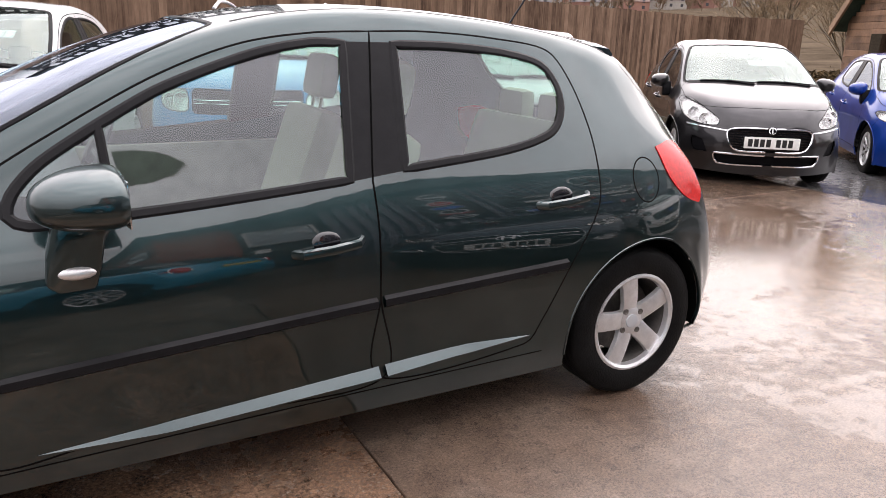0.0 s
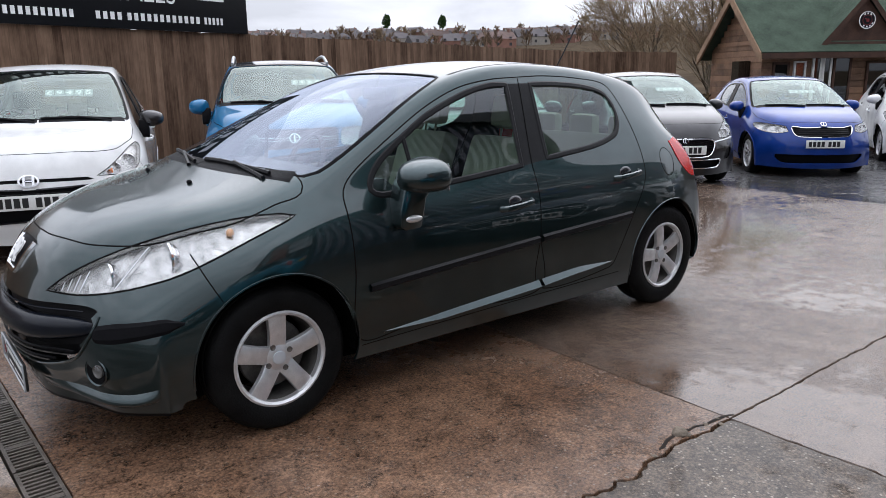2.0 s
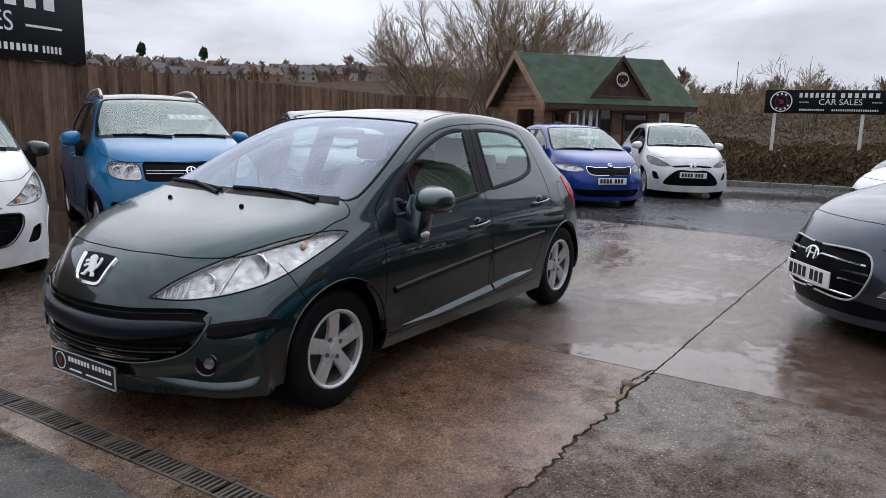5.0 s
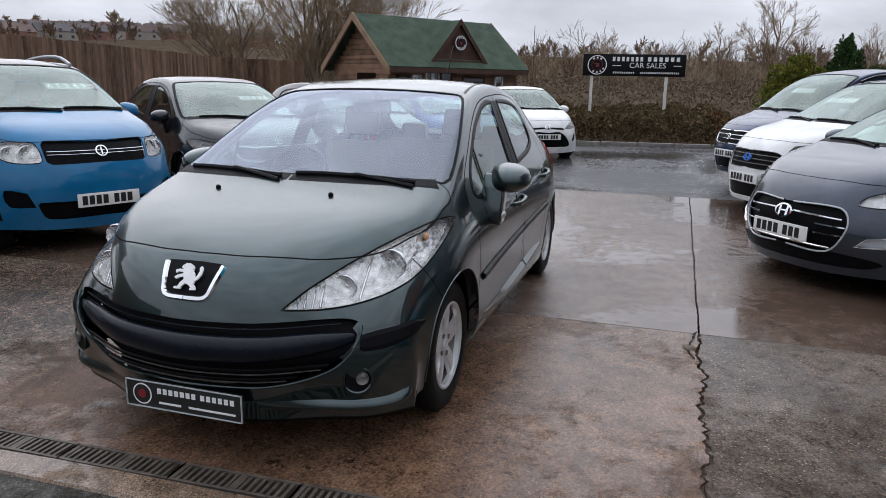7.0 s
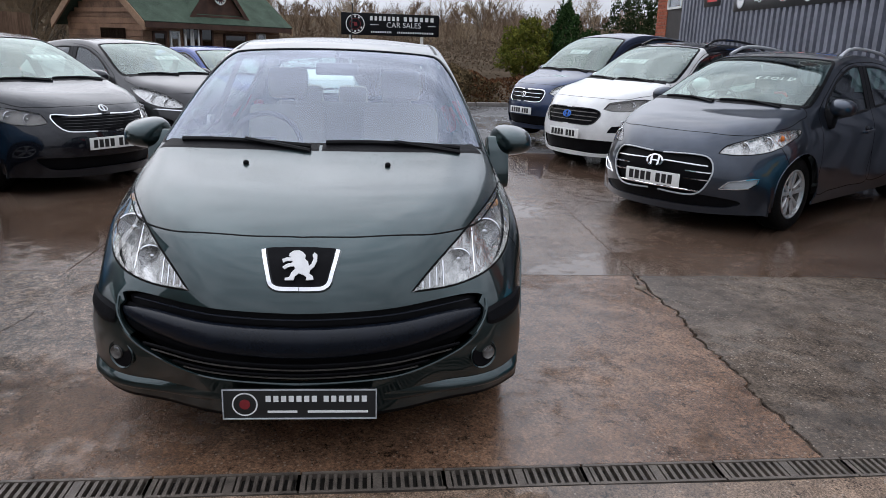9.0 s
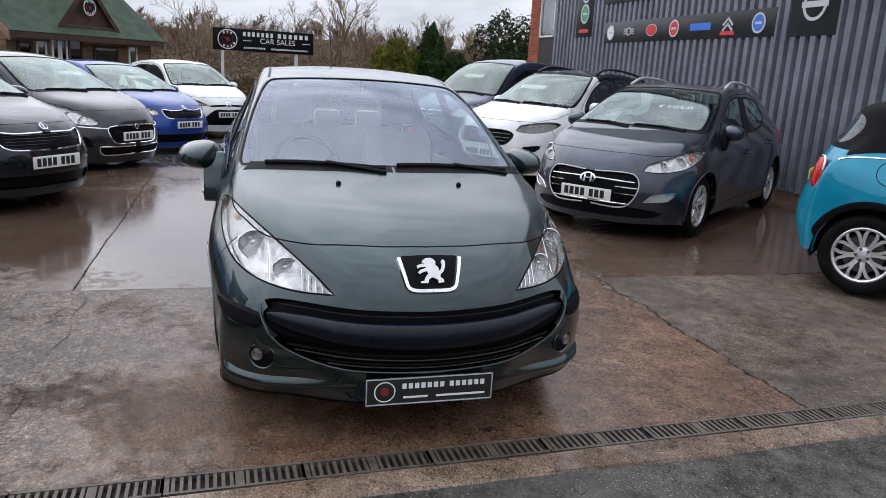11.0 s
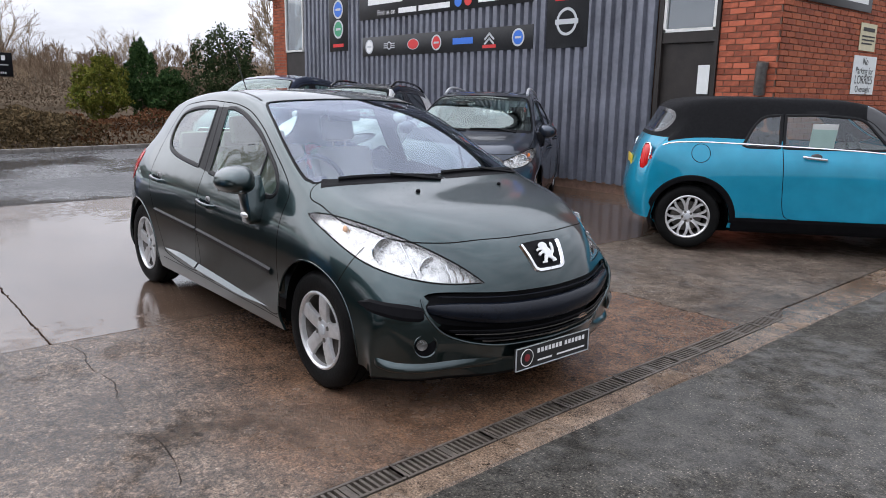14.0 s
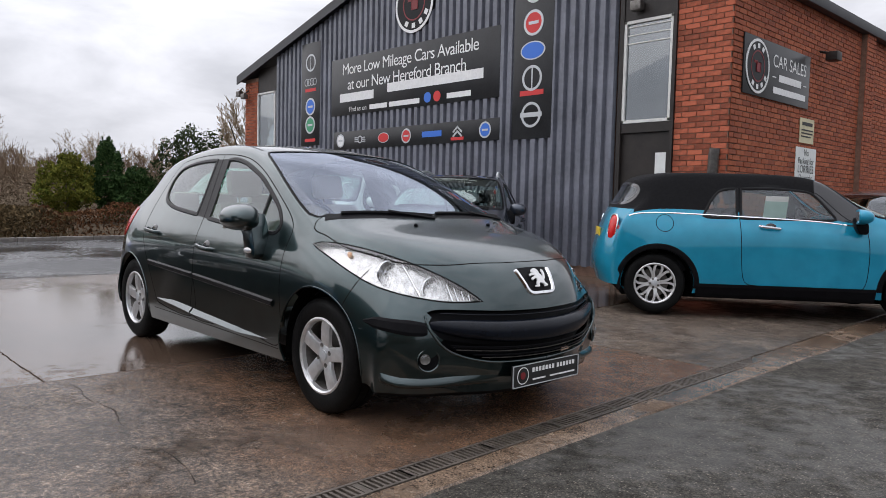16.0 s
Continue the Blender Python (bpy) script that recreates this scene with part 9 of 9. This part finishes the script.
evergreen("conifer_tree", "dark green conifer beside the road", -27.4, 7.3, 3.45, 2.7, CONIFER, 2, .75)
evergreen("golden_conifer", "yellow-green conifer bush beside the road", -26.8, 5.6, 2.75, 3.2, GOLDEN, 5, .4)
evergreen("conifer_tree", "dark green conifer beside the road", -26.4, 8.0, 2.3, 2.8, CONIFER, 9, .3)
evergreen("ivy_tree", "rounded ivy-covered tree beside the road", -24.4, 9.5, 3.9, 3.5, IVY, 12, .15)


def hedge_shape(y0, y1, x_of, deep, high):
    def shape(r):
        y = r.uniform(y0, y1)
        h = high * (.75 + .35 * noise.noise(Vector((y * .45, 3, 0))) + .2 * noise.noise(Vector((y * 1.7, 8, 0))))
        x = x_of(y) - r.uniform(0, deep)
        z = h * (1 - r.random() ** 2.2 * .98)
        return Vector((x, y, terrain(x, y) + z))
    return shape


hedge_x = lambda y: (-17.9 - .16 * (y - 2.0) if y < 12 else -19.4)
tagged(leaf_cloud("brown_hedge", 26000, hedge_shape(2.6, 40, hedge_x, 1.6, 1.15), .055, HEDGE, None, 3), "long low brown winter hedge along the road", "hedge", kind="stuff")
tagged(leaf_cloud("bramble_bank", 42000, hedge_shape(-9, 3.4, hedge_x, 8.5, 1.05), .07, BRAMBLE, None, 4), "tangled bramble bank behind the road sign", "brambles", kind="stuff")
tagged(leaf_cloud("undergrowth", 30000, hedge_shape(-14, 44, lambda y: -27 - .16 * y, 14, 1.7), .075, THICKET, None, 6), "brown undergrowth on the wooded bank", "undergrowth", kind="stuff")


def far_woods(name, label, seed, count, place, tall, twig):
    """Woods too far off to count: bare trees joined into one."""
    r = random.Random(seed)
    kinds = []
    for k in range(5):
        thick, thin = branch_tree(seed + k, 10.0, 3, .55, 0, .16, 4, .15)
        v, f = tri_tubes(thick + thin, 3, twig)
        v = np.array(v, float)
        v *= np.array([1.0, 1.0, 10.0 / v[:, 2].max()])
        kinds.append((v, np.array(f)))
    vs, fs, n = [], [], 0
    for _ in range(count):
        x, y = place(r)
        v, f = kinds[r.randrange(5)]
        a, size = r.uniform(0, 6.3), tall * r.uniform(.6, 1.15) / 10.0
        c, q = math.cos(a) * size, math.sin(a) * size
        vs.append(np.stack([v[:, 0] * c - v[:, 1] * q + x, v[:, 0] * q + v[:, 1] * c + y, v[:, 2] * size + terrain(x, y)], 1))
        fs.append(f + n)
        n += len(v)
    ob = mesh_part(name, np.concatenate(vs).tolist(), np.concatenate(fs).tolist(), FAR_WOOD, None, smooth=False)
    tagged(ob, label, "woods", kind="stuff")


def on_ring(a0, a1, d0, d1):
    def place(r):
        a, d = radians(r.uniform(a0, a1)), r.uniform(d0, d1)
        return 3 + d * math.cos(a), d * math.sin(a)
    return place


far_woods("near_wood", "brown leafless wood on the bank behind the road", 200, 330, on_ring(138, 203, 48, 84), 3.4, .014)
far_woods("far_wood", "brown leafless woods on the far slopes", 300, 520, on_ring(130, 262, 230, 640), 8.0, .11)

# ---- houses on the hill ----
HOUSE_BRICK = material("far_house_brick", (.22, .115, .088), .8, 0, .3, 0, .5, .25, random=.5)
HOUSE_PALE = material("far_house_render", (.30, .275, .245), .8, 0, .3, 0, .5, .15, random=.4)
HOUSE_WINDOW = material("far_house_window", (.06, .06, .065), .2)
SLATE_ROOF = material("far_roof_slate", (.085, .075, .078), .7, 0, .3, 0, .5, .3, random=.5)
TILE_ROOF = material("far_roof_tile", (.115, .075, .066), .7, 0, .3, 0, .5, .3, random=.5)


def house(x, y, turn, w, d, h, wall, roof):
    t = tagged(new("house"), "brick house with a pitched roof on the far hill", "house", "houses on the hill")
    bm = bmesh.new()
    add_box(bm, -w / 2, w / 2, -d / 2, d / 2, -2, h)
    part("wall", bm, wall, t)
    bm = bmesh.new()
    add_prism(bm, [(-d / 2 - .3, h - .1), (d / 2 + .3, h - .1), (0, h + d * .38)], -w / 2 - .3, w / 2 + .3, Matrix.Rotation(radians(90), 4, "Z"))
    part("roof", bm, roof, t)
    bm = bmesh.new()
    add_box(bm, w * .3, w * .3 + .7, -.4, .4, h, h + d * .38 + 1.0)
    part("chimney", bm, wall, t)
    for sx in (-.28, .26):
        for z0 in (.9, 3.3):
            box("window", w * sx - .6, w * sx + .6, -(d / 2 + .02) - .03, -(d / 2 + .02) + .03, z0, z0 + 1.2, HOUSE_WINDOW, t)
    t.matrix_basis = pose(x, y, terrain(x, y), 0, 0, turn)


rnd = random.Random(41)
for k in range(132):
    a = radians(212 + 46 * ((k * 7) % 32) / 32 + rnd.uniform(-.8, .8))
    d = 300 + 360 * ((k * 37) % 132) / 132 + rnd.uniform(-15, 15)
    house(d * math.cos(a), d * math.sin(a), math.degrees(a) - 90 + rnd.uniform(-35, 35), rnd.uniform(8, 15), rnd.uniform(7, 9), rnd.uniform(3.2, 4.2), HOUSE_BRICK if rnd.random() < .6 else HOUSE_PALE, SLATE_ROOF if rnd.random() < .65 else TILE_ROOF)
pine = put(bare_tree("hill_tree", "bare tree between the far houses", 51, 11, 4, .55, .3, 4, .10), 520 * math.cos(radians(221)), 520 * math.sin(radians(221)), 0, 1.4)
for k in range(40):
    a = radians(196 + 62 * k / 40 + rnd.uniform(-1, 1))
    d = rnd.uniform(420, 690)
    put_copy(pine, d * math.cos(a), d * math.sin(a), rnd.uniform(0, 360), rnd.uniform(.5, 1.1))
for a, s in ((235.9, 1.0), (231.7, .95)):
    a = radians(a)
    x, y = 560 * math.cos(a), 560 * math.sin(a)
    t = tagged(new("hill_pine"), "tall dark pine on the far hill", "tree")
    z = terrain(x, y)
    tube("trunk", [(x, y, z), (x, y, z + 15 * s)], .45, BARK, t, "", 6, 1, .5)
    leaf_cloud("crown", 900, lumpy(x, y, z + 13 * s, 3.4, 3.4, 5.5 * s, 7, .2), .8, CONIFER, t, 5)
tube("lamp_mast", [(-43.8, -7.28, -.5), (-43.8, -7.28, 4.9)], .02, FENCE_POST)
tagged(bpy.data.objects["lamp_mast"], "thin brown mast behind the cabin", "mast")
